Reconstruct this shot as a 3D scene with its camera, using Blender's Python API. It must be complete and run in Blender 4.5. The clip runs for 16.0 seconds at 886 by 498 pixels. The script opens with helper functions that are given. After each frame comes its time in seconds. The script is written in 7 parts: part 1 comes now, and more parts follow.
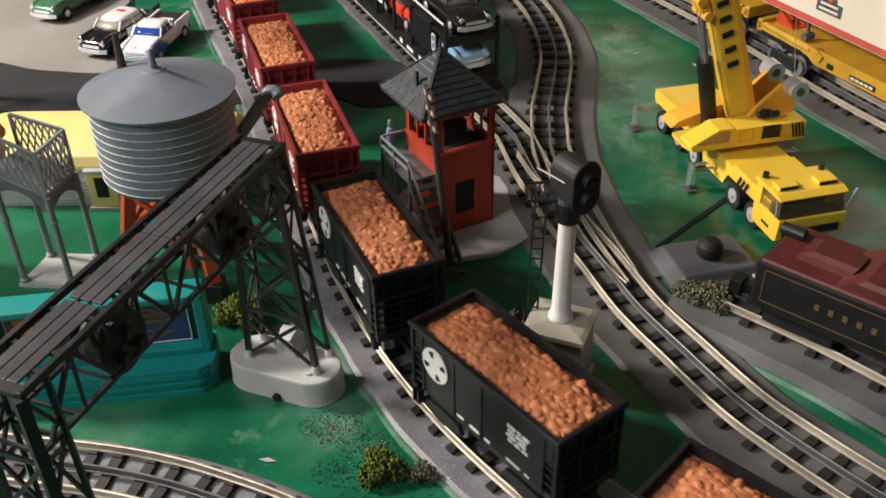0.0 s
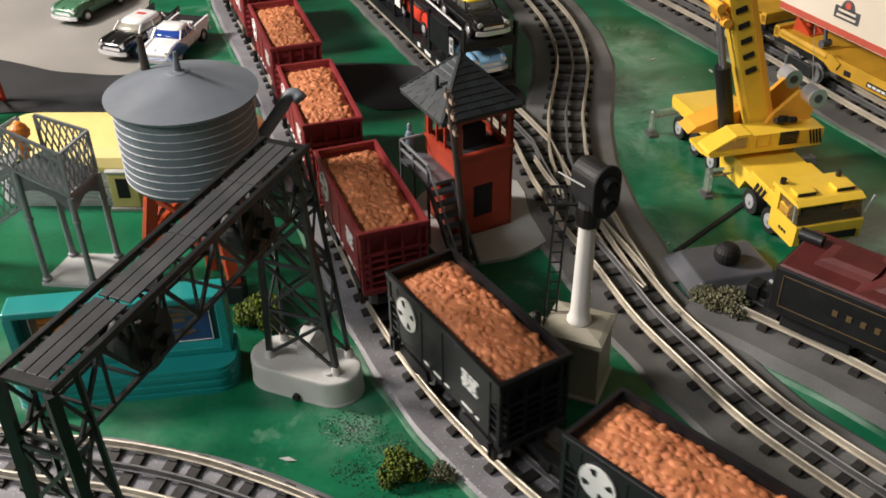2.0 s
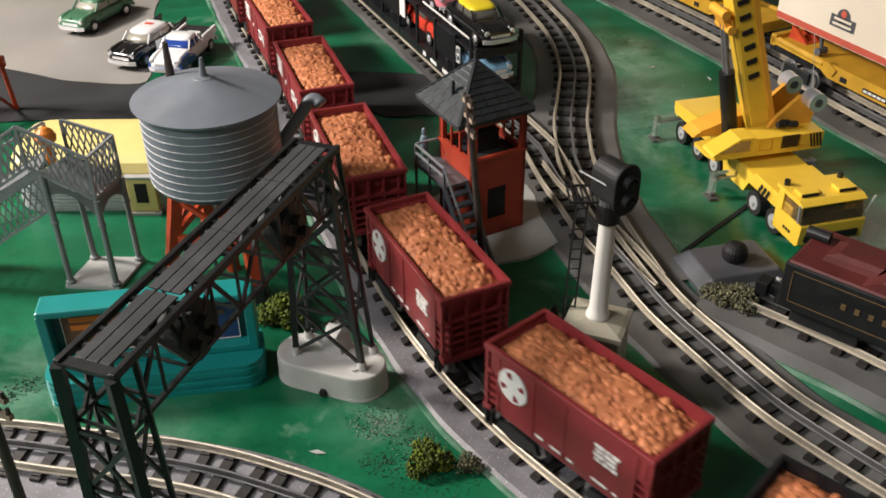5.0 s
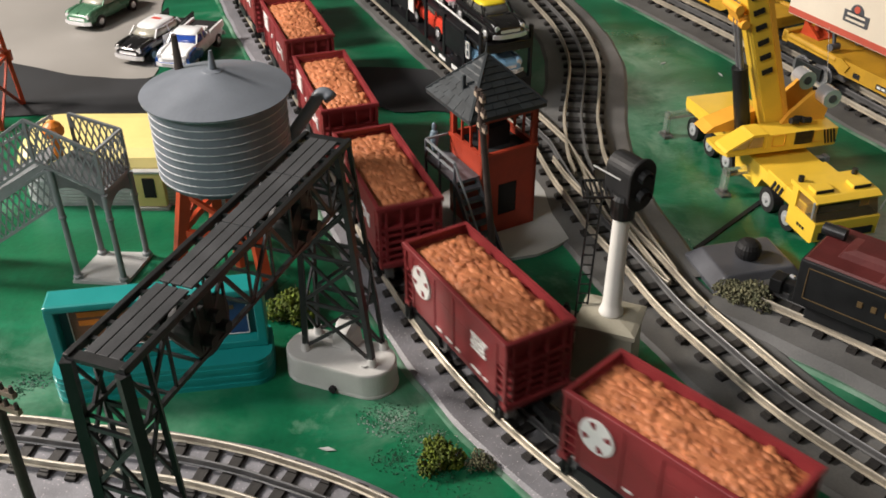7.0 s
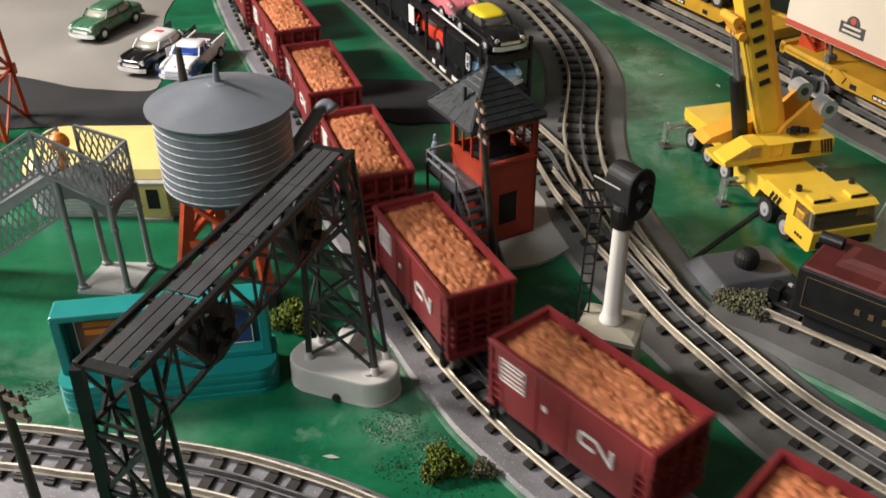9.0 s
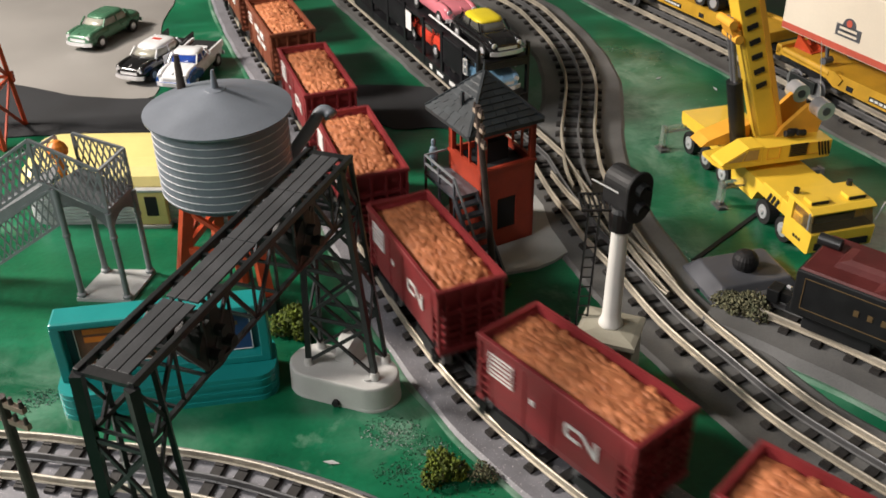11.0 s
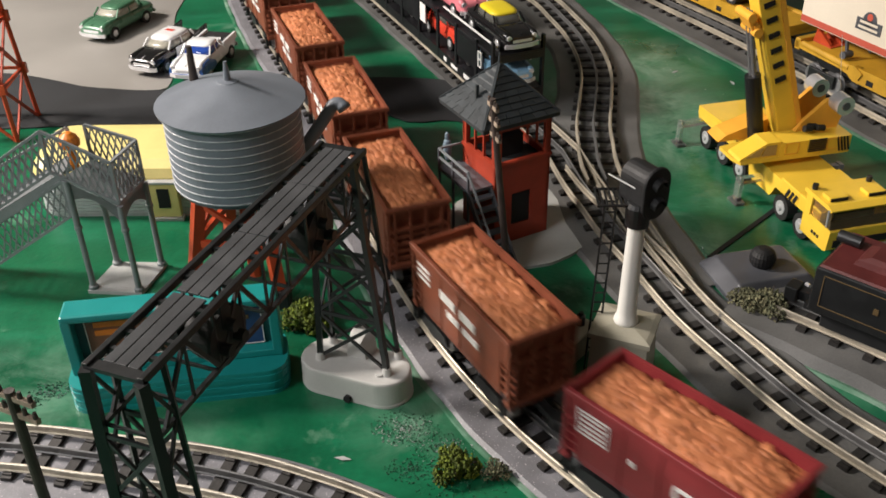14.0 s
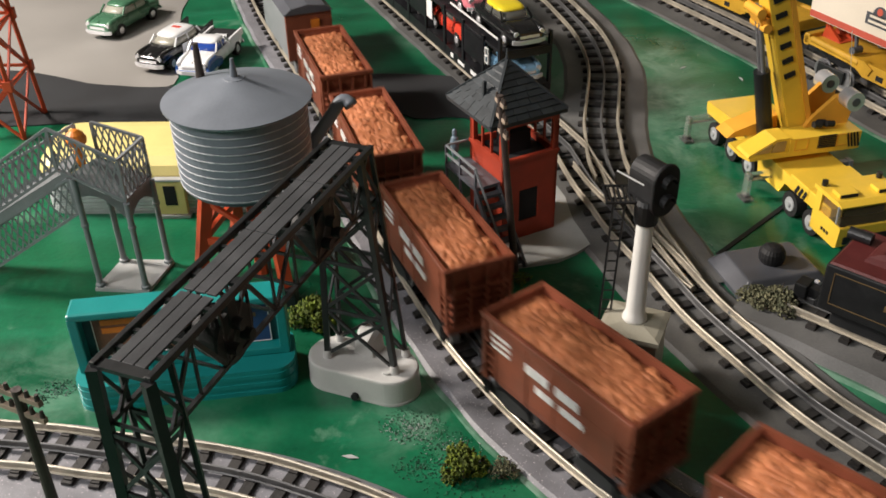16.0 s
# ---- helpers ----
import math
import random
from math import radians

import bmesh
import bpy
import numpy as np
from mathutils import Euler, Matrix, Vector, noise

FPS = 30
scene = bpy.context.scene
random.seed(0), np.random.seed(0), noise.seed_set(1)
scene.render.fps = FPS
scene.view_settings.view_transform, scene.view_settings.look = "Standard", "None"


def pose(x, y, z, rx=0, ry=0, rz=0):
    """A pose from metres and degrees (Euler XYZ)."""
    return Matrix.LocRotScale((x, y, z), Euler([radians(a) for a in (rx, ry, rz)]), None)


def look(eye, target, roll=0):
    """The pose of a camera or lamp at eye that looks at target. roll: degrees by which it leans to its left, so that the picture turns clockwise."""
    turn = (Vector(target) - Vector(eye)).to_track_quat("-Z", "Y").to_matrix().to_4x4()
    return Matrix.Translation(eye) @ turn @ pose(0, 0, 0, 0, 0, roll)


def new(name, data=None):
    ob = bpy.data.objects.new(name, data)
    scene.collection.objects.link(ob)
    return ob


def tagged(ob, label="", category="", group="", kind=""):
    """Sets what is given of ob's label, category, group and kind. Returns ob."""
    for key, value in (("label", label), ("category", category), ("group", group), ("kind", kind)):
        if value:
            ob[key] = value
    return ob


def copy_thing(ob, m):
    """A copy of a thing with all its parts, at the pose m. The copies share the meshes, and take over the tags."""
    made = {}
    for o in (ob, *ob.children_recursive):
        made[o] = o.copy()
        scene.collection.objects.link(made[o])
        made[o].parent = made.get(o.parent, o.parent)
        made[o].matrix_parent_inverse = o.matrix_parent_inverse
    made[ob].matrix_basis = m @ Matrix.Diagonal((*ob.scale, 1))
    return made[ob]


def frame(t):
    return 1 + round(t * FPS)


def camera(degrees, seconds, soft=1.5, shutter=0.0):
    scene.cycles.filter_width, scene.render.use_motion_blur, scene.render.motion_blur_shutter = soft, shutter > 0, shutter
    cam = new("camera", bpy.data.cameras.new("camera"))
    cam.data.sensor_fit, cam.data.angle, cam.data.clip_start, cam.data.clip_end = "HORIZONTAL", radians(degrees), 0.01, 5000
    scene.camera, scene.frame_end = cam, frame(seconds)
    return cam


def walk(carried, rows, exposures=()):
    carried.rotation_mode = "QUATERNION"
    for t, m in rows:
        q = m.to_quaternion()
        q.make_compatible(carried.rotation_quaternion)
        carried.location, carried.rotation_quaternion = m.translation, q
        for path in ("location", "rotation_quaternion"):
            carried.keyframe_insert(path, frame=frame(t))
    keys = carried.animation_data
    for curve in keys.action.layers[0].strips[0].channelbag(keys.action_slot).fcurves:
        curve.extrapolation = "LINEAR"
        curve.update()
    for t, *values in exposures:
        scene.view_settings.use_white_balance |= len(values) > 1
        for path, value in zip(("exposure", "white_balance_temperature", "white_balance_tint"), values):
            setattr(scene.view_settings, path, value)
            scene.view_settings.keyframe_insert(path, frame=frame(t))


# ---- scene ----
cam = camera(49.8, 16.0, soft=1.7, shutter=0.8)
PATH = [
    (0, (0.342, 0.117, 0.463), (0.324, 1.758, -0.681), -0.9),
    (0.5, (0.342, 0.117, 0.464), (0.318, 1.759, -0.679), -1.0),
    (1, (0.339, 0.117, 0.464), (0.31, 1.761, -0.675), -1.0),
    (1.5, (0.336, 0.115, 0.465), (0.301, 1.761, -0.671), -0.9),
    (2, (0.335, 0.112, 0.465), (0.297, 1.758, -0.671), -0.8),
    (2.5, (0.331, 0.11, 0.465), (0.294, 1.757, -0.668), -0.6),
    (3, (0.324, 0.105, 0.465), (0.302, 1.76, -0.659), -0.5),
    (3.5, (0.314, 0.095, 0.466), (0.305, 1.757, -0.647), -0.5),
    (4, (0.31, 0.086, 0.468), (0.309, 1.749, -0.643), -0.4),
    (6.5, (0.304, 0.095, 0.464), (0.299, 1.755, -0.651), -0.5),
    (7, (0.302, 0.094, 0.462), (0.292, 1.754, -0.653), -0.4),
    (7.5, (0.301, 0.092, 0.462), (0.286, 1.752, -0.653), -0.4),
    (8, (0.3, 0.09, 0.463), (0.286, 1.753, -0.647), -0.4),
    (8.5, (0.298, 0.087, 0.465), (0.283, 1.756, -0.637), -0.5),
    (9, (0.3, 0.087, 0.465), (0.292, 1.76, -0.63), -0.5),
    (11.5, (0.3, 0.086, 0.465), (0.292, 1.766, -0.621), -1.0),
    (12, (0.298, 0.087, 0.464), (0.281, 1.763, -0.628), -0.9),
    (12.5, (0.297, 0.087, 0.463), (0.274, 1.76, -0.632), -0.8),
    (13, (0.298, 0.089, 0.463), (0.273, 1.762, -0.633), -0.8),
    (13.5, (0.298, 0.092, 0.462), (0.27, 1.763, -0.635), -0.9),
    (14, (0.299, 0.093, 0.462), (0.268, 1.765, -0.636), -1.0),
    (14.5, (0.298, 0.095, 0.462), (0.262, 1.765, -0.638), -1.1),
    (15, (0.299, 0.097, 0.46), (0.261, 1.765, -0.642), -1.2),
    (15.5, (0.299, 0.096, 0.461), (0.257, 1.764, -0.642), -1.2),
    (16, (0.298, 0.096, 0.461), (0.254, 1.763, -0.643), -1.3),
]
walk(cam, [(t, look(eye, target, roll)) for t, eye, target, roll in PATH])

# ---- light ----
world = bpy.data.worlds.new("room_air")
scene.world = world
world.use_nodes = True
world.node_tree.nodes["Background"].inputs[0].default_value = (0.55, 0.52, 0.5, 1)
world.node_tree.nodes["Background"].inputs[1].default_value = 0.02
scene.view_settings.exposure = 0.0


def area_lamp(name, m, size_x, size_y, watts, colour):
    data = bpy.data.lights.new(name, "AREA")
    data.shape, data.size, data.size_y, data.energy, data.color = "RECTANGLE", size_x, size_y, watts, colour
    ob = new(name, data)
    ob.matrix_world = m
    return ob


area_lamp("wall_lamp_light", look((-1.05, 1.02, 0.98), (0.25, 0.65, 0.05)), 0.22, 0.22, 45, (1.0, 0.90, 0.815))
# Unseen fill light added at front left to lift the camera-facing sides.
area_lamp("front_left_fill", look((-1.5, -0.55, 1.75), (0.15, 0.65, 0.0)), 1.0, 0.5, 40, (1.0, 0.96, 0.95))


# ---- materials ----
def mat(name, col, rough=0.5, metal=0.0, vary=0.15, scale=60, bump=0.1, col2=None, fine=600, coat=0.0, island=0.0, obj=0.0):
    """A surface with broad stains and fine grain; col2 is the colour of the stains."""
    m = bpy.data.materials.new(name)
    m.use_nodes = True
    nt = m.node_tree
    n, l = nt.nodes, nt.links
    b = n["Principled BSDF"]
    b.inputs["Roughness"].default_value = rough
    b.inputs["Metallic"].default_value = metal
    b.inputs["Coat Weight"].default_value = coat
    tc = n.new("ShaderNodeTexCoord")
    broad = n.new("ShaderNodeTexNoise")
    broad.inputs["Scale"].default_value, broad.inputs["Detail"].default_value = scale, 5
    grain = n.new("ShaderNodeTexNoise")
    grain.inputs["Scale"].default_value, grain.inputs["Detail"].default_value = fine, 3
    l.new(tc.outputs["Object"], broad.inputs["Vector"])
    l.new(tc.outputs["Object"], grain.inputs["Vector"])
    ramp = n.new("ShaderNodeValToRGB")
    dark = col2 or tuple(c * (1 - vary) for c in col)
    light = tuple(min(1, c * (1 + vary * 0.6)) for c in col)
    ramp.color_ramp.elements[0].position, ramp.color_ramp.elements[0].color = 0.35, (*dark, 1)
    ramp.color_ramp.elements[1].position, ramp.color_ramp.elements[1].color = 0.65, (*light, 1)
    l.new(broad.outputs["Fac"], ramp.inputs["Fac"])
    mix = n.new("ShaderNodeMix")
    mix.data_type, mix.blend_type = "RGBA", "MULTIPLY"
    mix.inputs["Factor"].default_value = 1.0
    span = n.new("ShaderNodeMapRange")
    span.inputs["To Min"].default_value, span.inputs["To Max"].default_value = 1 - vary, 1 + vary * 0.5
    l.new(grain.outputs["Fac"], span.inputs["Value"])
    l.new(ramp.outputs["Color"], mix.inputs["A"])
    l.new(span.outputs["Result"], mix.inputs["B"])
    out = mix.outputs["Result"]
    if island or obj:
        src = n.new("ShaderNodeNewGeometry").outputs["Random Per Island"] if island else n.new("ShaderNodeObjectInfo").outputs["Random"]
        amount = island or obj
        span2 = n.new("ShaderNodeMapRange")
        span2.inputs["To Min"].default_value, span2.inputs["To Max"].default_value = 1 - amount, 1 + amount
        l.new(src, span2.inputs["Value"])
        mix2 = n.new("ShaderNodeMix")
        mix2.data_type, mix2.blend_type = "RGBA", "MULTIPLY"
        mix2.inputs["Factor"].default_value = 1.0
        l.new(out, mix2.inputs["A"])
        l.new(span2.outputs["Result"], mix2.inputs["B"])
        out = mix2.outputs["Result"]
    l.new(out, b.inputs["Base Color"])
    rr = n.new("ShaderNodeMapRange")
    rr.inputs["To Min"].default_value, rr.inputs["To Max"].default_value = max(0.02, rough - 0.1), min(1, rough + 0.1)
    l.new(broad.outputs["Fac"], rr.inputs["Value"])
    l.new(rr.outputs["Result"], b.inputs["Roughness"])
    if bump:
        bp = n.new("ShaderNodeBump")
        bp.inputs["Strength"].default_value, bp.inputs["Distance"].default_value = bump, 0.002
        l.new(grain.outputs["Fac"], bp.inputs["Height"])
        l.new(bp.outputs["Normal"], b.inputs["Normal"])
    return m


def glass_mat(name, col, rough=0.05):
    m = bpy.data.materials.new(name)
    m.use_nodes = True
    b = m.node_tree.nodes["Principled BSDF"]
    b.inputs["Base Color"].default_value = (*col, 1)
    b.inputs["Roughness"].default_value = rough
    b.inputs["Transmission Weight"].default_value = 0.9
    b.inputs["IOR"].default_value = 1.15
    return m


def turf_mat():
    """Green paint brushed over board, with pale bluish patches of dusted turf and scuffs."""
    m = mat("painted_green_board", (0.006, 0.134, 0.058), 0.30, 0, 0.3, 9, 0.12, (0.003, 0.074, 0.032), 220)
    nt = m.node_tree
    n, l = nt.nodes, nt.links
    b = n["Principled BSDF"]
    old = b.inputs["Base Color"].links[0].from_socket
    tc = n.new("ShaderNodeTexCoord")
    big = n.new("ShaderNodeTexNoise")
    big.inputs["Scale"].default_value, big.inputs["Detail"].default_value, big.inputs["Roughness"].default_value = 7.0, 9, 0.68
    big.inputs["Distortion"].default_value = 0.6
    l.new(tc.outputs["Object"], big.inputs["Vector"])
    r = n.new("ShaderNodeValToRGB")
    r.color_ramp.elements[0].position, r.color_ramp.elements[0].color = 0.555, (0, 0, 0, 1)
    r.color_ramp.elements[1].position, r.color_ramp.elements[1].color = 0.72, (0.8, 0.8, 0.8, 1)
    l.new(big.outputs["Fac"], r.inputs["Fac"])
    stretch = n.new("ShaderNodeMapping")
    stretch.inputs["Scale"].default_value = (9, 30, 9)
    stretch.inputs["Rotation"].default_value = (0, 0, 0.5)
    l.new(tc.outputs["Object"], stretch.inputs["Vector"])
    strokes = n.new("ShaderNodeTexNoise")
    strokes.inputs["Scale"].default_value, strokes.inputs["Detail"].default_value = 1.0, 4
    l.new(stretch.outputs["Vector"], strokes.inputs["Vector"])
    sr = n.new("ShaderNodeMapRange")
    sr.inputs["From Min"].default_value, sr.inputs["From Max"].default_value = 0.5, 0.8
    sr.inputs["To Max"].default_value = 0.35
    l.new(strokes.outputs["Fac"], sr.inputs["Value"])
    m1 = n.new("ShaderNodeMix")
    m1.data_type = "RGBA"
    m1.inputs["B"].default_value = (0.03, 0.30, 0.16, 1)
    l.new(sr.outputs["Result"], m1.inputs["Factor"])
    l.new(old, m1.inputs["A"])
    m2 = n.new("ShaderNodeMix")
    m2.data_type = "RGBA"
    m2.inputs["B"].default_value = (0.20, 0.34, 0.25, 1)
    fac = r.outputs["Color"]
    soft = n.new("ShaderNodeTexNoise")
    soft.inputs["Scale"].default_value, soft.inputs["Detail"].default_value, soft.inputs["Roughness"].default_value = 16, 8, 0.7
    soft.inputs["Distortion"].default_value = 0.8
    l.new(tc.outputs["Object"], soft.inputs["Vector"])
    sm = n.new("ShaderNodeMapRange")
    sm.inputs["From Min"].default_value, sm.inputs["From Max"].default_value = 0.40, 0.66
    l.new(soft.outputs["Fac"], sm.inputs["Value"])
    for x, y, reach, amount in ((0.535, 1.22, 0.10, 1.0), (0.525, 1.00, 0.11, 1.0), (0.52, 1.10, 0.08, 1.0), (0.505, 0.80, 0.06, 0.9), (0.575, 0.90, 0.08, 0.7), (0.00, 0.61, 0.09, 0.6), (0.265, 0.575, 0.05, 0.8), (0.12, 0.575, 0.06, 0.4), (0.05, 0.68, 0.07, 0.35), (0.15, 1.20, 0.05, 0.7), (0.24, 1.28, 0.06, 0.6), (-0.04, 1.30, 0.05, 0.6), (0.66, 0.90, 0.10, 0.35), (0.58, 0.62, 0.05, 0.6)):
        dist = n.new("ShaderNodeVectorMath")
        dist.operation = "DISTANCE"
        dist.inputs[1].default_value = (x, y, 0)
        l.new(tc.outputs["Object"], dist.inputs[0])
        fall = n.new("ShaderNodeMapRange")
        fall.inputs["From Min"].default_value, fall.inputs["From Max"].default_value = 0.0, reach
        fall.inputs["To Min"].default_value, fall.inputs["To Max"].default_value = amount, 0.0
        l.new(dist.outputs["Value"], fall.inputs["Value"])
        times = n.new("ShaderNodeMath")
        times.operation = "MULTIPLY"
        l.new(fall.outputs["Result"], times.inputs[0])
        l.new(sm.outputs["Result"], times.inputs[1])
        most = n.new("ShaderNodeMath")
        most.operation = "MAXIMUM"
        l.new(fac, most.inputs[0])
        l.new(times.outputs["Value"], most.inputs[1])
        fac = most.outputs["Value"]
    l.new(fac, m2.inputs["Factor"])
    l.new(m1.outputs["Result"], m2.inputs["A"])
    l.new(m2.outputs["Result"], b.inputs["Base Color"])
    return m


def flake_mat(name, col, flake):
    """Grey paint with bright glittering flakes."""
    m = mat(name, col, 0.5, 0, 0.22, 40, 0.15, None, 900)
    nt = m.node_tree
    n, l = nt.nodes, nt.links
    b = n["Principled BSDF"]
    old = b.inputs["Base Color"].links[0].from_socket
    tc = n.new("ShaderNodeTexCoord")
    v = n.new("ShaderNodeTexNoise")
    v.inputs["Scale"].default_value, v.inputs["Detail"].default_value = 700, 2
    l.new(tc.outputs["Object"], v.inputs["Vector"])
    r = n.new("ShaderNodeValToRGB")
    r.color_ramp.elements[0].position, r.color_ramp.elements[1].position = 0.66, 0.70
    l.new(v.outputs["Fac"], r.inputs["Fac"])
    mx = n.new("ShaderNodeMix")
    mx.data_type = "RGBA"
    mx.inputs["B"].default_value = (*flake, 1)
    l.new(r.outputs["Color"], mx.inputs["Factor"])
    l.new(old, mx.inputs["A"])
    l.new(mx.outputs["Result"], b.inputs["Base Color"])
    return m


TURF = turf_mat()
ROADBED = flake_mat("grey_roadbed_paint", (0.205, 0.205, 0.225), (0.55, 0.5, 0.52))
ROADBED_DARK = mat("dark_roadbed_paint", (0.138, 0.138, 0.135), 0.5, 0, 0.3, 12, 0.15, (0.085, 0.085, 0.084), 700)
VERGE = mat("pale_green_scuffs", (0.17, 0.28, 0.21), 0.6, 0, 0.2, 26, 0.1, (0.006, 0.13, 0.055), 300)
ASPHALT = mat("dark_asphalt_paint", (0.016, 0.0175, 0.020), 0.85, 0, 0.25, 18, 0.15)
LOT = mat("beige_lot_paint", (0.245, 0.234, 0.217), 0.6, 0, 0.08, 8, 0.08)
RAIL = mat("tin_rail", (0.54, 0.49, 0.40), 0.46, 0.6, 0.25, 25, 0.05)
RAIL_MID = mat("blackened_rail", (0.17, 0.17, 0.17), 0.5, 0.6, 0.2, 25, 0.05)
TIE = mat("black_tie", (0.022, 0.020, 0.019), 0.6, 0, 0.3, 90, 0.2, obj=0.3)
BLACK = mat("black_plastic", (0.012, 0.013, 0.014), 0.42, 0, 0.2, 80, 0.06)
BLACK_CAR = mat("black_car_paint", (0.010, 0.010, 0.012), 0.45, 0, 0.2, 60, 0.06)
RED_CAR = mat("oxide_red_paint", (0.235, 0.028, 0.032), 0.45, 0, 0.15, 45, 0.06)
BROWN_CAR = mat("brown_car_paint", (0.215, 0.060, 0.030), 0.5, 0, 0.18, 45, 0.06)
WHITE = mat("white_print", (0.78, 0.78, 0.76), 0.5, 0, 0.06, 90, 0.02)
LOAD = mat("orange_ore", (0.55, 0.205, 0.085), 0.6, 0, 0.2, 90, 0.2, (0.42, 0.135, 0.052), 900, island=0.2)
STEEL = mat("dull_steel", (0.30, 0.30, 0.31), 0.4, 0.7, 0.2, 60, 0.08)
SILVER = mat("brushed_silver_plastic", (0.50, 0.51, 0.52), 0.35, 0.25, 0.12, 60, 0.05)
CHROME = mat("chrome", (0.80, 0.80, 0.82), 0.22, 0.55, 0.05, 60, 0.0)
TANK_GREY = mat("grey_tank_plastic", (0.165, 0.185, 0.215), 0.42, 0, 0.1, 30, 0.06)
TANK_BAND = mat("worn_silver_band", (0.62, 0.63, 0.65), 0.4, 0.2, 0.25, 120, 0.06)
LEG_RED = mat("orange_red_plastic", (0.50, 0.062, 0.018), 0.45, 0, 0.15, 50, 0.06)
BRICK_RED = mat("red_tower_plastic", (0.36, 0.042, 0.018), 0.5, 0, 0.14, 60, 0.1)
SLATE = mat("slate_roof_plastic", (0.030, 0.037, 0.042), 0.5, 0, 0.2, 90, 0.15, obj=0.2)
PALE_SLAB = mat("pale_grey_slab", (0.40, 0.41, 0.40), 0.6, 0, 0.1, 30, 0.08)
IVORY = mat("ivory_plastic", (0.78, 0.77, 0.72), 0.38, 0, 0.06, 30, 0.03, coat=0.1)
BASE_GREY = mat("pale_grey_plastic", (0.50, 0.50, 0.48), 0.4, 0, 0.07, 30, 0.04)
BASE_OLIVE = mat("yellowed_plastic", (0.36, 0.34, 0.27), 0.45, 0, 0.1, 30, 0.05)
GREY_PLASTIC = mat("grey_plastic", (0.225, 0.24, 0.25), 0.45, 0, 0.12, 60, 0.06)
YELLOW = mat("yellow_paint", (0.90, 0.59, 0.055), 0.38, 0, 0.06, 40, 0.03, coat=0.2)
YELLOW_DEEP = mat("deep_yellow_plastic", (0.88, 0.43, 0.05), 0.4, 0, 0.07, 40, 0.03)
WAGON_YELLOW = mat("dull_wagon_yellow", (0.58, 0.32, 0.025), 0.5, 0, 0.15, 40, 0.05)
CREAM_YELLOW = mat("pale_yellow_plastic", (0.68, 0.58, 0.22), 0.45, 0, 0.07, 30, 0.03)
TEAL = mat("teal_plastic", (0.008, 0.235, 0.225), 0.38, 0, 0.1, 30, 0.03, coat=0.1)
# The same teal, darkened to paint the shade inside the billboard frame.
TEAL_SHADE = mat("teal_recess_shade", (0.006, 0.07, 0.075), 0.5, 0, 0.1, 30, 0.03)
MAROON = mat("maroon_tender_paint", (0.10, 0.018, 0.017), 0.5, 0, 0.2, 40, 0.12)
GUN = mat("gunmetal_plastic", (0.10, 0.105, 0.12), 0.35, 0.1, 0.12, 30, 0.05)
RUBBER = mat("black_rubber", (0.014, 0.014, 0.014), 0.7, 0, 0.2, 90, 0.1)
CREAM = mat("cream_trailer_paint", (0.78, 0.70, 0.58), 0.42, 0, 0.05, 15, 0.02)
STRIPE_RED = mat("faded_red_stripe", (0.55, 0.10, 0.065), 0.5, 0, 0.1, 40, 0.02)
# Near-black for black parts and for shade painted inside the tower.
DARK = mat("black_and_inner_shade", (0.008, 0.008, 0.009), 0.8, 0, 0.2, 40, 0.0)
RUST_BOARD = mat("brown_poster", (0.20, 0.085, 0.045), 0.5, 0, 0.25, 40, 0.04)
BLUE_BOARD = mat("blue_poster", (0.02, 0.055, 0.16), 0.4, 0, 0.2, 40, 0.02)
GOLD = mat("gold_print", (0.15, 0.10, 0.045), 0.5, 0.2, 0.15, 90, 0.02)
ORANGE = mat("orange_plastic", (0.75, 0.22, 0.02), 0.5, 0, 0.12, 60, 0.06)
WOOD = mat("grey_brown_wood", (0.36, 0.28, 0.21), 0.75, 0, 0.3, 80, 0.25)
POLE_BROWN = mat("dark_pole", (0.055, 0.040, 0.034), 0.6, 0, 0.25, 90, 0.15)
WALL = mat("plain_wall", (0.50, 0.46, 0.42), 0.8, 0, 0.06, 3, 0.05)
WINDOW_BLUE = mat("blue_window", (0.02, 0.06, 0.30), 0.1, 0, 0.1, 60, 0.0, coat=0.5)
SMOKE_GLASS = mat("smoked_window", (0.10, 0.10, 0.09), 0.08, 0, 0.15, 60, 0.0, coat=0.6)
FIG_GREEN = mat("figure_paint", (0.17, 0.23, 0.28), 0.6, 0, 0.3, 300, 0.1)
MOSS = mat("olive_foam_foliage", (0.13, 0.17, 0.014), 0.85, 0, 0.4, 200, 0.4, (0.06, 0.09, 0.01), 700, island=0.5)
MOSS_GREY = mat("dry_foam_foliage", (0.17, 0.16, 0.09), 0.9, 0, 0.4, 200, 0.4, (0.08, 0.09, 0.05), 700, island=0.5)
TURF_CLUMP = mat("dark_turf_crumbs", (0.055, 0.15, 0.095), 0.9, 0, 0.4, 200, 0.4, None, 700, island=0.6)
DECK = mat("slate_deck_plastic", (0.070, 0.072, 0.076), 0.38, 0, 0.2, 40, 0.08)
PANE = mat("pale_amber_pane", (0.42, 0.26, 0.11), 0.15, 0, 0.15, 60, 0.0, coat=0.5)
MATTE_BLACK = mat("matte_black_plastic", (0.007, 0.007, 0.008), 0.62, 0, 0.2, 80, 0.06)
CLEAR = glass_mat("clear_plastic", (0.85, 0.85, 0.82))
SMOKE = glass_mat("amber_window", (0.75, 0.6, 0.35))


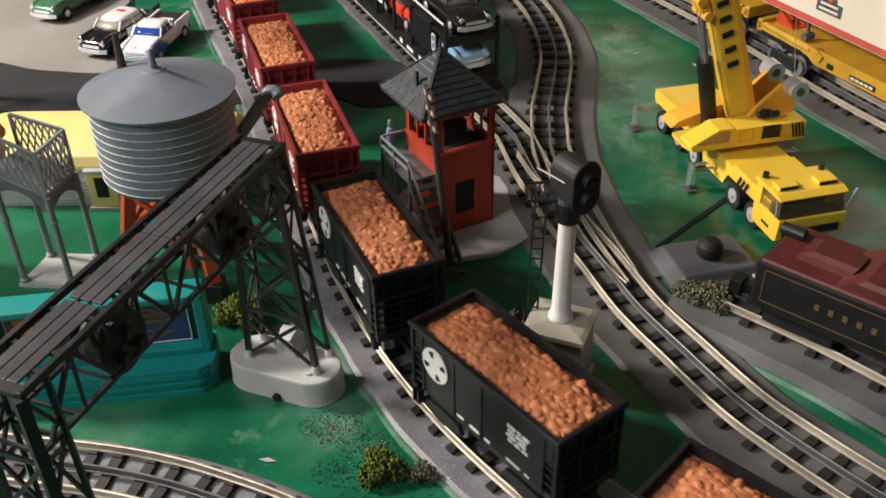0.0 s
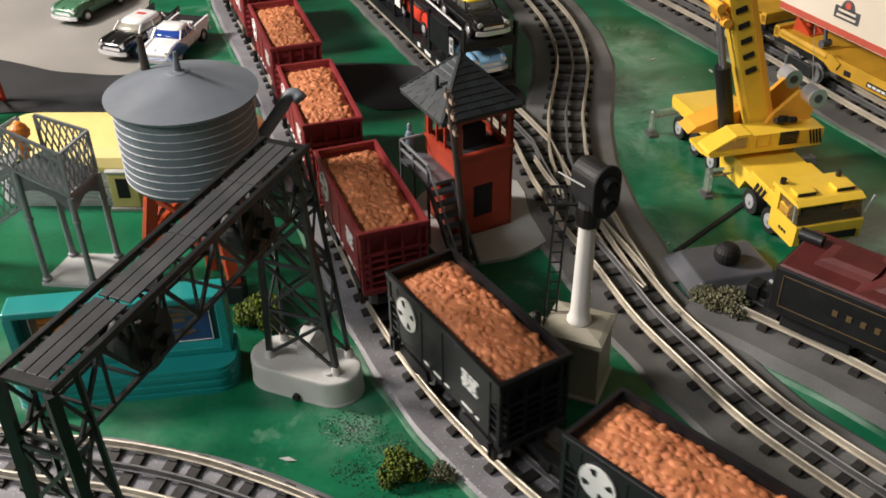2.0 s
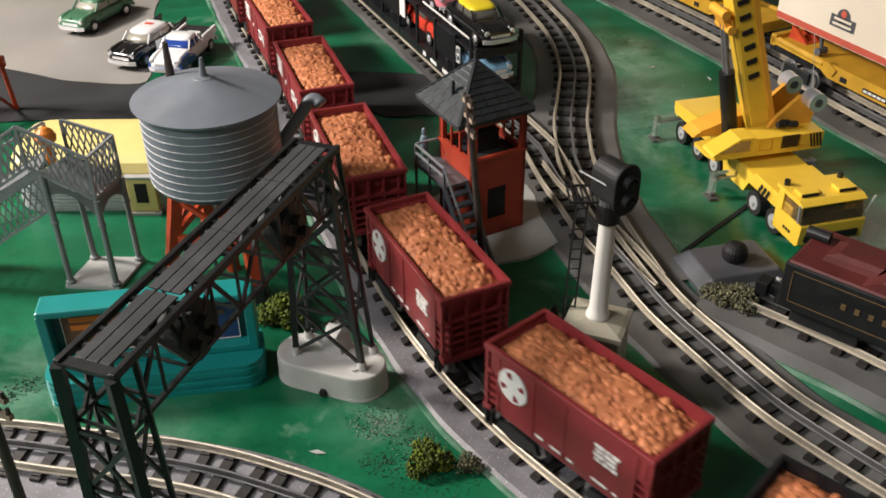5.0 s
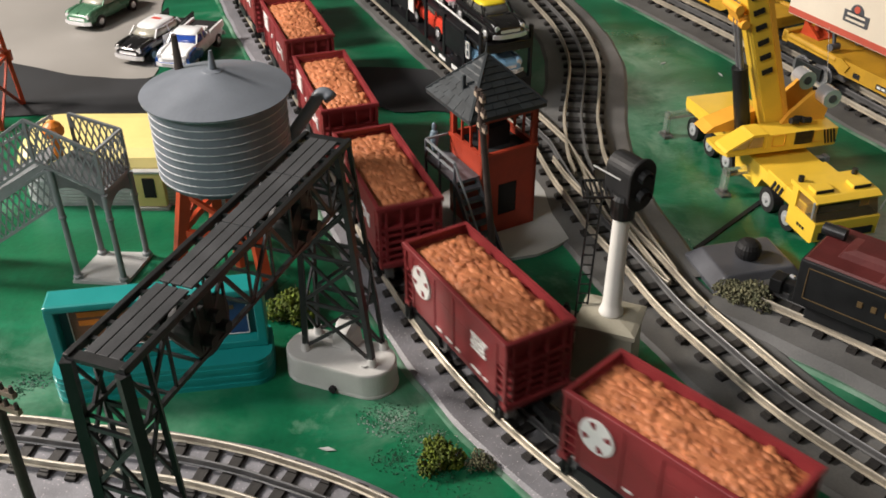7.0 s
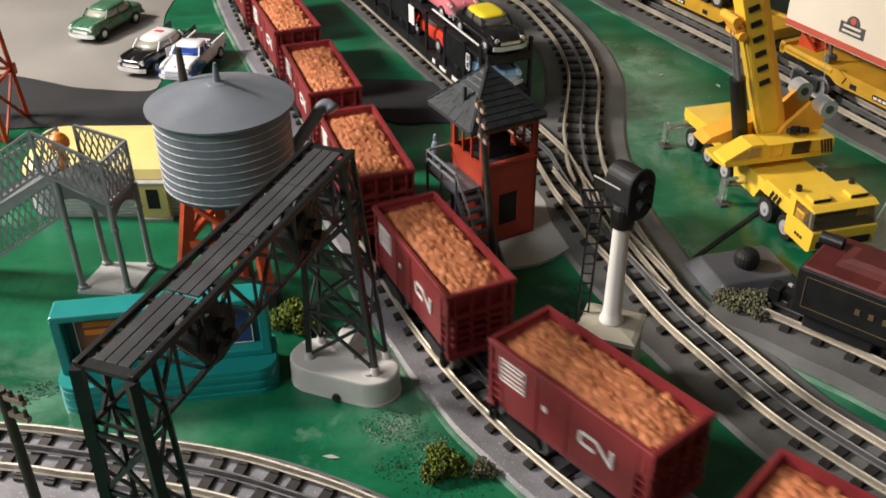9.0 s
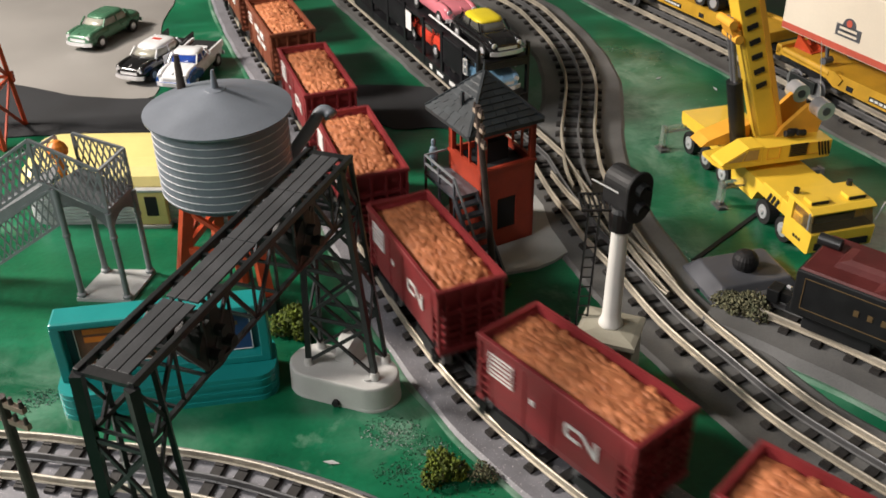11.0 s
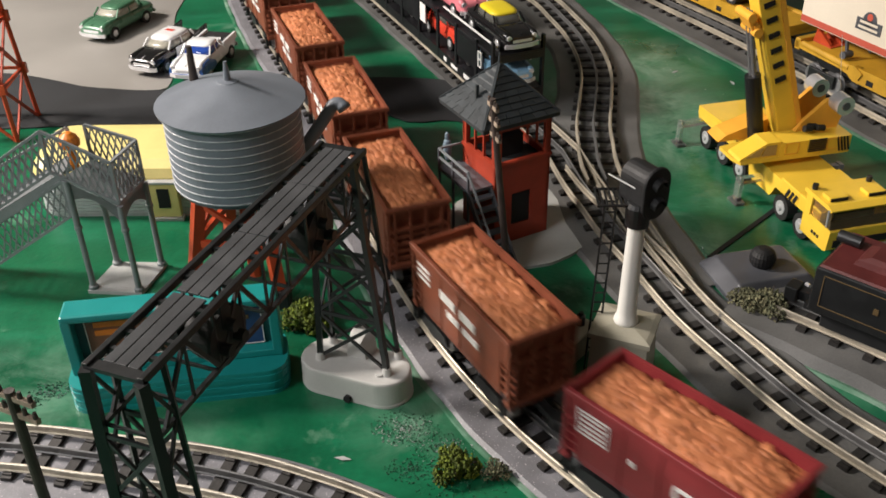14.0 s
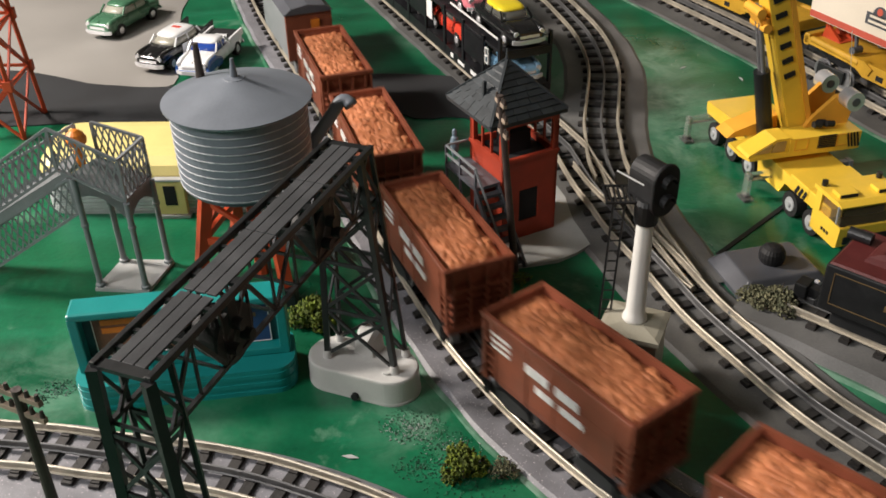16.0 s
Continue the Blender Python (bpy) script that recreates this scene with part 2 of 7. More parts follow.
# ---- mesh helpers ----
def part(name, bm, material, parent=None, label="", smooth=False):
    me = bpy.data.meshes.new(name)
    bm.to_mesh(me)
    bm.free()
    me.materials.append(material)
    if smooth:
        for p in me.polygons:
            p.use_smooth = True
    ob = new(name, me)
    ob.parent = parent
    if label:
        ob["label"] = label
    return ob


def again(name, ob, parent, m):
    """One more piece on the mesh of ob."""
    o = new(name, ob.data)
    o.parent = parent
    o.matrix_basis = m
    return o


def thing(name, m, label, category, group="", kind=""):
    ob = new(name)
    ob.empty_display_size = 0.01
    ob.matrix_basis = m
    return tagged(ob, label, category, group, kind)


def box(bm, x0, x1, y0, y1, z0, z1, bevel=0.0, m=None):
    vs = [bm.verts.new((x, y, z)) for z in (z0, z1) for y in (y0, y1) for x in (x0, x1)]
    fs = [bm.faces.new([vs[i] for i in q]) for q in ((0, 2, 3, 1), (4, 5, 7, 6), (0, 1, 5, 4), (2, 6, 7, 3), (0, 4, 6, 2), (1, 3, 7, 5))]
    if bevel:
        edges = list({e for f in fs for e in f.edges})
        r = bmesh.ops.bevel(bm, geom=edges, offset=bevel, segments=2, affect="EDGES", profile=0.5)
        vs = list({v for f in r["faces"] for v in f.verts} | {v for v in vs if v.is_valid})
    if m is not None:
        bmesh.ops.transform(bm, matrix=m, verts=vs)
    return vs


def rod(bm, a, b, r, r2=None, seg=8, caps=True):
    a, b = Vector(a), Vector(b)
    r2 = r if r2 is None else r2
    q = (b - a).to_track_quat("Z", "Y")
    rings = []
    for p, rad in ((a, r), (b, r2)):
        rings.append([bm.verts.new(p + q @ Vector((rad * math.cos(2 * math.pi * i / seg), rad * math.sin(2 * math.pi * i / seg), 0))) for i in range(seg)])
    for i in range(seg):
        bm.faces.new((rings[0][i], rings[0][(i + 1) % seg], rings[1][(i + 1) % seg], rings[1][i]))
    if caps:
        bm.faces.new(rings[0][::-1])
        bm.faces.new(rings[1])
    return rings


def bar(bm, a, b, w, h):
    """A straight bar of rectangular section between two points; h is its upright side."""
    a, b = Vector(a), Vector(b)
    d = (b - a).normalized()
    side = d.cross(Vector((0, 0, 1)))
    side = side.normalized() if side.length > 1e-4 else Vector((1, 0, 0))
    up = side.cross(d).normalized()
    vs = [bm.verts.new(p + side * sx * w / 2 + up * sz * h / 2) for p in (a, b) for sz in (-1, 1) for sx in (-1, 1)]
    for q in ((0, 1, 3, 2), (4, 6, 7, 5), (0, 4, 5, 1), (2, 3, 7, 6), (0, 2, 6, 4), (1, 5, 7, 3)):
        bm.faces.new([vs[i] for i in q])


def lathe(bm, profile, seg=32, axis=(0, 0), top=True, bottom=True):
    rings = [[bm.verts.new((axis[0] + r * math.cos(2 * math.pi * i / seg), axis[1] + r * math.sin(2 * math.pi * i / seg), z)) for i in range(seg)] for r, z in profile]
    for a, b in zip(rings, rings[1:]):
        for i in range(seg):
            bm.faces.new((a[i], a[(i + 1) % seg], b[(i + 1) % seg], b[i]))
    if bottom:
        bm.faces.new(rings[0][::-1])
    if top:
        bm.faces.new(rings[-1])
    return rings


def lathe_y(bm, x, z, profile, seg=26):
    """A turned shape on an axis along y, from (radius, y) pairs."""
    loft(bm, [[(x + r * math.cos(2 * math.pi * i / seg), y, z + r * math.sin(2 * math.pi * i / seg)) for i in range(seg)] for r, y in profile])


def prism(bm, outline, z0, z1):
    """An upright prism over an outline given anticlockwise."""
    lo = [bm.verts.new((x, y, z0)) for x, y in outline]
    hi = [bm.verts.new((x, y, z1)) for x, y in outline]
    n = len(outline)
    bm.faces.new(lo[::-1])
    bm.faces.new(hi)
    for i in range(n):
        bm.faces.new((lo[i], lo[(i + 1) % n], hi[(i + 1) % n], hi[i]))


def side_prism(bm, outline, y0, y1):
    """A prism along y over an outline in x and z."""
    lo = [bm.verts.new((x, y0, z)) for x, z in outline]
    hi = [bm.verts.new((x, y1, z)) for x, z in outline]
    n = len(outline)
    bm.faces.new(lo)
    bm.faces.new(hi[::-1])
    for i in range(n):
        bm.faces.new((lo[i], hi[i], hi[(i + 1) % n], lo[(i + 1) % n]))


def loft(bm, sections, close=True):
    rings = [[bm.verts.new(p) for p in s] for s in sections]
    n = len(rings[0])
    for a, b in zip(rings, rings[1:]):
        for i in range(n):
            bm.faces.new((a[i], a[(i + 1) % n], b[(i + 1) % n], b[i]))
    if close:
        bm.faces.new(rings[0][::-1])
        bm.faces.new(rings[-1])
    return rings


def fresh():
    return bmesh.new()


def tidy(bm):
    bmesh.ops.recalc_face_normals(bm, faces=bm.faces)
    return bm


# ---- plan curves ----
def smooth_line(points, step=0.005):
    """An even polyline through the given points (Catmull-Rom)."""
    p = [Vector(q) for q in points]
    p = [p[0] * 2 - p[1]] + p + [p[-1] * 2 - p[-2]]
    dense = []
    for i in range(1, len(p) - 2):
        a, b, c, d = p[i - 1:i + 3]
        for j in range(40):
            t = j / 40
            dense.append(0.5 * ((2 * b) + (c - a) * t + (2 * a - 5 * b + 4 * c - d) * t * t + (3 * b - a - 3 * c + d) * t ** 3))
    dense.append(p[-2])
    out, gone = [dense[0]], 0.0
    for a, b in zip(dense, dense[1:]):
        gone += (b - a).length
        if gone >= step:
            out.append(b)
            gone = 0.0
    return out


def normals(line):
    out = []
    for i in range(len(line)):
        d = (line[min(i + 1, len(line) - 1)] - line[max(i - 1, 0)]).normalized()
        out.append(Vector((-d.y, d.x)))
    return out


# heading and curvature of the train's line; s = 0 lies at (0.045, 1.35)
STEP = 0.005
KNOT_S = (-2.6, -1.2, 0.0, 0.164, 0.329, 0.493, 0.657, 0.821, 0.986, 1.15, 1.4, 1.7, 4.0)
KNOT_K = (0.9, 0.6, 0.41, -0.276, -0.185, -0.019, 0.807, 1.664, 0.73, 0.09, 0.8, 1.7, 1.7)


def train_line():
    def run(s0, s1, sign):
        pts, p, phi, s = [], Vector((0.045, 1.35)), 0.359, s0
        while (s - s1) * sign < 0:
            phi += float(np.interp(s, KNOT_S, KNOT_K)) * STEP * sign
            p = p + Vector((math.sin(phi), -math.cos(phi))) * STEP * sign
            s += STEP * sign
            pts.append(p)
        return pts
    back = run(0.0, -2.5, -1)
    ahead = run(0.0, 3.7, 1)
    return back[::-1] + [Vector((0.045, 1.35))] + ahead, len(back)


LINE_A, ZERO_A = train_line()


def on_line(s):
    i = min(max(s / STEP + ZERO_A, 0), len(LINE_A) - 2)
    j = int(i)
    return LINE_A[j].lerp(LINE_A[j + 1], i - j)


LINE_B = smooth_line([(0.407, 0.962), (0.420, 0.894), (0.432, 0.850), (0.442, 0.811), (0.463, 0.753), (0.4835, 0.6905), (0.508, 0.639), (0.5335, 0.589), (0.556, 0.556), (0.60, 0.503), (0.66, 0.44), (0.74, 0.37)])
LINE_G = smooth_line([(0.407, 0.962), (0.384, 1.02), (0.357, 1.08), (0.285, 1.245), (0.212, 1.41), (0.13, 1.60), (0.05, 1.80)])
LINE_D = smooth_line([(0.30, 1.62), (0.375, 1.52), (0.423, 1.435), (0.445, 1.357), (0.460, 1.288), (0.4665, 1.222), (0.466, 1.16), (0.456, 1.09), (0.446, 1.026), (0.443, 0.981), (0.441, 0.945), (0.4425, 0.91), (0.449, 0.85), (0.459, 0.79), (0.4725, 0.728)])
LINE_C = smooth_line([(-0.45, 0.53), (-0.25, 0.552), (-0.1, 0.556), (0.009, 0.5475), (0.061, 0.539), (0.119, 0.530), (0.158, 0.5205), (0.19, 0.509), (0.235, 0.489), (0.285, 0.458), (0.335, 0.415), (0.38, 0.36)])
LINE_E = smooth_line([(0.42, 1.80), (0.50, 1.62), (0.588, 1.435), (0.641, 1.33), (0.688, 1.233), (0.7305, 1.135), (0.767, 1.045), (0.822, 0.93), (0.890, 0.80)])
LINE_F = smooth_line([(0.5535, 0.7005), (0.573, 0.683), (0.590, 0.668), (0.607, 0.652), (0.623, 0.636), (0.66, 0.595), (0.71, 0.535), (0.77, 0.45)])
GAUGE = 0.0178

# ---- setting ----
bm = fresh()
box(bm, -2.2, 2.6, -0.45, 3.4, -0.03, 0.0)
tagged(part("ground", bm, TURF), "green painted layout board with pale scuffed patches", "ground", kind="structure")


def strip(name, line, half_left, half_right, z0, z1, material, label, category="roadbed"):
    """A low bank along a line, with sloping shoulders and a slightly wavering edge."""
    ns = normals(line)
    bm = fresh()
    rings = []
    for i, (p, n) in enumerate(zip(line, ns)):
        w = 0.0022 * noise.noise(Vector((p.x * 22, p.y * 22, 3.1)))
        w2 = 0.0022 * noise.noise(Vector((p.x * 22, p.y * 22, 9.1)))
        a, b = p + n * (half_left + w), p - n * (half_right + w2)
        c, d = p + n * (half_left - 0.004 + w), p - n * (half_right - 0.004 + w2)
        rings.append([bm.verts.new((q.x, q.y, z)) for q, z in ((a, z0), (c, z1), (d, z1), (b, z0))])
    for a, b in zip(rings, rings[1:]):
        for j in range(3):
            bm.faces.new((a[j], a[j + 1], b[j + 1], b[j]))
    return tagged(part(name, tidy(bm), material), label, category, kind="structure")


def plate(name, outline, z0, z1, material, label, category):
    bm = fresh()
    prism(bm, outline, z0, z1)
    return tagged(part(name, tidy(bm), material), label, category, kind="structure")


def wavy(outline, amount=0.006, step=0.02):
    pts = smooth_line(list(outline) + [outline[0]], step)
    return [(p.x + amount * noise.noise(Vector((p.x * 15, p.y * 15, 1))), p.y + amount * noise.noise(Vector((p.x * 15, p.y * 15, 7)))) for p in pts[:-1]]


plate("parking_lot", wavy([(-0.9, 1.15), (-0.263, 1.146), (-0.175, 1.142), (-0.135, 1.140), (-0.062, 1.138), (-0.05, 1.17), (-0.075, 1.27), (-0.10, 1.40), (-0.2, 1.62), (-0.9, 1.70)]), 0.0003, 0.0012, LOT, "smooth beige painted parking lot", "parking lot")
plate("road", wavy([(-1.2, 1.02), (-0.205, 1.045), (-0.043, 1.05), (0.10, 1.055), (0.195, 1.085), (0.243, 1.05), (0.30, 1.05), (0.36, 1.02), (0.40, 1.03), (0.40, 1.10), (0.36, 1.14), (0.28, 1.165), (0.197, 1.178), (0.10, 1.165), (-0.056, 1.143), (-0.125, 1.150), (-0.185, 1.172), (-0.24, 1.195), (-0.36, 1.215), (-0.7, 1.27), (-1.2, 1.34)]), 0.0002, 0.0016, ASPHALT, "dark asphalt road painted across the layout", "road")

view_a = LINE_A[ZERO_A - 120:ZERO_A + 330]
strip("roadbed_1", view_a, 0.041, 0.041, 0.0, 0.0026, ROADBED, "grey glittery painted roadbed under the train")
strip("roadbed_2", LINE_B, 0.040, 0.046, 0.0, 0.0024, ROADBED_DARK, "grey painted roadbed of the double curve")
strip("roadbed_3", LINE_D, 0.050, 0.046, 0.0, 0.0021, ROADBED_DARK, "grey painted roadbed of the winding branch")
strip("roadbed_4", LINE_C, 0.030, 0.060, 0.0, 0.0026, ROADBED, "grey painted roadbed along the near curve")
strip("roadbed_5", LINE_E, 0.050, 0.052, 0.0, 0.0026, ROADBED_DARK, "grey painted roadbed of the far siding")
strip("roadbed_6", LINE_G, 0.036, 0.036, 0.0, 0.0019, ROADBED_DARK, "grey painted roadbed under the car carrier")
BED_F = [LINE_F[0] + (LINE_F[0] - LINE_F[1]).normalized() * d for d in (0.030, 0.022, 0.014, 0.006)] + LINE_F
strip("roadbed_7", BED_F, 0.036, 0.047, 0.0, 0.0090, ROADBED_DARK, "raised grey roadbed of the short siding")


def offset_line(line, off):
    return [p + n * off for p, n in zip(line, normals(line))]


strip("verge_1", offset_line(LINE_E, -0.053), 0.003, 0.003, 0.0, 0.0012, VERGE, "pale scuffed edge of the far roadbed", "verge")
strip("verge_2", offset_line(BED_F, -0.050), 0.0035, 0.0035, 0.0, 0.0013, VERGE, "pale scuffed edge of the raised siding", "verge")
strip("verge_3", offset_line(view_a, -0.0425), 0.003, 0.003, 0.0, 0.0011, VERGE, "pale scuffed edge of the train's roadbed", "verge")


def sweep_rail(bm, line, ns, off, z, w, h):
    """A rail with foot, web and rounded head, swept along a line."""
    half = [(1.0, 0), (1.0, 0.10), (0.35, 0.18), (0.35, 0.45), (0.56, 0.58), (0.62, 0.76), (0.48, 0.93), (0.18, 1.0)]
    sec = [(-u * w, v * h) for u, v in half] + [(u * w, v * h) for u, v in half[::-1]]
    loft(bm, [[(p.x + n.x * (off + u), p.y + n.y * (off + u), z + v) for u, v in sec] for p, n in zip(line, ns)])


def tie_mesh():
    bm = fresh()
    box(bm, -0.0036, 0.0036, -0.0245, 0.0245, 0.0, 0.0045)
    for y in (-0.0178, 0.0178):
        box(bm, -0.003, 0.003, y - 0.0042, y + 0.0042, 0.0045, 0.0056)
    return bm


TIE_PIECE = None


def track(line, label, z=0.002, spacing=0.0198, first=0.006, rails=(-1, 0, 1)):
    global TIE_PIECE
    t = thing("railway_track", Matrix(), label, "railway track", "tracks on the board", "structure")
    ns = normals(line)
    for r in rails:
        bm = fresh()
        sweep_rail(bm, line, ns, r * GAUGE, z + 0.0040, 0.0018 if r else 0.0014, 0.0062)
        part("rail", tidy(bm), RAIL if r else RAIL_MID, t, "tarnished tin running rail" if r else "blackened centre rail")
    gone, nxt = 0.0, first
    for a, b, n in zip(line, line[1:], ns):
        gone += (b - a).length
        if gone >= nxt:
            nxt += spacing
            m = pose(a.x, a.y, z - 0.0012, 0, 0, math.degrees(math.atan2(-n.x, n.y)) + random.uniform(-1.5, 1.5))
            if TIE_PIECE is None:
                TIE_PIECE = part("tie", tie_mesh(), TIE, t)
                TIE_PIECE.matrix_basis = m
            else:
                again("tie", TIE_PIECE, t, m)
    return t


track(view_a, "three-rail tin track with black ties under the train")
track(LINE_B, "three-rail tin track curving past the tower", spacing=0.0222)
SPLIT = next(i for i, p in enumerate(LINE_D) if p.y < 0.895)
track(LINE_D[:SPLIT], "three-rail tin track winding into the turnout", spacing=0.0245)
track(LINE_C, "three-rail tin track on the near curve")
track(LINE_E, "three-rail tin track of the far siding")
track(LINE_G, "three-rail tin track under the car carrier")
track(LINE_F, "three-rail tin track on a raised siding", z=0.009, spacing=0.0245)

# the room round the layout
bm = fresh()
box(bm, -3.2, 3.6, -2.6, 4.4, -0.95, -0.9)
tagged(part("floor", bm, WALL), "plain floor of the room below the layout", "floor", kind="structure")
for n, (x0, x1, y0, y1) in (("wall_north", (-3.2, 3.6, 4.4, 4.5)), ("wall_south", (-3.2, 3.6, -2.7, -2.6)), ("wall_west", (-3.3, -3.2, -2.7, 4.5)), ("wall_east", (3.6, 3.7, -2.7, 4.5))):
    bm = fresh()
    box(bm, x0, x1, y0, y1, -0.9, 2.5)
    tagged(part(n, bm, WALL), "plain painted wall of the room", "wall", kind="structure")
bm = fresh()
box(bm, -3.3, 3.7, -2.7, 4.5, 2.5, 2.56)
tagged(part("ceiling", bm, WALL), "plain painted ceiling of the room", "ceiling", kind="structure")


# ---- the ore train ----
CAR_L, CAR_W, RIM = 0.136, 0.0545, 0.085


def ore_load():
    """A heaped load of rounded lumps."""
    rng = random.Random(5)
    bm = fresh()
    hx, hy = CAR_L / 2 - 0.0034, CAR_W / 2 - 0.0034

    def top(x, y):
        return 0.0765 + 0.0065 * (1 - (x / hx) ** 4) * (1 - (y / hy) ** 4) + 0.002 * noise.noise(Vector((x * 60, y * 60, 2)))
    nx, ny = 24, 10
    grid = [[bm.verts.new((-hx + 2 * hx * i / nx, -hy + 2 * hy * j / ny, top(-hx + 2 * hx * i / nx, -hy + 2 * hy * j / ny) + 0.0014)) for j in range(ny + 1)] for i in range(nx + 1)]
    for i in range(nx):
        for j in range(ny):
            bm.faces.new((grid[i][j], grid[i + 1][j], grid[i + 1][j + 1], grid[i][j + 1]))
    ico = bmesh.new()
    bmesh.ops.create_icosphere(ico, subdivisions=2, radius=1)
    iv = [v.co.copy() for v in ico.verts]
    jf = [[v.index for v in f.verts] for f in ico.faces]
    ico.free()
    cell = 0.0046
    x = -hx + 0.0042
    while x < hx - 0.0034:
        y = -hy + 0.0038
        while y < hy - 0.0030:
            px, py = x + rng.uniform(-0.0016, 0.0016), y + rng.uniform(-0.0016, 0.0016)
            r = rng.uniform(0.0026, 0.0042)
            q = Euler((rng.uniform(-0.45, 0.45), rng.uniform(-0.45, 0.45), rng.uniform(0, 6))).to_matrix()
            sq = Vector((rng.uniform(0.9, 1.45), rng.uniform(0.7, 1.05), rng.uniform(0.42, 0.66)))
            seed = Vector((px * 900, py * 900, 0))
            vs = []
            for v in iv:
                w = q @ Vector((v.x * sq.x, v.y * sq.y, v.z * sq.z)) * r * (1 + 0.25 * noise.noise(v * 1.6 + seed))
                vs.append(bm.verts.new((min(max(px + w.x, -hx), hx), min(max(py + w.y, -hy), hy), top(px, py) + w.z + rng.uniform(-0.0003, 0.0003))))
            for f in jf:
                bm.faces.new([vs[k] for k in f])
            y += cell
        x += cell
    return bm


def shell():
    """The open body: thick sides, lip round the top, set-back lower ends behind the corner ladders."""
    bm = fresh()
    hx, hy, zb, zm = CAR_L / 2, CAR_W / 2, 0.031, 0.0625

    def ring(x, y, z):
        return [(-x, -y, z), (x, -y, z), (x, y, z), (-x, y, z)]
    side = hy - 0.002
    loft(bm, [ring(hx - 0.016, side - 0.001, zb), ring(hx - 0.0115, side, zb + 0.006), ring(hx - 0.0115, side, zm + 0.001)])
    loft(bm, [ring(hx - 0.0115, side - 0.0002, zm - 0.002), ring(hx - 0.005, side, zm + 0.003), ring(hx - 0.005, side, RIM - 0.005), ring(hx, hy, RIM - 0.004), ring(hx, hy, RIM - 0.0006), ring(hx - 0.0004, hy - 0.0004, RIM), ring(hx - 0.003, hy - 0.003, RIM), ring(hx - 0.003, hy - 0.003, 0.072)])
    return tidy(bm)


def wheel_set():
    bm = fresh()
    for y in (-GAUGE, GAUGE):
        s = 1 if y > 0 else -1
        for a, b, r in ((y - 0.002, y + 0.003, 0.0085), (y - s * 0.003 - 0.0006, y - s * 0.003 + 0.0006, 0.0100)):
            rod(bm, (0, a, 0.0205), (0, b, 0.0205), r, seg=18)
    rod(bm, (0, -GAUGE, 0.0205), (0, GAUGE, 0.0205), 0.0018)
    return tidy(bm)


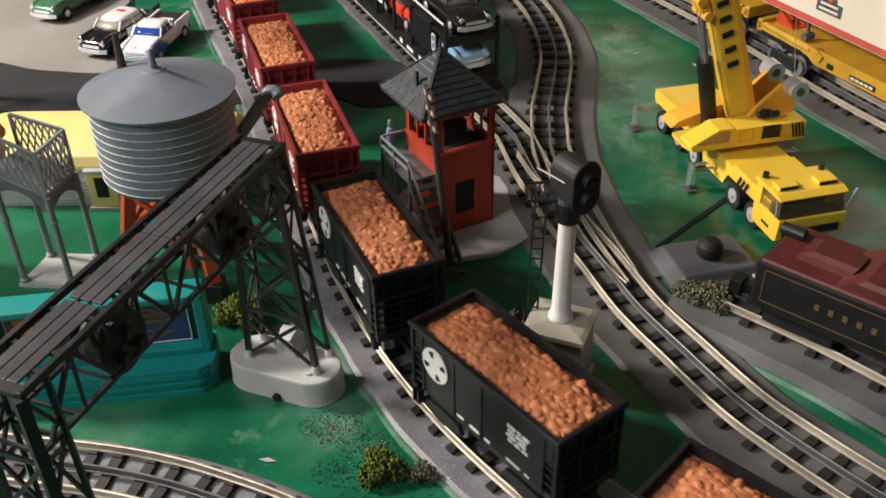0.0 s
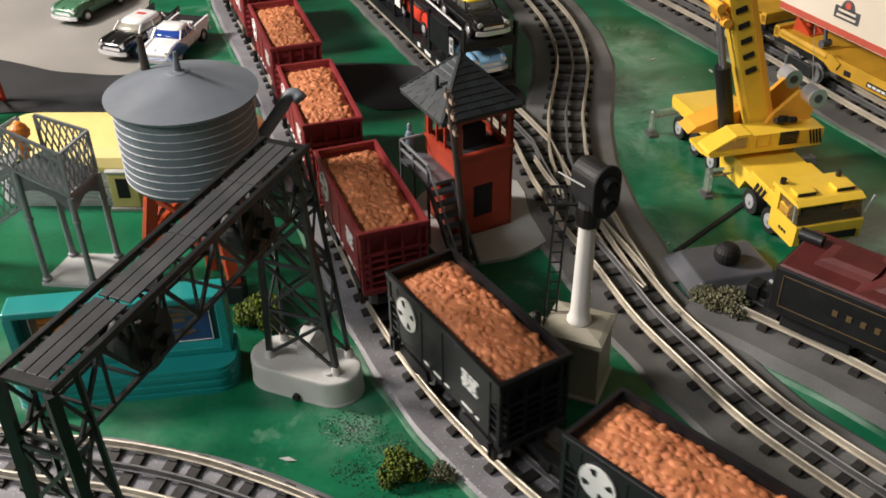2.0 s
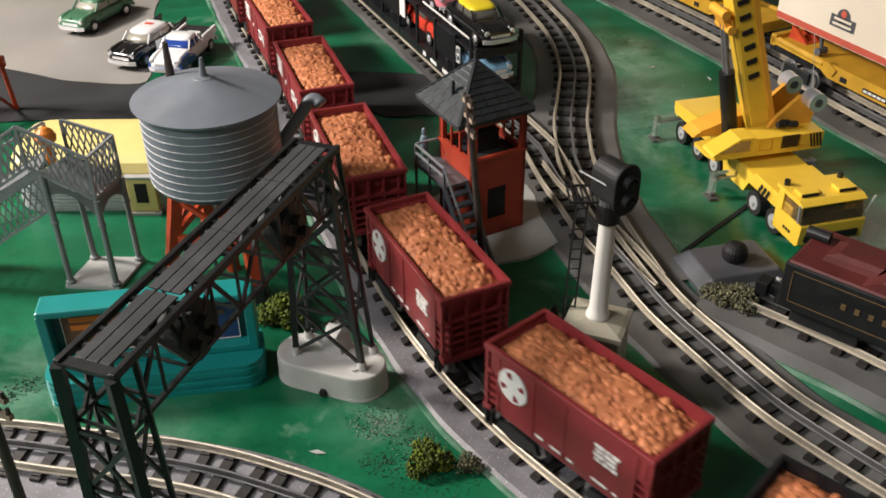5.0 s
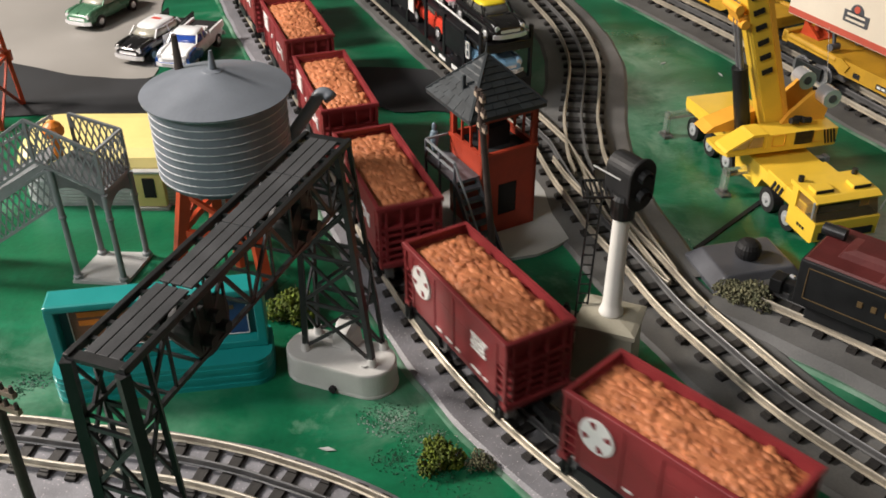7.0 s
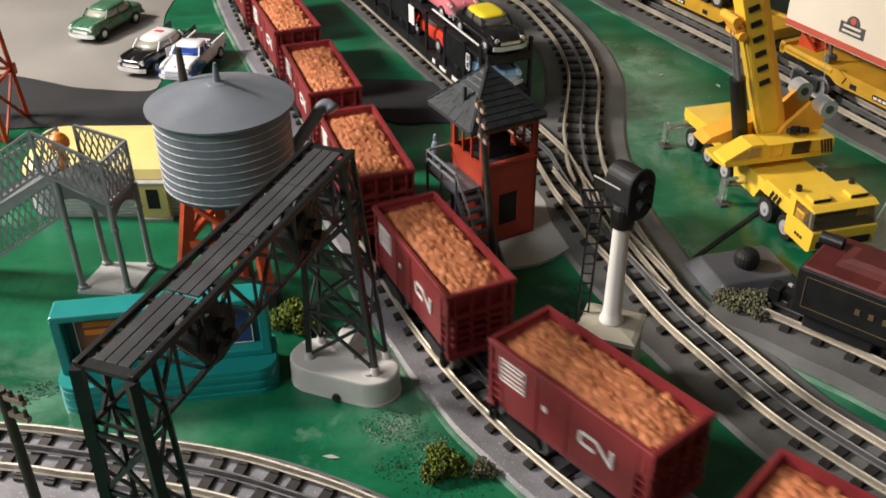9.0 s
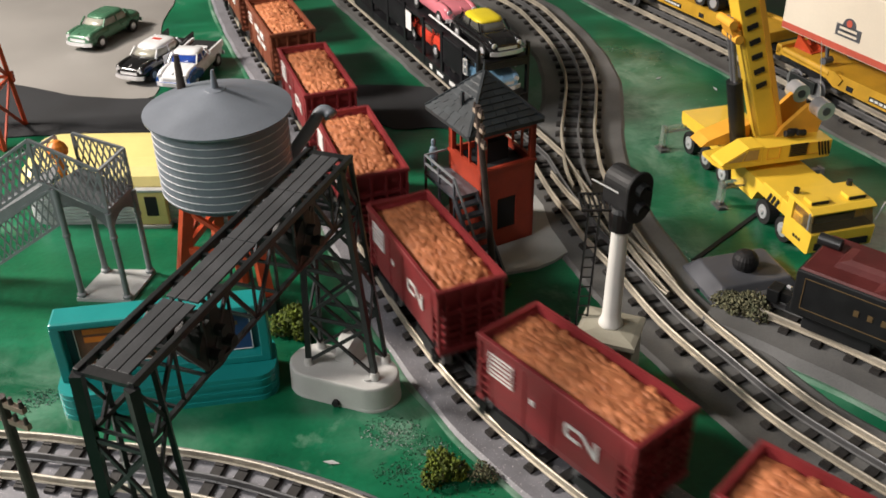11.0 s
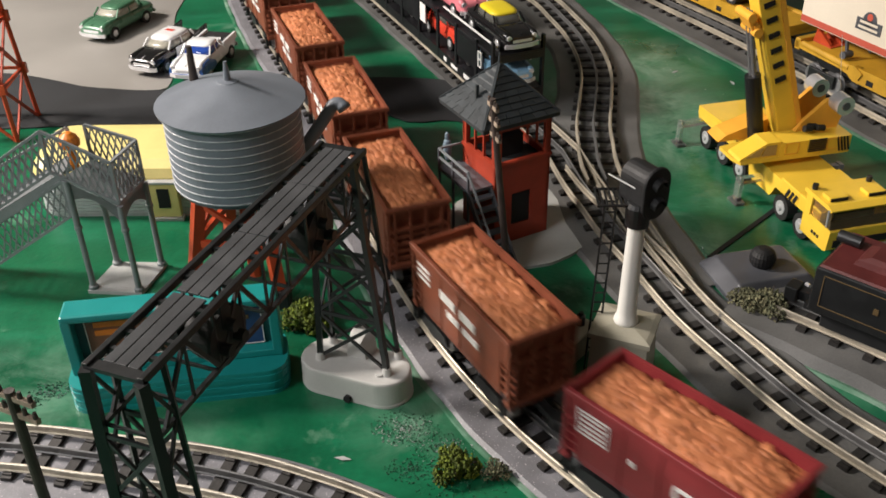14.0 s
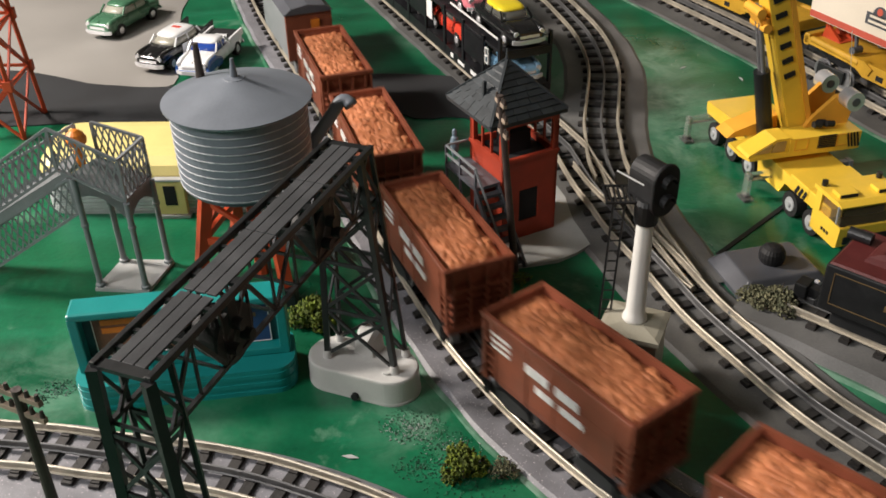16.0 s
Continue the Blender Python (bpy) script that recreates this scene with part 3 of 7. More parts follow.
def ore_car(paint, style, label):
    car = thing("ore_car", Matrix(), label, "freight car", "ore cars of the train")
    hx, hy = CAR_L / 2, CAR_W / 2
    body = part("body", shell(), paint, car)
    tagged(part("load", ore_load(), LOAD, car, "heaped orange-brown ore lumps", smooth=True), kind="stuff")
    # side stakes and end ledges
    rib = None
    for s in (-1, 1):
        for x in (-0.0555, -0.0245, 0.0015, 0.0555):
            if rib is None:
                bm = fresh()
                box(bm, -0.0010, 0.0010, -0.0004, 0.0004, 0.034, RIM - 0.004)
                rib = part("rib", bm, paint, car)
                rib.matrix_basis = pose(x, s * (hy - 0.0018), 0)
            else:
                again("rib", rib, car, pose(x, s * (hy - 0.0018), 0))
    ledge, stake, post = None, None, None
    for ex in (-1, 1):
        turn = 0 if ex > 0 else 180
        for z in (0.0375, 0.0440, 0.0505, 0.0570):
            m = pose(ex * (hx - 0.0060), 0, z, 0, 0, turn)
            if ledge is None:
                bm = fresh()
                box(bm, -0.0062, 0.0052, -hy + 0.0022, hy - 0.0022, 0, 0.0016)
                ledge = part("end_ledge", bm, paint, car)
                ledge.matrix_basis = m
            else:
                again("end_ledge", ledge, car, m)
        bm = fresh()
        box(bm, -0.001, 0.0052, -hy + 0.0012, hy - 0.0012, 0, 0.0030)
        belt = part("end_belt", bm, paint, car)
        belt.matrix_basis = pose(ex * (hx - 0.0060), 0, 0.0625, 0, 0, turn)
        for y in (-0.0195, -0.0065, 0.0065, 0.0195):
            m = pose(ex * (hx - 0.0030), y, 0)
            if stake is None:
                bm = fresh()
                box(bm, -0.0025, 0.0022, -0.0010, 0.0010, 0.034, RIM - 0.004)
                stake = part("end_stake", bm, paint, car)
                stake.matrix_basis = m
            else:
                again("end_stake", stake, car, m)
        for y in (-1, 1):
            m = pose(ex * (hx - 0.0020), y * (hy - 0.0022), 0)
            if post is None:
                bm = fresh()
                box(bm, -0.0016, 0.0012, -0.0010, 0.0010, 0.031, RIM - 0.004)
                post = part("corner_post", bm, paint, car)
                post.matrix_basis = m
            else:
                again("corner_post", post, car, m)
    # underframe: sill, hoppers and steps
    bm = fresh()
    box(bm, -hx + 0.002, hx - 0.002, -0.008, 0.008, 0.025, 0.031)
    part("centre_sill", bm, BLACK, car)
    for ex in (-1, 1):
        bm = fresh()
        box(bm, ex * (hx - 0.006), ex * (hx + 0.001), -hy + 0.001, hy - 0.001, 0.029, 0.034, 0.0006)
        part("end_sill", bm, paint, car)
        for y in (-1, 1):
            bm = fresh()
            bar(bm, (ex * (hx - 0.004), y * (hy - 0.001), 0.031), (ex * (hx - 0.004), y * (hy - 0.001), 0.021), 0.0014, 0.004)
            bar(bm, (ex * (hx - 0.009), y * (hy - 0.001), 0.031), (ex * (hx - 0.009), y * (hy - 0.001), 0.021), 0.0014, 0.004)
            bar(bm, (ex * (hx - 0.010), y * (hy - 0.001), 0.021), (ex * (hx - 0.003), y * (hy - 0.001), 0.021), 0.004, 0.0014)
            part("step", bm, BLACK, car)
        bm = fresh()
        bar(bm, (ex * (hx - 0.004), 0, 0.023), (ex * (hx + 0.018), 0, 0.023), 0.006, 0.006)
        box(bm, ex * (hx + 0.018) - 0.005, ex * (hx + 0.018) + 0.005, -0.005, 0.005, 0.0185, 0.028, 0.001)
        part("coupler", tidy(bm), BLACK, car, "black knuckle coupler")
        bm = fresh()
        for y in (-1, 1):
            side_prism(bm, [(-0.021, 0.019), (-0.017, 0.026), (-0.006, 0.027), (0.006, 0.027), (0.017, 0.026), (0.021, 0.019), (0.010, 0.0175), (0.004, 0.015), (-0.004, 0.015), (-0.010, 0.0175)], y * 0.0225 - 0.0015, y * 0.0225 + 0.0015)
        box(bm, -0.006, 0.006, -0.022, 0.022, 0.0215, 0.0255)
        truck = part("truck", tidy(bm), BLACK, car, "black sprung truck frame")
        truck.matrix_basis = pose(ex * 0.040, 0, 0)
        for wx in (-0.0145, 0.0145):
            w = part("wheelset", wheel_set(), STEEL, truck)
            w.matrix_basis = pose(wx, 0, 0)
    # markings on both sides; the train's right-hand side faces the board's edge
    for s in (-1, 1):
        y = s * (hy - 0.0012)

        def mark(name, x0, x1, z0, z1, material=WHITE, tag=""):
            bm = fresh()
            box(bm, min(x0, x1), max(x0, x1), y - 0.0005, y + 0.0005, z0, z1)
            part(name, bm, material, car, tag)
        f = -s
        if style == "round":
            bm = fresh()
            rod(bm, (-0.042 * 1, y - 0.0005, 0.064), (-0.042, y + 0.0005, 0.064), 0.0125, seg=36)
            part("emblem", tidy(bm), WHITE, car, "round white emblem with four dark notches")
            bm = fresh()
            for a in (20, 110, 200, 290):
                arc = [(0.0104, a - 13), (0.0106, a), (0.0104, a + 13), (0.0060, a + 8), (0.0060, a - 8)]
                side_prism(bm, [(-0.042 + r * math.cos(radians(b)), 0.064 + r * math.sin(radians(b))) for r, b in arc], y - 0.0009, y + 0.0009)
            part("emblem_notch", tidy(bm), paint, car)
            for i, line in enumerate(((0.007, 0.003, 0.006), (0.005, 0.009), (0.008, 0.007), (0.004, 0.005, 0.005))):
                u = 0.026 + 0.001 * (i % 2)
                for w in line:
                    mark("lettering", u, u + w, 0.0660 - i * 0.0036, 0.0679 - i * 0.0036)
                    u += w + 0.0014
            for u, w in ((-0.020, 0.006), (-0.008, 0.009), (0.006, 0.005), (0.026, 0.012), (0.042, 0.004)):
                mark("lettering", u, u + w, 0.0385, 0.0398)
        elif style == "noodle":
            bm = fresh()
            ring = [(0.0255, 0.0530), (0.0125, 0.0530), (0.0105, 0.0550), (0.0105, 0.0640), (0.0125, 0.0660), (0.0270, 0.0660), (0.0390, 0.0545), (0.0390, 0.0660), (0.0420, 0.0660), (0.0420, 0.0505)]
            inner = [(0.0255, 0.0555), (0.0140, 0.0555), (0.0130, 0.0565), (0.0130, 0.0625), (0.0140, 0.0635), (0.0260, 0.0635), (0.0405, 0.0495), (0.0405, 0.0640), (0.0410, 0.0640), (0.0405, 0.0505)]
            ring, inner = [[(0.0265 + (u - 0.0265) * 0.86, 0.0575 + (v - 0.0575) * 0.80) for u, v in o] for o in (ring, inner)]
            loft(bm, [[(a[0], y - 0.0005, a[1]), (a[0], y + 0.0005, a[1]), (b[0], y + 0.0005, b[1]), (b[0], y - 0.0005, b[1])] for a, b in zip(ring, inner)])
            part("emblem", tidy(bm), WHITE, car, "white angular line emblem")
            for x0, x1, z0, z1 in ((-0.0570, -0.0340, 0.0745, 0.0752), (-0.0570, -0.0340, 0.0575, 0.0582), (-0.0570, -0.0563, 0.0582, 0.0745), (-0.0347, -0.0340, 0.0582, 0.0745)):
                mark("panel_border", x0, x1, z0, z1)
            for i in range(4):
                mark("lettering", -0.0550, -0.0370 + 0.001 * (i % 2), 0.0714 - i * 0.0036, 0.0723 - i * 0.0036)
            mark("lettering", -0.0180, -0.0145, 0.0575, 0.0610)
        else:
            for x, w in ((-0.024, 0.0065), (-0.0165, 0.0050), (-0.0105, 0.0070), (0.004, 0.0045), (0.0095, 0.0075), (0.018, 0.0055)):
                mark("lettering", x, x + w, 0.0625, 0.0690)
            for x, w in ((-0.014, 0.0090), (-0.004, 0.0060), (0.008, 0.0060), (0.0150, 0.0045), (0.0205, 0.0080)):
                mark("lettering", x, x + w, 0.0520, 0.0568)
            for i in range(3):
                mark("lettering", -0.058, -0.040, 0.072 - i * 0.005, 0.0735 - i * 0.005)
    return car


def caboose():
    c = thing("caboose", Matrix(), "grey-green van with a rust-brown end at the train's tail", "railway car")
    bm = fresh()
    box(bm, -0.075, 0.060, -0.027, 0.027, 0.030, 0.088, 0.002)
    part("body", bm, GREY_PLASTIC, c, "dull grey body")
    bm = fresh()
    side = [(-0.029, 0.086), (-0.020, 0.093), (0.0, 0.096), (0.020, 0.093), (0.029, 0.086)]
    loft(bm, [[(x, y, z) for y, z in side] for x in (-0.08, 0.066)])
    part("roof", tidy(bm), GUN, c)
    bm = fresh()
    box(bm, 0.060, 0.064, -0.0275, 0.0275, 0.030, 0.087, 0.001)
    part("end_panel", bm, BROWN_CAR, c, "rust-brown end panel")
    bm = fresh()
    box(bm, 0.064, 0.0665, 0.002, 0.012, 0.058, 0.078, 0.0006)
    part("marker", bm, ORANGE, c, "orange marker plate")
    bm = fresh()
    box(bm, -0.075, 0.066, -0.010, 0.010, 0.024, 0.031)
    part("centre_sill", bm, BLACK, c)
    for x in (-0.045, 0.040):
        for wx in (-0.0145, 0.0145):
            w = part("wheelset", wheel_set(), STEEL, c)
            w.matrix_basis = pose(x + wx, 0, 0)
    return c


proto = {"black": ore_car(BLACK_CAR, "round", "black ore car heaped with orange ore, round white emblem"),
         "red": ore_car(RED_CAR, "round", "oxide-red ore car heaped with orange ore, round white emblem"),
         "cn": ore_car(RED_CAR, "noodle", "oxide-red ore car heaped with orange ore, angular white emblem"),
         "brown": ore_car(BROWN_CAR, "blocks", "brown ore car heaped with orange ore, white lettering bars")}
CARS = []
order = ["black"] * 3 + ["red"] * 3 + ["cn"] * 6 + ["brown"] * 6
taken = set()
for k, kind_of in enumerate(order):
    car = proto[kind_of] if kind_of not in taken else copy_thing(proto[kind_of], Matrix())
    taken.add(kind_of)
    CARS.append((k - 1, car))
CABOOSE = caboose()

# how far the train has come, half second by half second
GONE = (0.9402, 0.9652, 0.9935, 1.0252, 1.0602, 1.0982, 1.1392, 1.1831, 1.2297, 1.2791, 1.3312, 1.3861, 1.444, 1.5049, 1.569, 1.6365, 1.7075, 1.7822, 1.8605, 1.9425, 2.028, 2.117, 2.209, 2.304, 2.4017, 2.5019, 2.6045, 2.7095, 2.817, 2.9268, 3.0389, 3.1534, 3.2703)
PITCH = 0.18


def motions():
    for k, car in CARS + [(17, CABOOSE)]:
        rows = []
        for i, u in enumerate(GONE):
            s = u - PITCH * k - CAR_L / 2 + 0.003
            a, b = on_line(s - 0.04), on_line(s + 0.04)
            d = (b - a).normalized()
            c = (a + b) / 2 + Vector((-d.y, d.x)) * float(np.interp(s, (0.55, 0.72), (0.0, 0.0035)))
            rows.append((i * 0.5, pose(c.x, c.y, 0.0, 0, 0, math.degrees(math.atan2(b.y - a.y, b.x - a.x)))))
        walk(car, rows)


# ---- water tank ----
def water_tank():
    t = thing("water_tank", pose(0.127, 0.760, 0), "grey ribbed water tank with a cone roof on red legs", "water tank")
    R = 0.0520
    bm = fresh()
    lathe(bm, [(R - 0.0001, 0.097), (R - 0.0001, 0.162)], 56)
    part("drum", tidy(bm), TANK_GREY, t, "dull grey drum", smooth=False)
    band = None
    for i in range(10):
        z = 0.0985 + i * 0.0066
        if band is None:
            bm = fresh()
            lathe(bm, [(R - 0.0012, -0.00035), (R + 0.0004, -0.0003), (R + 0.0004, 0.0003), (R - 0.0012, 0.00035)], 56, top=False, bottom=False)
            band = part("band", tidy(bm), TANK_BAND, t, "thin worn silver band")
            band.matrix_basis = pose(0, 0, z)
        else:
            again("band", band, t, pose(0, 0, z))
    bm = fresh()
    lathe(bm, [(R - 0.001, 0.1600), (R + 0.0045, 0.1600), (R + 0.0048, 0.1613), (0.010, 0.1758), (0.008, 0.1765)], 64)
    part("roof", tidy(bm), TANK_GREY, t, "low grey cone roof")
    bm = fresh()
    lathe(bm, [(0.009, 0.1755), (0.008, 0.1768), (0.003, 0.1778), (0.0022, 0.185), (0.0012, 0.192)], 16)
    part("finial", tidy(bm), TANK_GREY, t)
    bm = fresh()
    rod(bm, (-0.034, 0.030, 0.162), (-0.034, 0.030, 0.1925), 0.0038, 0.0022, 12)
    part("vent_pipe", tidy(bm), POLE_BROWN, t, "brownish tapered pipe")
    # spout arm, raised
    bm = fresh()
    a0, a1, a2 = Vector((0.046, 0.018, 0.106)), Vector((0.0670, 0.0375, 0.1305)), Vector((0.0815, 0.038, 0.1350))
    turn = Vector((0.0745, 0.0445, 0.1440))
    path = [a0.lerp(a1, k / 3) for k in range(3)] + [a1 * (1 - u) ** 2 + turn * (2 * u * (1 - u)) + a2 * u * u for u in (k / 10 for k in range(11))]
    rings = []
    for k, q in enumerate(path):
        d = (path[min(k + 1, len(path) - 1)] - path[max(k - 1, 0)]).normalized()
        side = d.cross(Vector((0.6, -0.75, 0.3))).normalized()
        up = side.cross(d)
        rad = 0.0052 if k < 12 else 0.0058
        rings.append([q + (side * math.cos(radians(24 * i)) + up * math.sin(radians(24 * i))) * rad for i in range(15)])
    loft(bm, rings)
    part("spout", tidy(bm), TANK_GREY, t, "grey raised hook spout", smooth=True)
    bm = fresh()
    lathe(bm, [(R - 0.006, 0.0915), (R - 0.003, 0.093), (R - 0.003, 0.0972)], 40)
    part("platform", tidy(bm), GUN, t)
    for i in range(4):
        a = radians(45 + 90 * i - 12)
        c, s = math.cos(a), math.sin(a)
        bm = fresh()
        bar(bm, (0.036 * c, 0.036 * s, 0.0925), (0.052 * c, 0.052 * s, 0.016), 0.009, 0.009)
        part("leg", bm, LEG_RED, t)
        bm = fresh()
        box(bm, 0.052 * c - 0.008, 0.052 * c + 0.008, 0.052 * s - 0.008, 0.052 * s + 0.008, 0, 0.017, 0.001)
        part("footing", bm, BLACK, t, "black block footing")
        b = a + radians(90)
        c2, s2 = math.cos(b), math.sin(b)
        for z, r in ((0.086, 0.0385), (0.048, 0.045)):
            bm = fresh()
            bar(bm, (r * c, r * s, z), (r * c2, r * s2, z), 0.004, 0.006)
            part("brace", bm, LEG_RED, t)
        bm = fresh()
        bar(bm, (0.038 * c, 0.038 * s, 0.082), (0.045 * c2, 0.045 * s2, 0.050), 0.003, 0.004)
        part("brace", bm, LEG_RED, t)
    bm = fresh()
    rod(bm, (0, 0, 0), (0, 0, 0.0925), 0.006)
    part("riser_pipe", bm, LEG_RED, t)
    return t


water_tank()


# ---- switch tower ----
def roof_slates(parent, corners, apex, rows=9):
    """Courses of slates on one triangular roof face."""
    a, b = Vector(corners[0]), Vector(corners[1])
    p = Vector(apex)
    n = (b - a).cross(p - a).normalized()
    if n.z < 0:
        n = -n
    for i in range(rows):
        f0, f1 = i / rows, (i + 1) / rows
        l0, r0 = a.lerp(p, f0), b.lerp(p, f0)
        l1, r1 = a.lerp(p, f1), b.lerp(p, f1)
        count = max(1, round((r0 - l0).length / 0.0125))
        for j in range(count):
            sh = 0.5 * (i % 2) / count
            u0, u1 = max(0, j / count - sh), min(1, (j + 1) / count - sh) if j < count - 1 else 1.0
            if u1 - u0 < 0.02:
                continue
            lift = 0.0008
            bm = fresh()
            q = [l0.lerp(r0, u0 + 0.004) + n * (lift + 0.0007), l0.lerp(r0, u1 - 0.004) + n * (lift + 0.0007), l1.lerp(r1, u1 - 0.004) + n * lift * 0.3, l1.lerp(r1, u0 + 0.004) + n * lift * 0.3]
            lo = [bm.verts.new(v - n * 0.001) for v in q]
            hi = [bm.verts.new(v) for v in q]
            bm.faces.new(hi)
            for k in range(4):
                bm.faces.new((lo[k], lo[(k + 1) % 4], hi[(k + 1) % 4], hi[k]))
            part("slate", tidy(bm), SLATE, parent)


def wall_with_hole(bm, p0, p1, z0, z1, thick, holes):
    """An upright wall from p0 to p1 with rectangular holes (u0, u1, za, zb) along it."""
    p0, p1 = Vector(p0), Vector(p1)
    d = (p1 - p0)
    L = d.length
    d.normalize()
    n = Vector((-d.y, d.x))
    us = sorted({0, L, *[h[0] for h in holes], *[h[1] for h in holes]})
    zs = sorted({z0, z1, *[h[2] for h in holes], *[h[3] for h in holes]})
    for ua, ub in zip(us, us[1:]):
        for za, zb in zip(zs, zs[1:]):
            cu, cz = (ua + ub) / 2, (za + zb) / 2
            if any(h[0] < cu < h[1] and h[2] < cz < h[3] for h in holes):
                continue
            q = [p0 + d * ua, p0 + d * ub, p0 + d * ub + n * thick, p0 + d * ua + n * thick]
            lo = [bm.verts.new((v.x, v.y, za)) for v in q]
            hi = [bm.verts.new((v.x, v.y, zb)) for v in q]
            bm.faces.new(lo[::-1])
            bm.faces.new(hi)
            for k in range(4):
                bm.faces.new((lo[k], lo[(k + 1) % 4], hi[(k + 1) % 4], hi[k]))


def switch_tower():
    ang = 29.0
    t = thing("switch_tower", pose(0.3415, 0.833, 0, 0, 0, ang), "red two-storey switch tower with a slate hip roof", "switch tower")
    h = 0.0275
    bm = fresh()
    box(bm, -h, h, -h, h, 0.003, 0.006)
    for p0, p1, holes in (((-h, -h), (h, -h), [(0.017, 0.036, 0.020, 0.051), (0.006, 0.049, 0.083, 0.112)]), ((h, -h), (h, h), [(0.006, 0.049, 0.083, 0.112)]), ((h, h), (-h, h), [(0.006, 0.049, 0.083, 0.112)]), ((-h, h), (-h, -h), [(0.006, 0.049, 0.083, 0.112)])):
        wall_with_hole(bm, p0, p1, 0.003, 0.120, 0.003, holes)
    box(bm, -h + 0.003, h - 0.003, -h + 0.003, h - 0.003, 0.074, 0.076)
    part("wall", tidy(bm), BRICK_RED, t, "plain red moulded walls")
    bm = fresh()
    for s in (-1, 1):
        box(bm, -h - 0.0008, h + 0.0008, s * h - 0.0010, s * h + 0.0010, 0.0795, 0.0825)
        box(bm, s * h - 0.0010, s * h + 0.0010, -h - 0.0008, h + 0.0008, 0.0795, 0.0825)
    part("belt_course", bm, BRICK_RED, t)
    for s in (-1, 1):
        bm = fresh()
        for u in (-0.0072, 0.0072):
            box(bm, s * h - 0.002 if s > 0 else s * h, s * h if s > 0 else s * h + 0.002, u - 0.0008, u + 0.0008, 0.083, 0.112)
        part("window_frame", bm, BRICK_RED, t)
    # Near-black floor, ceiling and blocks put the tower's inner shade into colour.
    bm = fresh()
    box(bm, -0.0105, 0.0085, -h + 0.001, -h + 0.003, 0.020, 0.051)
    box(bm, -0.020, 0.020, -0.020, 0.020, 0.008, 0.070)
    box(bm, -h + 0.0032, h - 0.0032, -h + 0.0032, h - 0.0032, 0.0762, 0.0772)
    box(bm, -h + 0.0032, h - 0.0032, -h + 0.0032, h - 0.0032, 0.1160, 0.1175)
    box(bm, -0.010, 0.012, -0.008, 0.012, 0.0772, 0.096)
    part("inner_shade_fill", bm, DARK, t, "dark floor, ceiling and blocks painting the shade inside the tower")
    bm = fresh()
    box(bm, h - 0.001, h + 0.006, -0.012, -0.003, 0.018, 0.030, 0.0008)
    part("relay_box", bm, BRICK_RED, t)
    # roof
    e, zr, za = 0.0370, 0.1205, 0.158
    bm = fresh()
    loft(bm, [[(-e, -e, zr - 0.003), (e, -e, zr - 0.003), (e, e, zr - 0.003), (-e, e, zr - 0.003)], [(-e, -e, zr), (e, -e, zr), (e, e, zr), (-e, e, zr)], [(-0.001, -0.001, za), (0.001, -0.001, za), (0.001, 0.001, za), (-0.001, 0.001, za)]])
    shift = Matrix.Translation((-0.0062, 0.0034, 0))
    roof = part("roof", tidy(bm), SLATE, t, "dark slate hip roof")
    roof.matrix_basis = shift
    cs = [(-e, -e, zr), (e, -e, zr), (e, e, zr), (-e, e, zr)]
    for i in range(4):
        roof_slates(roof, (cs[i], cs[(i + 1) % 4]), (0, 0, za))
    for c in cs:
        bm = fresh()
        bar(bm, Vector(c) + Vector((0, 0, 0.001)), (0, 0, za + 0.001), 0.0022, 0.002)
        part("hip_ridge", bm, SLATE, roof)
    bm = fresh()
    rod(bm, (0, 0, za - 0.003), (0, 0, za + 0.010), 0.002, 0.0006)
    part("finial", bm, SLATE, roof)
    bm = fresh()
    box(bm, -0.0255, -0.0225, -0.006, -0.003, 0.128, 0.1465, 0.0004)
    part("chimney", bm, SLATE, roof)
    # outside landing and stair on the train side
    bm = fresh()
    box(bm, -h - 0.024, -h, -0.024, 0.030, 0.060, 0.063)
    part("landing", bm, GUN, t, "dull dark landing")
    for i in range(7):
        bm = fresh()
        box(bm, -h - 0.022, -h - 0.002, -0.030 - 0.006 * i, -0.024 - 0.006 * i, 0.054 - i * 0.008, 0.0565 - i * 0.008)
        part("tread", bm, GUN, t)
    for x in (-h - 0.023, -h - 0.002):
        bm = fresh()
        bar(bm, (x, -0.022, 0.060), (x, -0.070, 0.004), 0.0018, 0.006)
        part("stringer", bm, GUN, t)
    for y in (-0.022, 0.004, 0.029):
        bm = fresh()
        bar(bm, (-h - 0.023, y, 0.003), (-h - 0.023, y, 0.080), 0.0018, 0.0018)
        part("handrail_post", bm, GUN, t)
    for a, b in (((-h - 0.023, -0.022, 0.080), (-h - 0.023, 0.029, 0.080)), ((-h - 0.023, -0.022, 0.072), (-h - 0.023, 0.029, 0.072)), ((-h - 0.023, -0.022, 0.080), (-h - 0.023, -0.070, 0.024)), ((-h - 0.023, 0.029, 0.080), (-h, 0.029, 0.080))):
        bm = fresh()
        bar(bm, a, b, 0.0016, 0.0016)
        part("handrail", bm, GREY_PLASTIC, t)
    return t


switch_tower()
bm = fresh()
prism(bm, wavy([(0.300, 0.800), (0.325, 0.760), (0.345, 0.763), (0.375, 0.768), (0.400, 0.785), (0.408, 0.795), (0.398, 0.835), (0.385, 0.90), (0.33, 0.90), (0.292, 0.86)], 0.002), 0.0, 0.003)
tagged(part("foundation_slab", tidy(bm), PALE_SLAB), "pale grey slab under the switch tower", "slab", kind="structure")


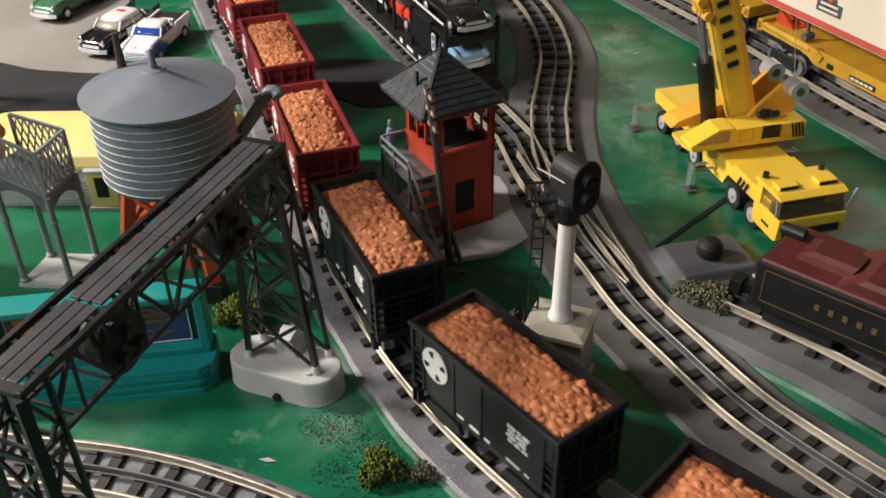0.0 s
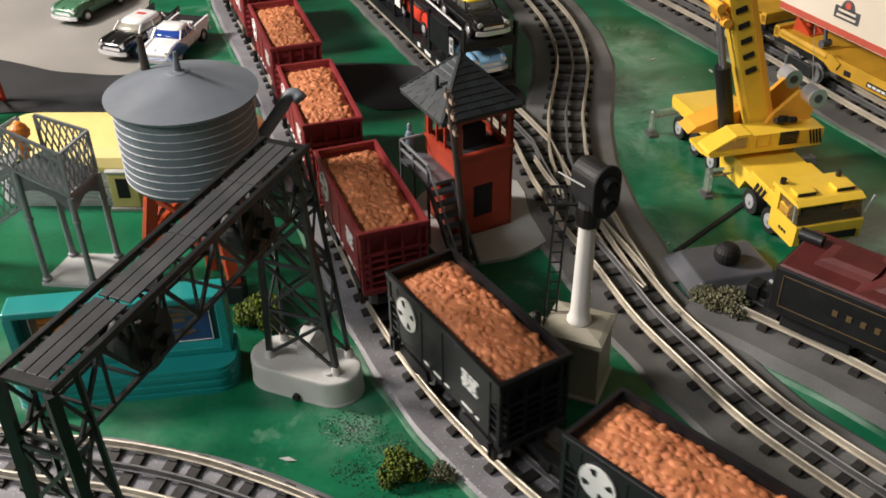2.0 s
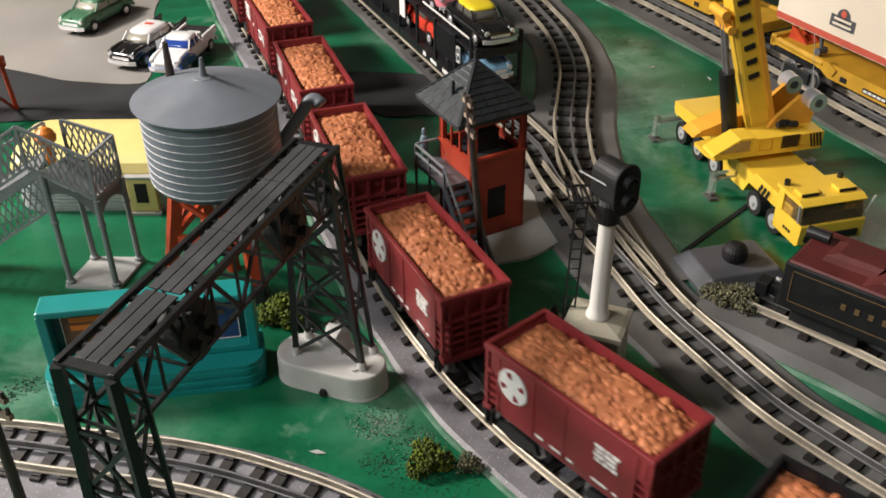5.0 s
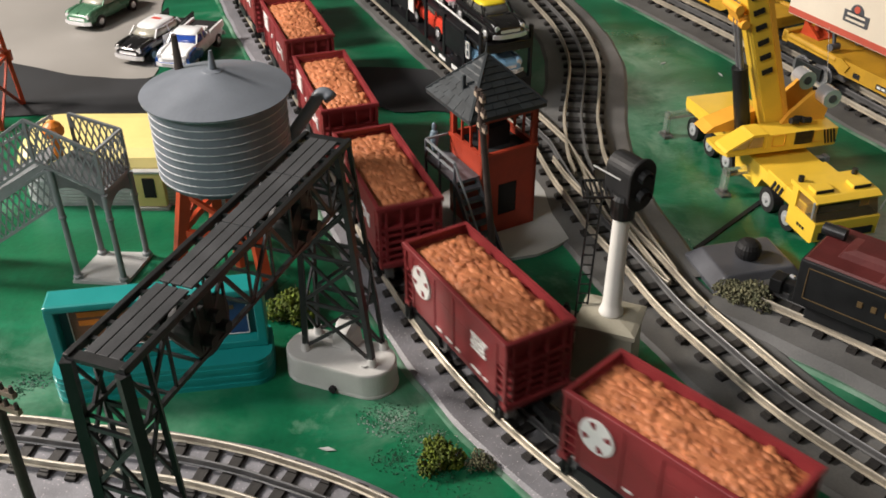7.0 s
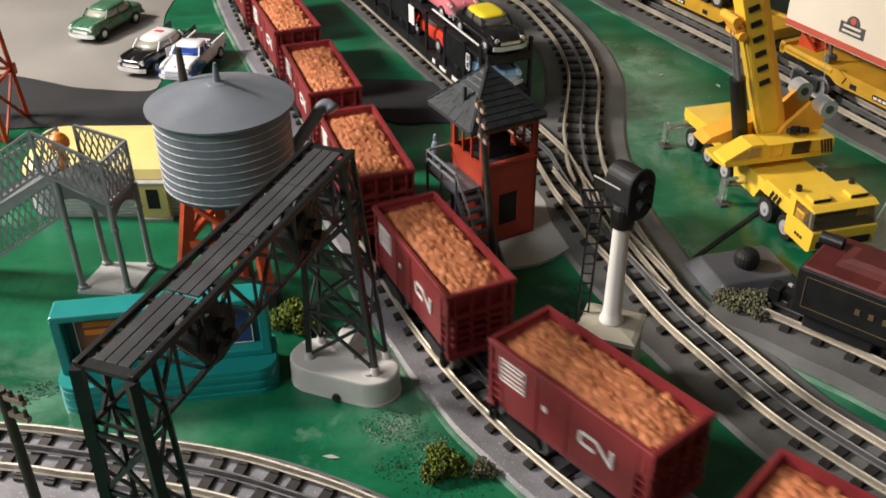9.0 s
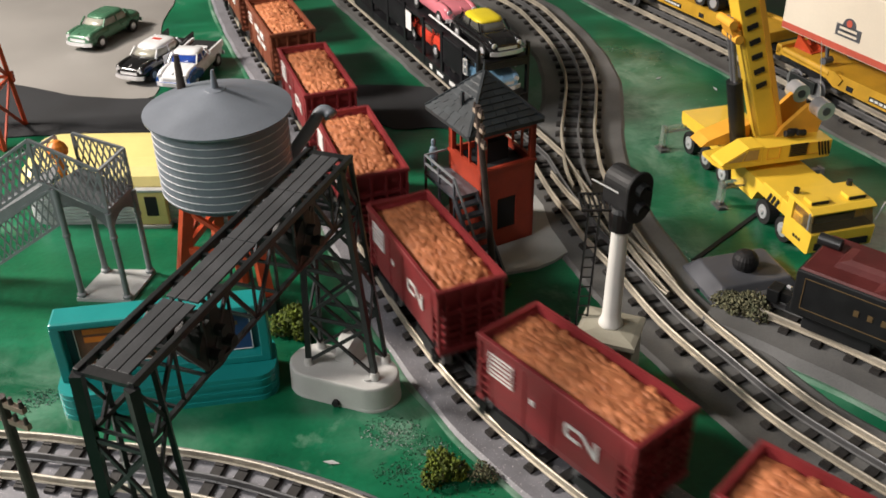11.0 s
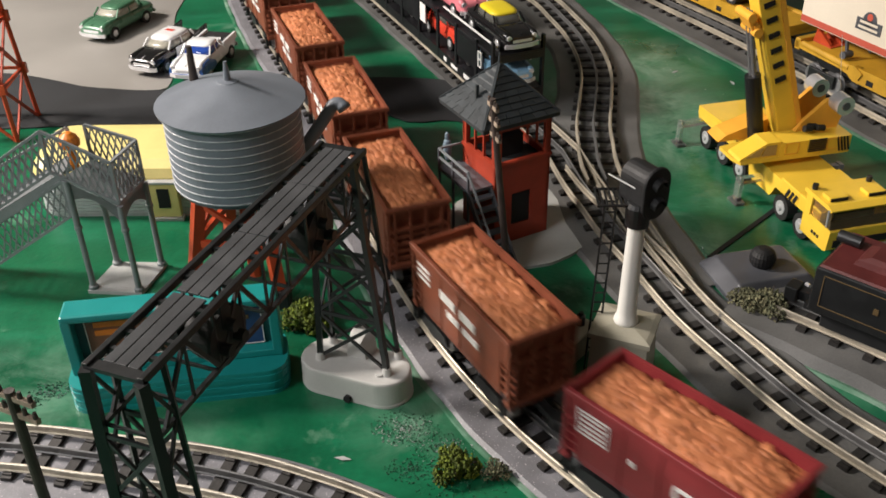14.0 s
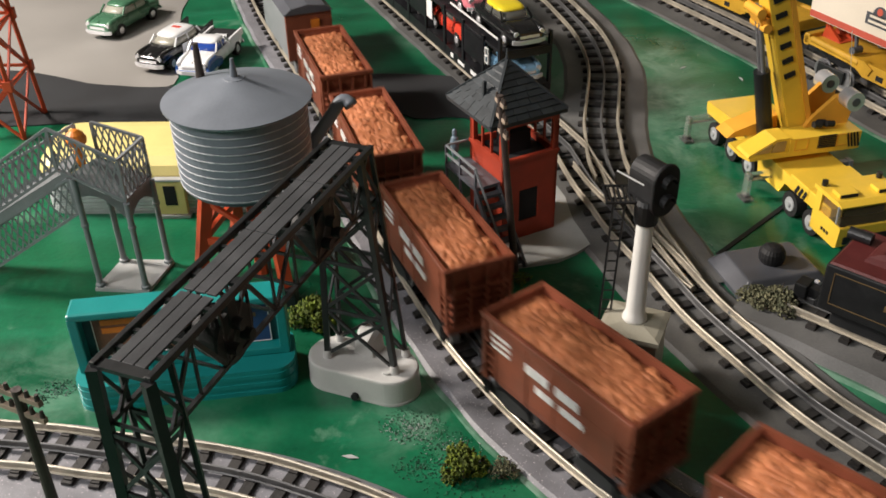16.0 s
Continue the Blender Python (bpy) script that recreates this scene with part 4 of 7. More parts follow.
# ---- signal bridge ----
def signal_bridge():
    A, B = Vector((0.146, 0.417)), Vector((0.226, 0.632))
    L = (B - A).length
    ang = math.degrees(math.atan2(B.y - A.y, B.x - A.x))
    t = thing("signal_bridge", pose(A.x, A.y, 0, 0, 0, ang), "black lattice signal bridge with a walkway deck and grey base", "signal bridge")
    w, zt, zb = 0.0150, 0.187, 0.148
    # deck: three long boards between edge rails with open slots
    for y, wd in ((-0.0066, 0.0058), (0.0, 0.0062), (0.0066, 0.0058)):
        for x0, x1 in ((0.004, 0.0595), (0.0618, 0.1195), (0.1203, 0.1775), (0.1783, L - 0.004)):
            bm = fresh()
            box(bm, x0, x1, y - wd / 2, y + wd / 2, zt - 0.0022, zt - 0.0008, 0.0003)
            part("deck_board", bm, DECK, t, "dark slate deck board")
    for s in (-1, 1):
        bm = fresh()
        box(bm, -0.002, L + 0.002, s * w - 0.0016, s * w + 0.0016, zt - 0.004, zt, 0.0004)
        part("top_chord", bm, BLACK, t)
        bm = fresh()
        box(bm, 0.0, L, s * w - 0.0012, s * w + 0.0012, zb, zb + 0.0026)
        part("bottom_chord", bm, BLACK, t)
        n = 9
        for i in range(n):
            x0, x1 = 0.006 + (L - 0.012) * i / n, 0.006 + (L - 0.012) * (i + 1) / n
            bm = fresh()
            if i % 2:
                bar(bm, (x0, s * w, zt - 0.003), (x1, s * w, zb + 0.001), 0.0016, 0.0024)
            else:
                bar(bm, (x0, s * w, zb + 0.001), (x1, s * w, zt - 0.003), 0.0016, 0.0024)
            part("truss_diagonal", bm, BLACK, t)
            if i:
                bm = fresh()
                bar(bm, (x0, s * w, zb), (x0, s * w, zt - 0.002), 0.0014, 0.0014)
                part("truss_post", bm, BLACK, t)
    for i in range(19):
        x = 0.001 + (L - 0.002) * i / 18
        if i % 2 and i not in (1, 17):
            continue
        bm = fresh()
        box(bm, x - (0.003 if i in (0, 6, 12, 18) else 0.0012), x + (0.003 if i in (0, 6, 12, 18) else 0.0012), -w, w, zt - 0.0035, zt - 0.0012)
        part("cross_bar", bm, BLACK, t)
    for i in range(10):
        x = L * i / 9
        bm = fresh()
        bar(bm, (x, -w, zb + 0.001), (x, w, zb + 0.001), 0.0014, 0.0018)
        part("lower_cross_bar", bm, BLACK, t)
    # legs
    for x in (0.006, L - 0.008):
        low_y = {1: 0.0195, -1: -0.0195} if x < 0.1 else {1: 0.021, -1: -0.031}
        zf = 0.024
        posts = []
        for sx in (-1, 1):
            for sy in (-1, 1):
                top = Vector((x + sx * 0.008, sy * w, zt - 0.003))
                low = Vector((x + sx * 0.010, low_y[sy], zf))
                posts.append((sx, sy, top, low))
                bm = fresh()
                bar(bm, low, top, 0.0054 if x < 0.1 else 0.0040, 0.0054 if x < 0.1 else 0.0040) if sx < 0 else bar(bm, low, top, 0.0026, 0.0026)
                part("leg_post", bm, BLACK, t)
        for sx in (-1, 1):
            l = [p for p in posts if p[0] == sx]
            for i in range(4):
                f0, f1 = i / 4, (i + 1) / 4
                if x < 0.1 and (i == 3 or (sx > 0 and i % 2)):
                    continue
                for a, b in ((l[0], l[1]), (l[1], l[0])):
                    bm = fresh()
                    bar(bm, a[3].lerp(a[2], f0), b[3].lerp(b[2], f1), 0.0016, 0.0024)
                    part("lattice_bar", bm, BLACK, t)
                bm = fresh()
                bar(bm, l[0][3].lerp(l[0][2], f1), l[1][3].lerp(l[1][2], f1), 0.0016, 0.0026)
                part("lattice_tie", bm, BLACK, t)
        for sy in (-1, 1):
            l = [p for p in posts if p[1] == sy]
            for i in range(5):
                bm = fresh()
                a, b = (l[0], l[1]) if i % 2 else (l[1], l[0])
                bar(bm, a[3].lerp(a[2], i / 5), b[3].lerp(b[2], (i + 1) / 5), 0.0014, 0.002)
                part("lattice_bar", bm, BLACK, t)
        # base: a long rounded foot
        outline = []
        for cy, a0 in ((0.0235, 0), (-0.0235, 180)):
            for k in range(25):
                a = radians(a0 + 7.5 * k)
                outline.append((x - 0.004 + 0.0205 * math.cos(a), cy - (0.004 if x > 0.1 else 0) + 0.0205 * math.sin(a)))
        bm = fresh()
        cx = x - 0.004

        def scaled(f, z):
            return [(cx + (px - cx) * f, py * f, z) for px, py in outline]
        loft(bm, [scaled(0.965, 0.0), scaled(0.965, 0.0018), scaled(0.955, 0.0024), scaled(0.945, 0.0186), scaled(0.938, 0.0200), scaled(0.92, 0.0209), scaled(0.88, 0.0212)])
        base = part("base", tidy(bm), BASE_GREY, t, "pale grey rounded base")
        for sx, sy, top, low in posts:
            bm = fresh()
            rod(bm, (low.x, low.y, 0.021), (low.x, low.y, 0.0275), 0.0036, 0.003, 12)
            part("socket", bm, BASE_GREY, base)
        bm = fresh()
        wedge = [(-0.0105, 0.021), (0.0105, 0.021), (0.0085, 0.036), (0.0055, 0.0405), (-0.0055, 0.0405), (-0.0085, 0.036)]
        loft(bm, [[(x + dx, -0.003 + u * f, 0.021 + (v - 0.021) * f) for u, v in wedge] for dx, f in ((0.013, 1.0), (0.010, 1.0), (-0.001, 0.72))])
        part("cable_housing", tidy(bm), BASE_GREY, base, "pale rounded cable housing")
        # No notch is cut; a near-black plug stands for its shaded hollow.
        bm = fresh()
        rod(bm, (x - 0.0262, -0.006, 0.0035), (x - 0.0200, -0.006, 0.0035), 0.0028, seg=14)
        part("notch_shade_plug", tidy(bm), DARK, base, "dark plug painting the shaded hollow of a notch")
        bm = fresh()
        rod(bm, (x - 0.012, -0.026, 0.0212), (x - 0.012, -0.026, 0.0228), 0.0032, seg=14)
        part("screw_boss", bm, BASE_GREY, base)
    # signal heads hung on the camera side of the truss
    for x in (0.064, 0.166):
        bm = fresh()
        lathe_y(bm, x, zb + 0.014, [(0.004, -w + 0.020), (0.0120, -w + 0.018), (0.0142, -w + 0.012), (0.0152, -w + 0.0015)])
        head = part("signal_head", tidy(bm), MATTE_BLACK, t, "black round signal head")
        bm = fresh()
        rod(bm, (x, -w - 0.0005, zb + 0.014), (x, -w + 0.0015, zb + 0.014), 0.0165, seg=28)
        part("backplate", tidy(bm), MATTE_BLACK, head)
        for a in (90, 210, 330):
            c = (x + 0.0075 * math.cos(radians(a)), zb + 0.014 + 0.0075 * math.sin(radians(a)))
            bm = fresh()
            rod(bm, (c[0], -w - 0.006, c[1]), (c[0], -w - 0.000, c[1]), 0.0034, seg=12)
            part("hood", tidy(bm), MATTE_BLACK, head)
        bm = fresh()
        box(bm, x - 0.004, x + 0.004, -w - 0.001, -w + 0.006, zb + 0.020, zt - 0.004, 0.0006)
        lathe_y(bm, x, zb + 0.016, [(0.003, w + 0.010), (0.0100, w + 0.008), (0.0115, w - 0.002), (0.0115, w - 0.008)])
        part("bracket", bm, MATTE_BLACK, head)
    return t


signal_bridge()


# ---- block signal ----
def block_signal():
    t = thing("block_signal", pose(0.4155, 0.622, 0, 0, 0, 0), "black two-light block signal on a white post and box base", "signal")
    bm = fresh()
    loft(bm, [[(-s, -s2, z), (s, -s2, z), (s, s2, z), (-s, s2, z)] for s, s2, z in ((0.0225, 0.021, 0), (0.0225, 0.021, 0.002), (0.0205, 0.0185, 0.003), (0.0195, 0.0175, 0.046), (0.0215, 0.0195, 0.0475), (0.0215, 0.0195, 0.051), (0.018, 0.016, 0.0525), (0.008, 0.008, 0.0545))])
    base = part("base", tidy(bm), BASE_OLIVE, t, "yellowed pale box base")
    base.matrix_basis = pose(0, 0, 0, 0, 0, -22)
    bm = fresh()
    box(bm, -0.0170, 0.0170, -0.0105, 0.0105, 0.0, 0.0200, 0.0012)
    plate_part = part("terminal_block", bm, BASE_OLIVE, t, "yellowed terminal block behind the base")
    plate_part.matrix_basis = pose(-0.030, 0.034, 0, 0, 0, 50)
    for x in (-0.008, 0.008):
        bm = fresh()
        lathe(bm, [(0.0034, 0.020), (0.0034, 0.0275), (0.0022, 0.029), (0.0018, 0.031)], 14, axis=(x, 0))
        part("terminal_knob", tidy(bm), BLACK, plate_part, "black terminal knob")
    bm = fresh()
    lathe(bm, [(0.0088, 0.053), (0.0084, 0.0565), (0.0070, 0.0600), (0.0066, 0.0640), (0.0056, 0.132), (0.0062, 0.135), (0.0066, 0.138)], 32)
    part("post", tidy(bm), IVORY, t, "ivory tapered post", smooth=True)
    bm = fresh()
    lathe(bm, [(0.0080, 0.133), (0.0085, 0.147), (0.007, 0.150)], 18)
    part("collar", tidy(bm), BLACK, t)
    # head: an upright capsule turned towards the viewer
    head = thing("head", pose(0.007, 0.0, 0.1575, 0, 0, 33) @ Matrix.Scale(0.80, 4), "", "")
    head.parent = t
    cap = []
    for c, a0 in ((0.0085, 0), (-0.0085, 180)):
        for k in range(13):
            a = radians(a0 + 15 * k)
            cap.append((0.0125 * math.cos(a), c + 0.0125 * math.sin(a)))

    def lay(f, y):
        return [(u * f, y, v * f) for u, v in cap]
    bm = fresh()
    loft(bm, [lay(0.80, 0.026), lay(0.93, 0.024), lay(0.97, 0.016), lay(0.98, -0.003), lay(1.10, -0.0036), lay(1.12, -0.0050), lay(1.09, -0.0064), lay(1.0, -0.0068)])
    part("housing", tidy(bm), MATTE_BLACK, head, "satin black lamp housing")
    for z in (0.0085, -0.0085):
        bm = fresh()
        rings = []
        for i in range(9):
            a = radians(-10 + 200 * i / 8)
            rings.append([(0.0068 * math.cos(a), -0.0062, z + 0.0068 * math.sin(a)), (0.0068 * math.cos(a), -0.0125, z + 0.0068 * math.sin(a) - 0.001), (0.0058 * math.cos(a), -0.0125, z + 0.0058 * math.sin(a) - 0.001), (0.0058 * math.cos(a), -0.0062, z + 0.0058 * math.sin(a))])
        loft(bm, rings)
        part("visor", tidy(bm), BLACK, head)
        bm = fresh()
        rod(bm, (0, -0.0062, z), (0, -0.0072, z), 0.0055, seg=18)
        part("lens", tidy(bm), DARK, head)
    # service ladder and little platform behind
    for dx in (-0.0038, 0.0038):
        bm = fresh()
        bar(bm, (-0.020 + dx, 0.012, 0.0), (-0.016 + dx, 0.010, 0.146), 0.0013, 0.0013)
        part("ladder_rail", bm, BLACK, t)
    for i in range(17):
        z = 0.012 + i * 0.0082
        bm = fresh()
        bar(bm, (-0.0238 + z * 0.027, 0.012, z), (-0.0162 + z * 0.027, 0.012, z), 0.0008, 0.0008)
        part("rung", bm, BLACK, t)
    for i in range(7):
        bm = fresh()
        bar(bm, (-0.026 + i * 0.003, -0.002, 0.148), (-0.026 + i * 0.003, 0.020, 0.148), 0.0012, 0.0012)
        part("platform_slat", bm, BLACK, t)
    for y in (-0.002, 0.020):
        bm = fresh()
        bar(bm, (-0.027, y, 0.148), (-0.005, y, 0.148), 0.0014, 0.0014)
        part("platform_edge", bm, BLACK, t)
    bm = fresh()
    rod(bm, (-0.020, 0.008, 0.166), (0.002, -0.004, 0.158), 0.00055, seg=6)
    part("wire_rail", bm, WHITE, t, "bright bent wire")
    return t


block_signal()


# ---- model automobiles ----
def section(x, hw, z0, z1, r=0.25):
    k = hw * r
    h = (z1 - z0) * r
    return [(x, -hw + k, z0), (x, hw - k, z0), (x, hw, z0 + h), (x, hw, z1 - h), (x, hw - k, z1), (x, -hw + k, z1), (x, -hw, z1 - h), (x, -hw, z0 + h)]


def oval_section(x, hw, z0, z1, n=20, e=0.55):
    pts = []
    for k in range(n):
        a = radians(360 * k / n + 9)
        u, v = math.cos(a), math.sin(a)
        pts.append((x, hw * math.copysign(abs(u) ** e, u), (z0 + z1) / 2 + (z1 - z0) / 2 * math.copysign(abs(v) ** e, v)))
    return pts


def oval_plan(x0, x1, hy, z, n=24, e=0.5):
    pts = []
    for k in range(n):
        a = radians(360 * k / n + 7.5)
        u, v = math.cos(a), math.sin(a)
        pts.append(((x0 + x1) / 2 + (x1 - x0) / 2 * math.copysign(abs(u) ** e, u), hy * math.copysign(abs(v) ** e, v), z))
    return pts


def auto(m, label, paint, roof, glass, trunk=None, pickup=False, group="", size=1.0, pillars=None):
    c = thing("toy_car", m @ Matrix.Scale(size, 4), label, "toy car", group)
    hw, L = 0.0205, 0.112
    secs = [(-0.0565, 0.0135, 0.011, 0.0195), (-0.0560, 0.0165, 0.009, 0.0215), (-0.0535, 0.0192, 0.007, 0.0238), (-0.046, 0.0203, 0.006, 0.0250), (-0.034, hw, 0.006, 0.0258), (-0.010, hw, 0.006, 0.0262), (0.014, hw, 0.006, 0.0264), (0.026, hw, 0.006, 0.0262), (0.038, hw * 0.99, 0.006, 0.0254), (0.047, hw * 0.96, 0.0065, 0.0243), (0.0525, hw * 0.92, 0.0075, 0.0228), (0.0552, hw * 0.86, 0.0085, 0.0208), (0.0562, hw * 0.74, 0.010, 0.0188)]
    bm = fresh()
    loft(bm, [oval_section(*q) for q in secs])
    part("body", tidy(bm), paint, c, smooth=True)
    bm = fresh()
    rod(bm, (0.016, 0, 0.0262), (0.054, 0, 0.0228), 0.0012, 0.0008, 8)
    part("hood_ornament", tidy(bm), CHROME if trunk else paint, c)
    for q in (-1, 1):
        bm = fresh()
        loft(bm, [section(x, 0.0036, 0.016, z1, 0.4) for x, z1 in ((0.012, 0.0235), (0.030, 0.0258), (0.046, 0.0254), (0.0535, 0.0236))])
        o = part("fender_crown", tidy(bm), paint, c, smooth=True)
        o.matrix_basis = pose(0, q * 0.0162, 0)
    if trunk:
        for q in (-1, 1):
            bm = fresh()
            side_prism(bm, [(-0.056, 0.016), (-0.059, 0.0315), (-0.055, 0.0308), (-0.022, 0.0258), (-0.022, 0.016)], q * 0.0190 - 0.0014, q * 0.0190 + 0.0014)
            part("tail_fin", tidy(bm), trunk, c)
    # glasshouse
    x0, x1 = (-0.012, 0.020) if pickup else (-0.030, 0.021)
    bm = fresh()
    loft(bm, [oval_plan(x0 - f0, x1 + f1, hy, z) for f0, f1, hy, z in ((0.005, 0.005, 0.0186, 0.0245), (0.002, 0.001, 0.0178, 0.0290), (-0.003, -0.006, 0.0162, 0.0338))])
    part("window_glass", tidy(bm), glass, c, "glossy windows", smooth=True)
    bm = fresh()
    loft(bm, [oval_plan(x0 + f0, x1 - f1, hy, z) for f0, f1, hy, z in ((0.0015, 0.0045, 0.0166, 0.0322), (0.0008, 0.0040, 0.0170, 0.0332), (0.0018, 0.0052, 0.0164, 0.0348), (0.0045, 0.0085, 0.0146, 0.0362), (0.0090, 0.0130, 0.0115, 0.0371), (0.0140, 0.0170, 0.0075, 0.0374))])
    part("roof", tidy(bm), roof, c, smooth=True)
    for s in (-1, 1):
        for xa, xb in ((x0 - 0.003, x0 + 0.003), (x1 + 0.003, x1 - 0.006), ((x0 + x1) / 2, (x0 + x1) / 2)):
            bm = fresh()
            bar(bm, (xa, s * 0.0184, 0.025), (xb, s * 0.0163, 0.034), 0.0016, 0.0022)
            part("pillar", bm, pillars or roof, c)
    if pickup:
        bm = fresh()
        box(bm, -0.054, -0.018, -0.017, 0.017, 0.0253, 0.0256)
        part("bed", bm, DARK, c, "dark load bed")
        for s in (-1, 1):
            bm = fresh()
            box(bm, -0.055, -0.016, s * 0.0195 - 0.0016, s * 0.0195 + 0.0016, 0.020, 0.0285, 0.0006)
            part("bed_side", bm, paint, c)
    for x, s in ((0.0565, 1), (-0.0565, -1)):
        bm = fresh()
        loft(bm, [[(x + s * dx, y, z0), (x + s * (dx + 0.0022), y, z0), (x + s * (dx + 0.0022), y, z0 + 0.0045), (x + s * dx, y, z0 + 0.0045)] for y, dx, z0 in ((-0.0205, -0.003, 0.0088), (-0.012, 0, 0.0085), (0.012, 0, 0.0085), (0.0205, -0.003, 0.0088))])
        part("bumper", tidy(bm), CHROME, c, "chrome bumper")
    bm = fresh()
    box(bm, 0.0545, 0.0565, -0.012, 0.012, 0.0142, 0.0178, 0.0005)
    part("grille", bm, CHROME, c, "chrome grille")
    for y in (-0.0155, 0.0155):
        bm = fresh()
        rod(bm, (0.050, y, 0.0195), (0.0555, y, 0.0195), 0.0036, 0.0030, 14)
        part("headlight", tidy(bm), CHROME, c, "round headlight in chrome ring")
    for x in (-0.034, 0.034):
        for s in (-1, 1):
            bm = fresh()
            rod(bm, (x, s * 0.0150, 0.0085), (x, s * 0.0212, 0.0085), 0.0085, seg=20)
            w = part("wheel", tidy(bm), RUBBER, c)
            bm = fresh()
            rod(bm, (x, s * 0.0206, 0.0085), (x, s * 0.0217, 0.0085), 0.0055, 0.004, 16)
            part("hubcap", tidy(bm), CHROME, w)
    return c


def heading(x, y, dx, dy, z=0.0):
    return pose(x, y, z, 0, 0, math.degrees(math.atan2(dy, dx)))


GREEN_CAR = mat("sage_green_enamel", (0.062, 0.165, 0.095), 0.28, 0.1, 0.08, 40, 0.0, coat=0.4)
GLOSS_BLACK = mat("gloss_black_enamel", (0.010, 0.010, 0.011), 0.18, 0, 0.1, 40, 0.0, coat=0.5)
GLOSS_WHITE = mat("gloss_white_enamel", (0.74, 0.75, 0.76), 0.25, 0, 0.04, 40, 0.0, coat=0.4)
BLUE_CAR = mat("blue_enamel", (0.025, 0.085, 0.28), 0.25, 0, 0.1, 40, 0.0, coat=0.4)
PINK_CAR = mat("pink_enamel", (0.66, 0.20, 0.24), 0.3, 0, 0.08, 40, 0.0, coat=0.4)
RED_ENAMEL = mat("red_enamel", (0.62, 0.055, 0.03), 0.3, 0, 0.1, 40, 0.0, coat=0.3)
SKY_CAR = mat("pale_blue_enamel", (0.22, 0.42, 0.62), 0.3, 0, 0.08, 40, 0.0, coat=0.4)
BRIGHT_YELLOW = mat("bright_yellow_enamel", (0.78, 0.62, 0.03), 0.35, 0, 0.06, 40, 0.0)
GLASS_CLEAR = mat("pale_car_window", (0.38, 0.37, 0.31), 0.12, 0, 0.2, 90, 0.0, coat=0.6)

auto(heading(-0.163, 1.352, -0.36, -0.93, 0.0012), "sage green sedan model with chrome bumper on the lot", GREEN_CAR, GREEN_CAR, GLASS_CLEAR, group="parked cars")
p = auto(heading(-0.064, 1.236, -0.36, -0.93, 0.0012), "black and white police sedan model with tail fins", GLOSS_BLACK, GLOSS_WHITE, GLASS_CLEAR, trunk=GLOSS_BLACK, group="parked cars")
for s in (-1, 1):
    bm = fresh()
    box(bm, -0.020, 0.012, s * 0.0207 - 0.0003, s * 0.0207 + 0.0003, 0.009, 0.0245)
    part("door", bm, GLOSS_WHITE, p, "white door")
bm = fresh()
box(bm, -0.012, -0.006, -0.006, 0.006, 0.0365, 0.0377)
part("roof_badge", bm, RED_ENAMEL, p, "small red roof marking")
p = auto(heading(-0.014, 1.214, -0.20, -0.98, 0.0012), "white pickup model with blue fenders and blue windows", GLOSS_WHITE, GLOSS_WHITE, WINDOW_BLUE, pickup=True, group="parked cars")
for s in (-1, 1):
    bm = fresh()
    loft(bm, [section(x, 0.0045, 0.008, z1) for x, z1 in ((0.014, 0.017), (0.030, 0.0245), (0.046, 0.0235), (0.0545, 0.018))])
    o = part("fender", tidy(bm), BLUE_CAR, p, "blue front fender")
    o.matrix_basis = pose(0, s * 0.0175, 0)
bm = fresh()
box(bm, 0.044, 0.0572, -0.017, 0.017, 0.0075, 0.0135, 0.001)
part("valance", bm, BLUE_CAR, p, "blue front valance")


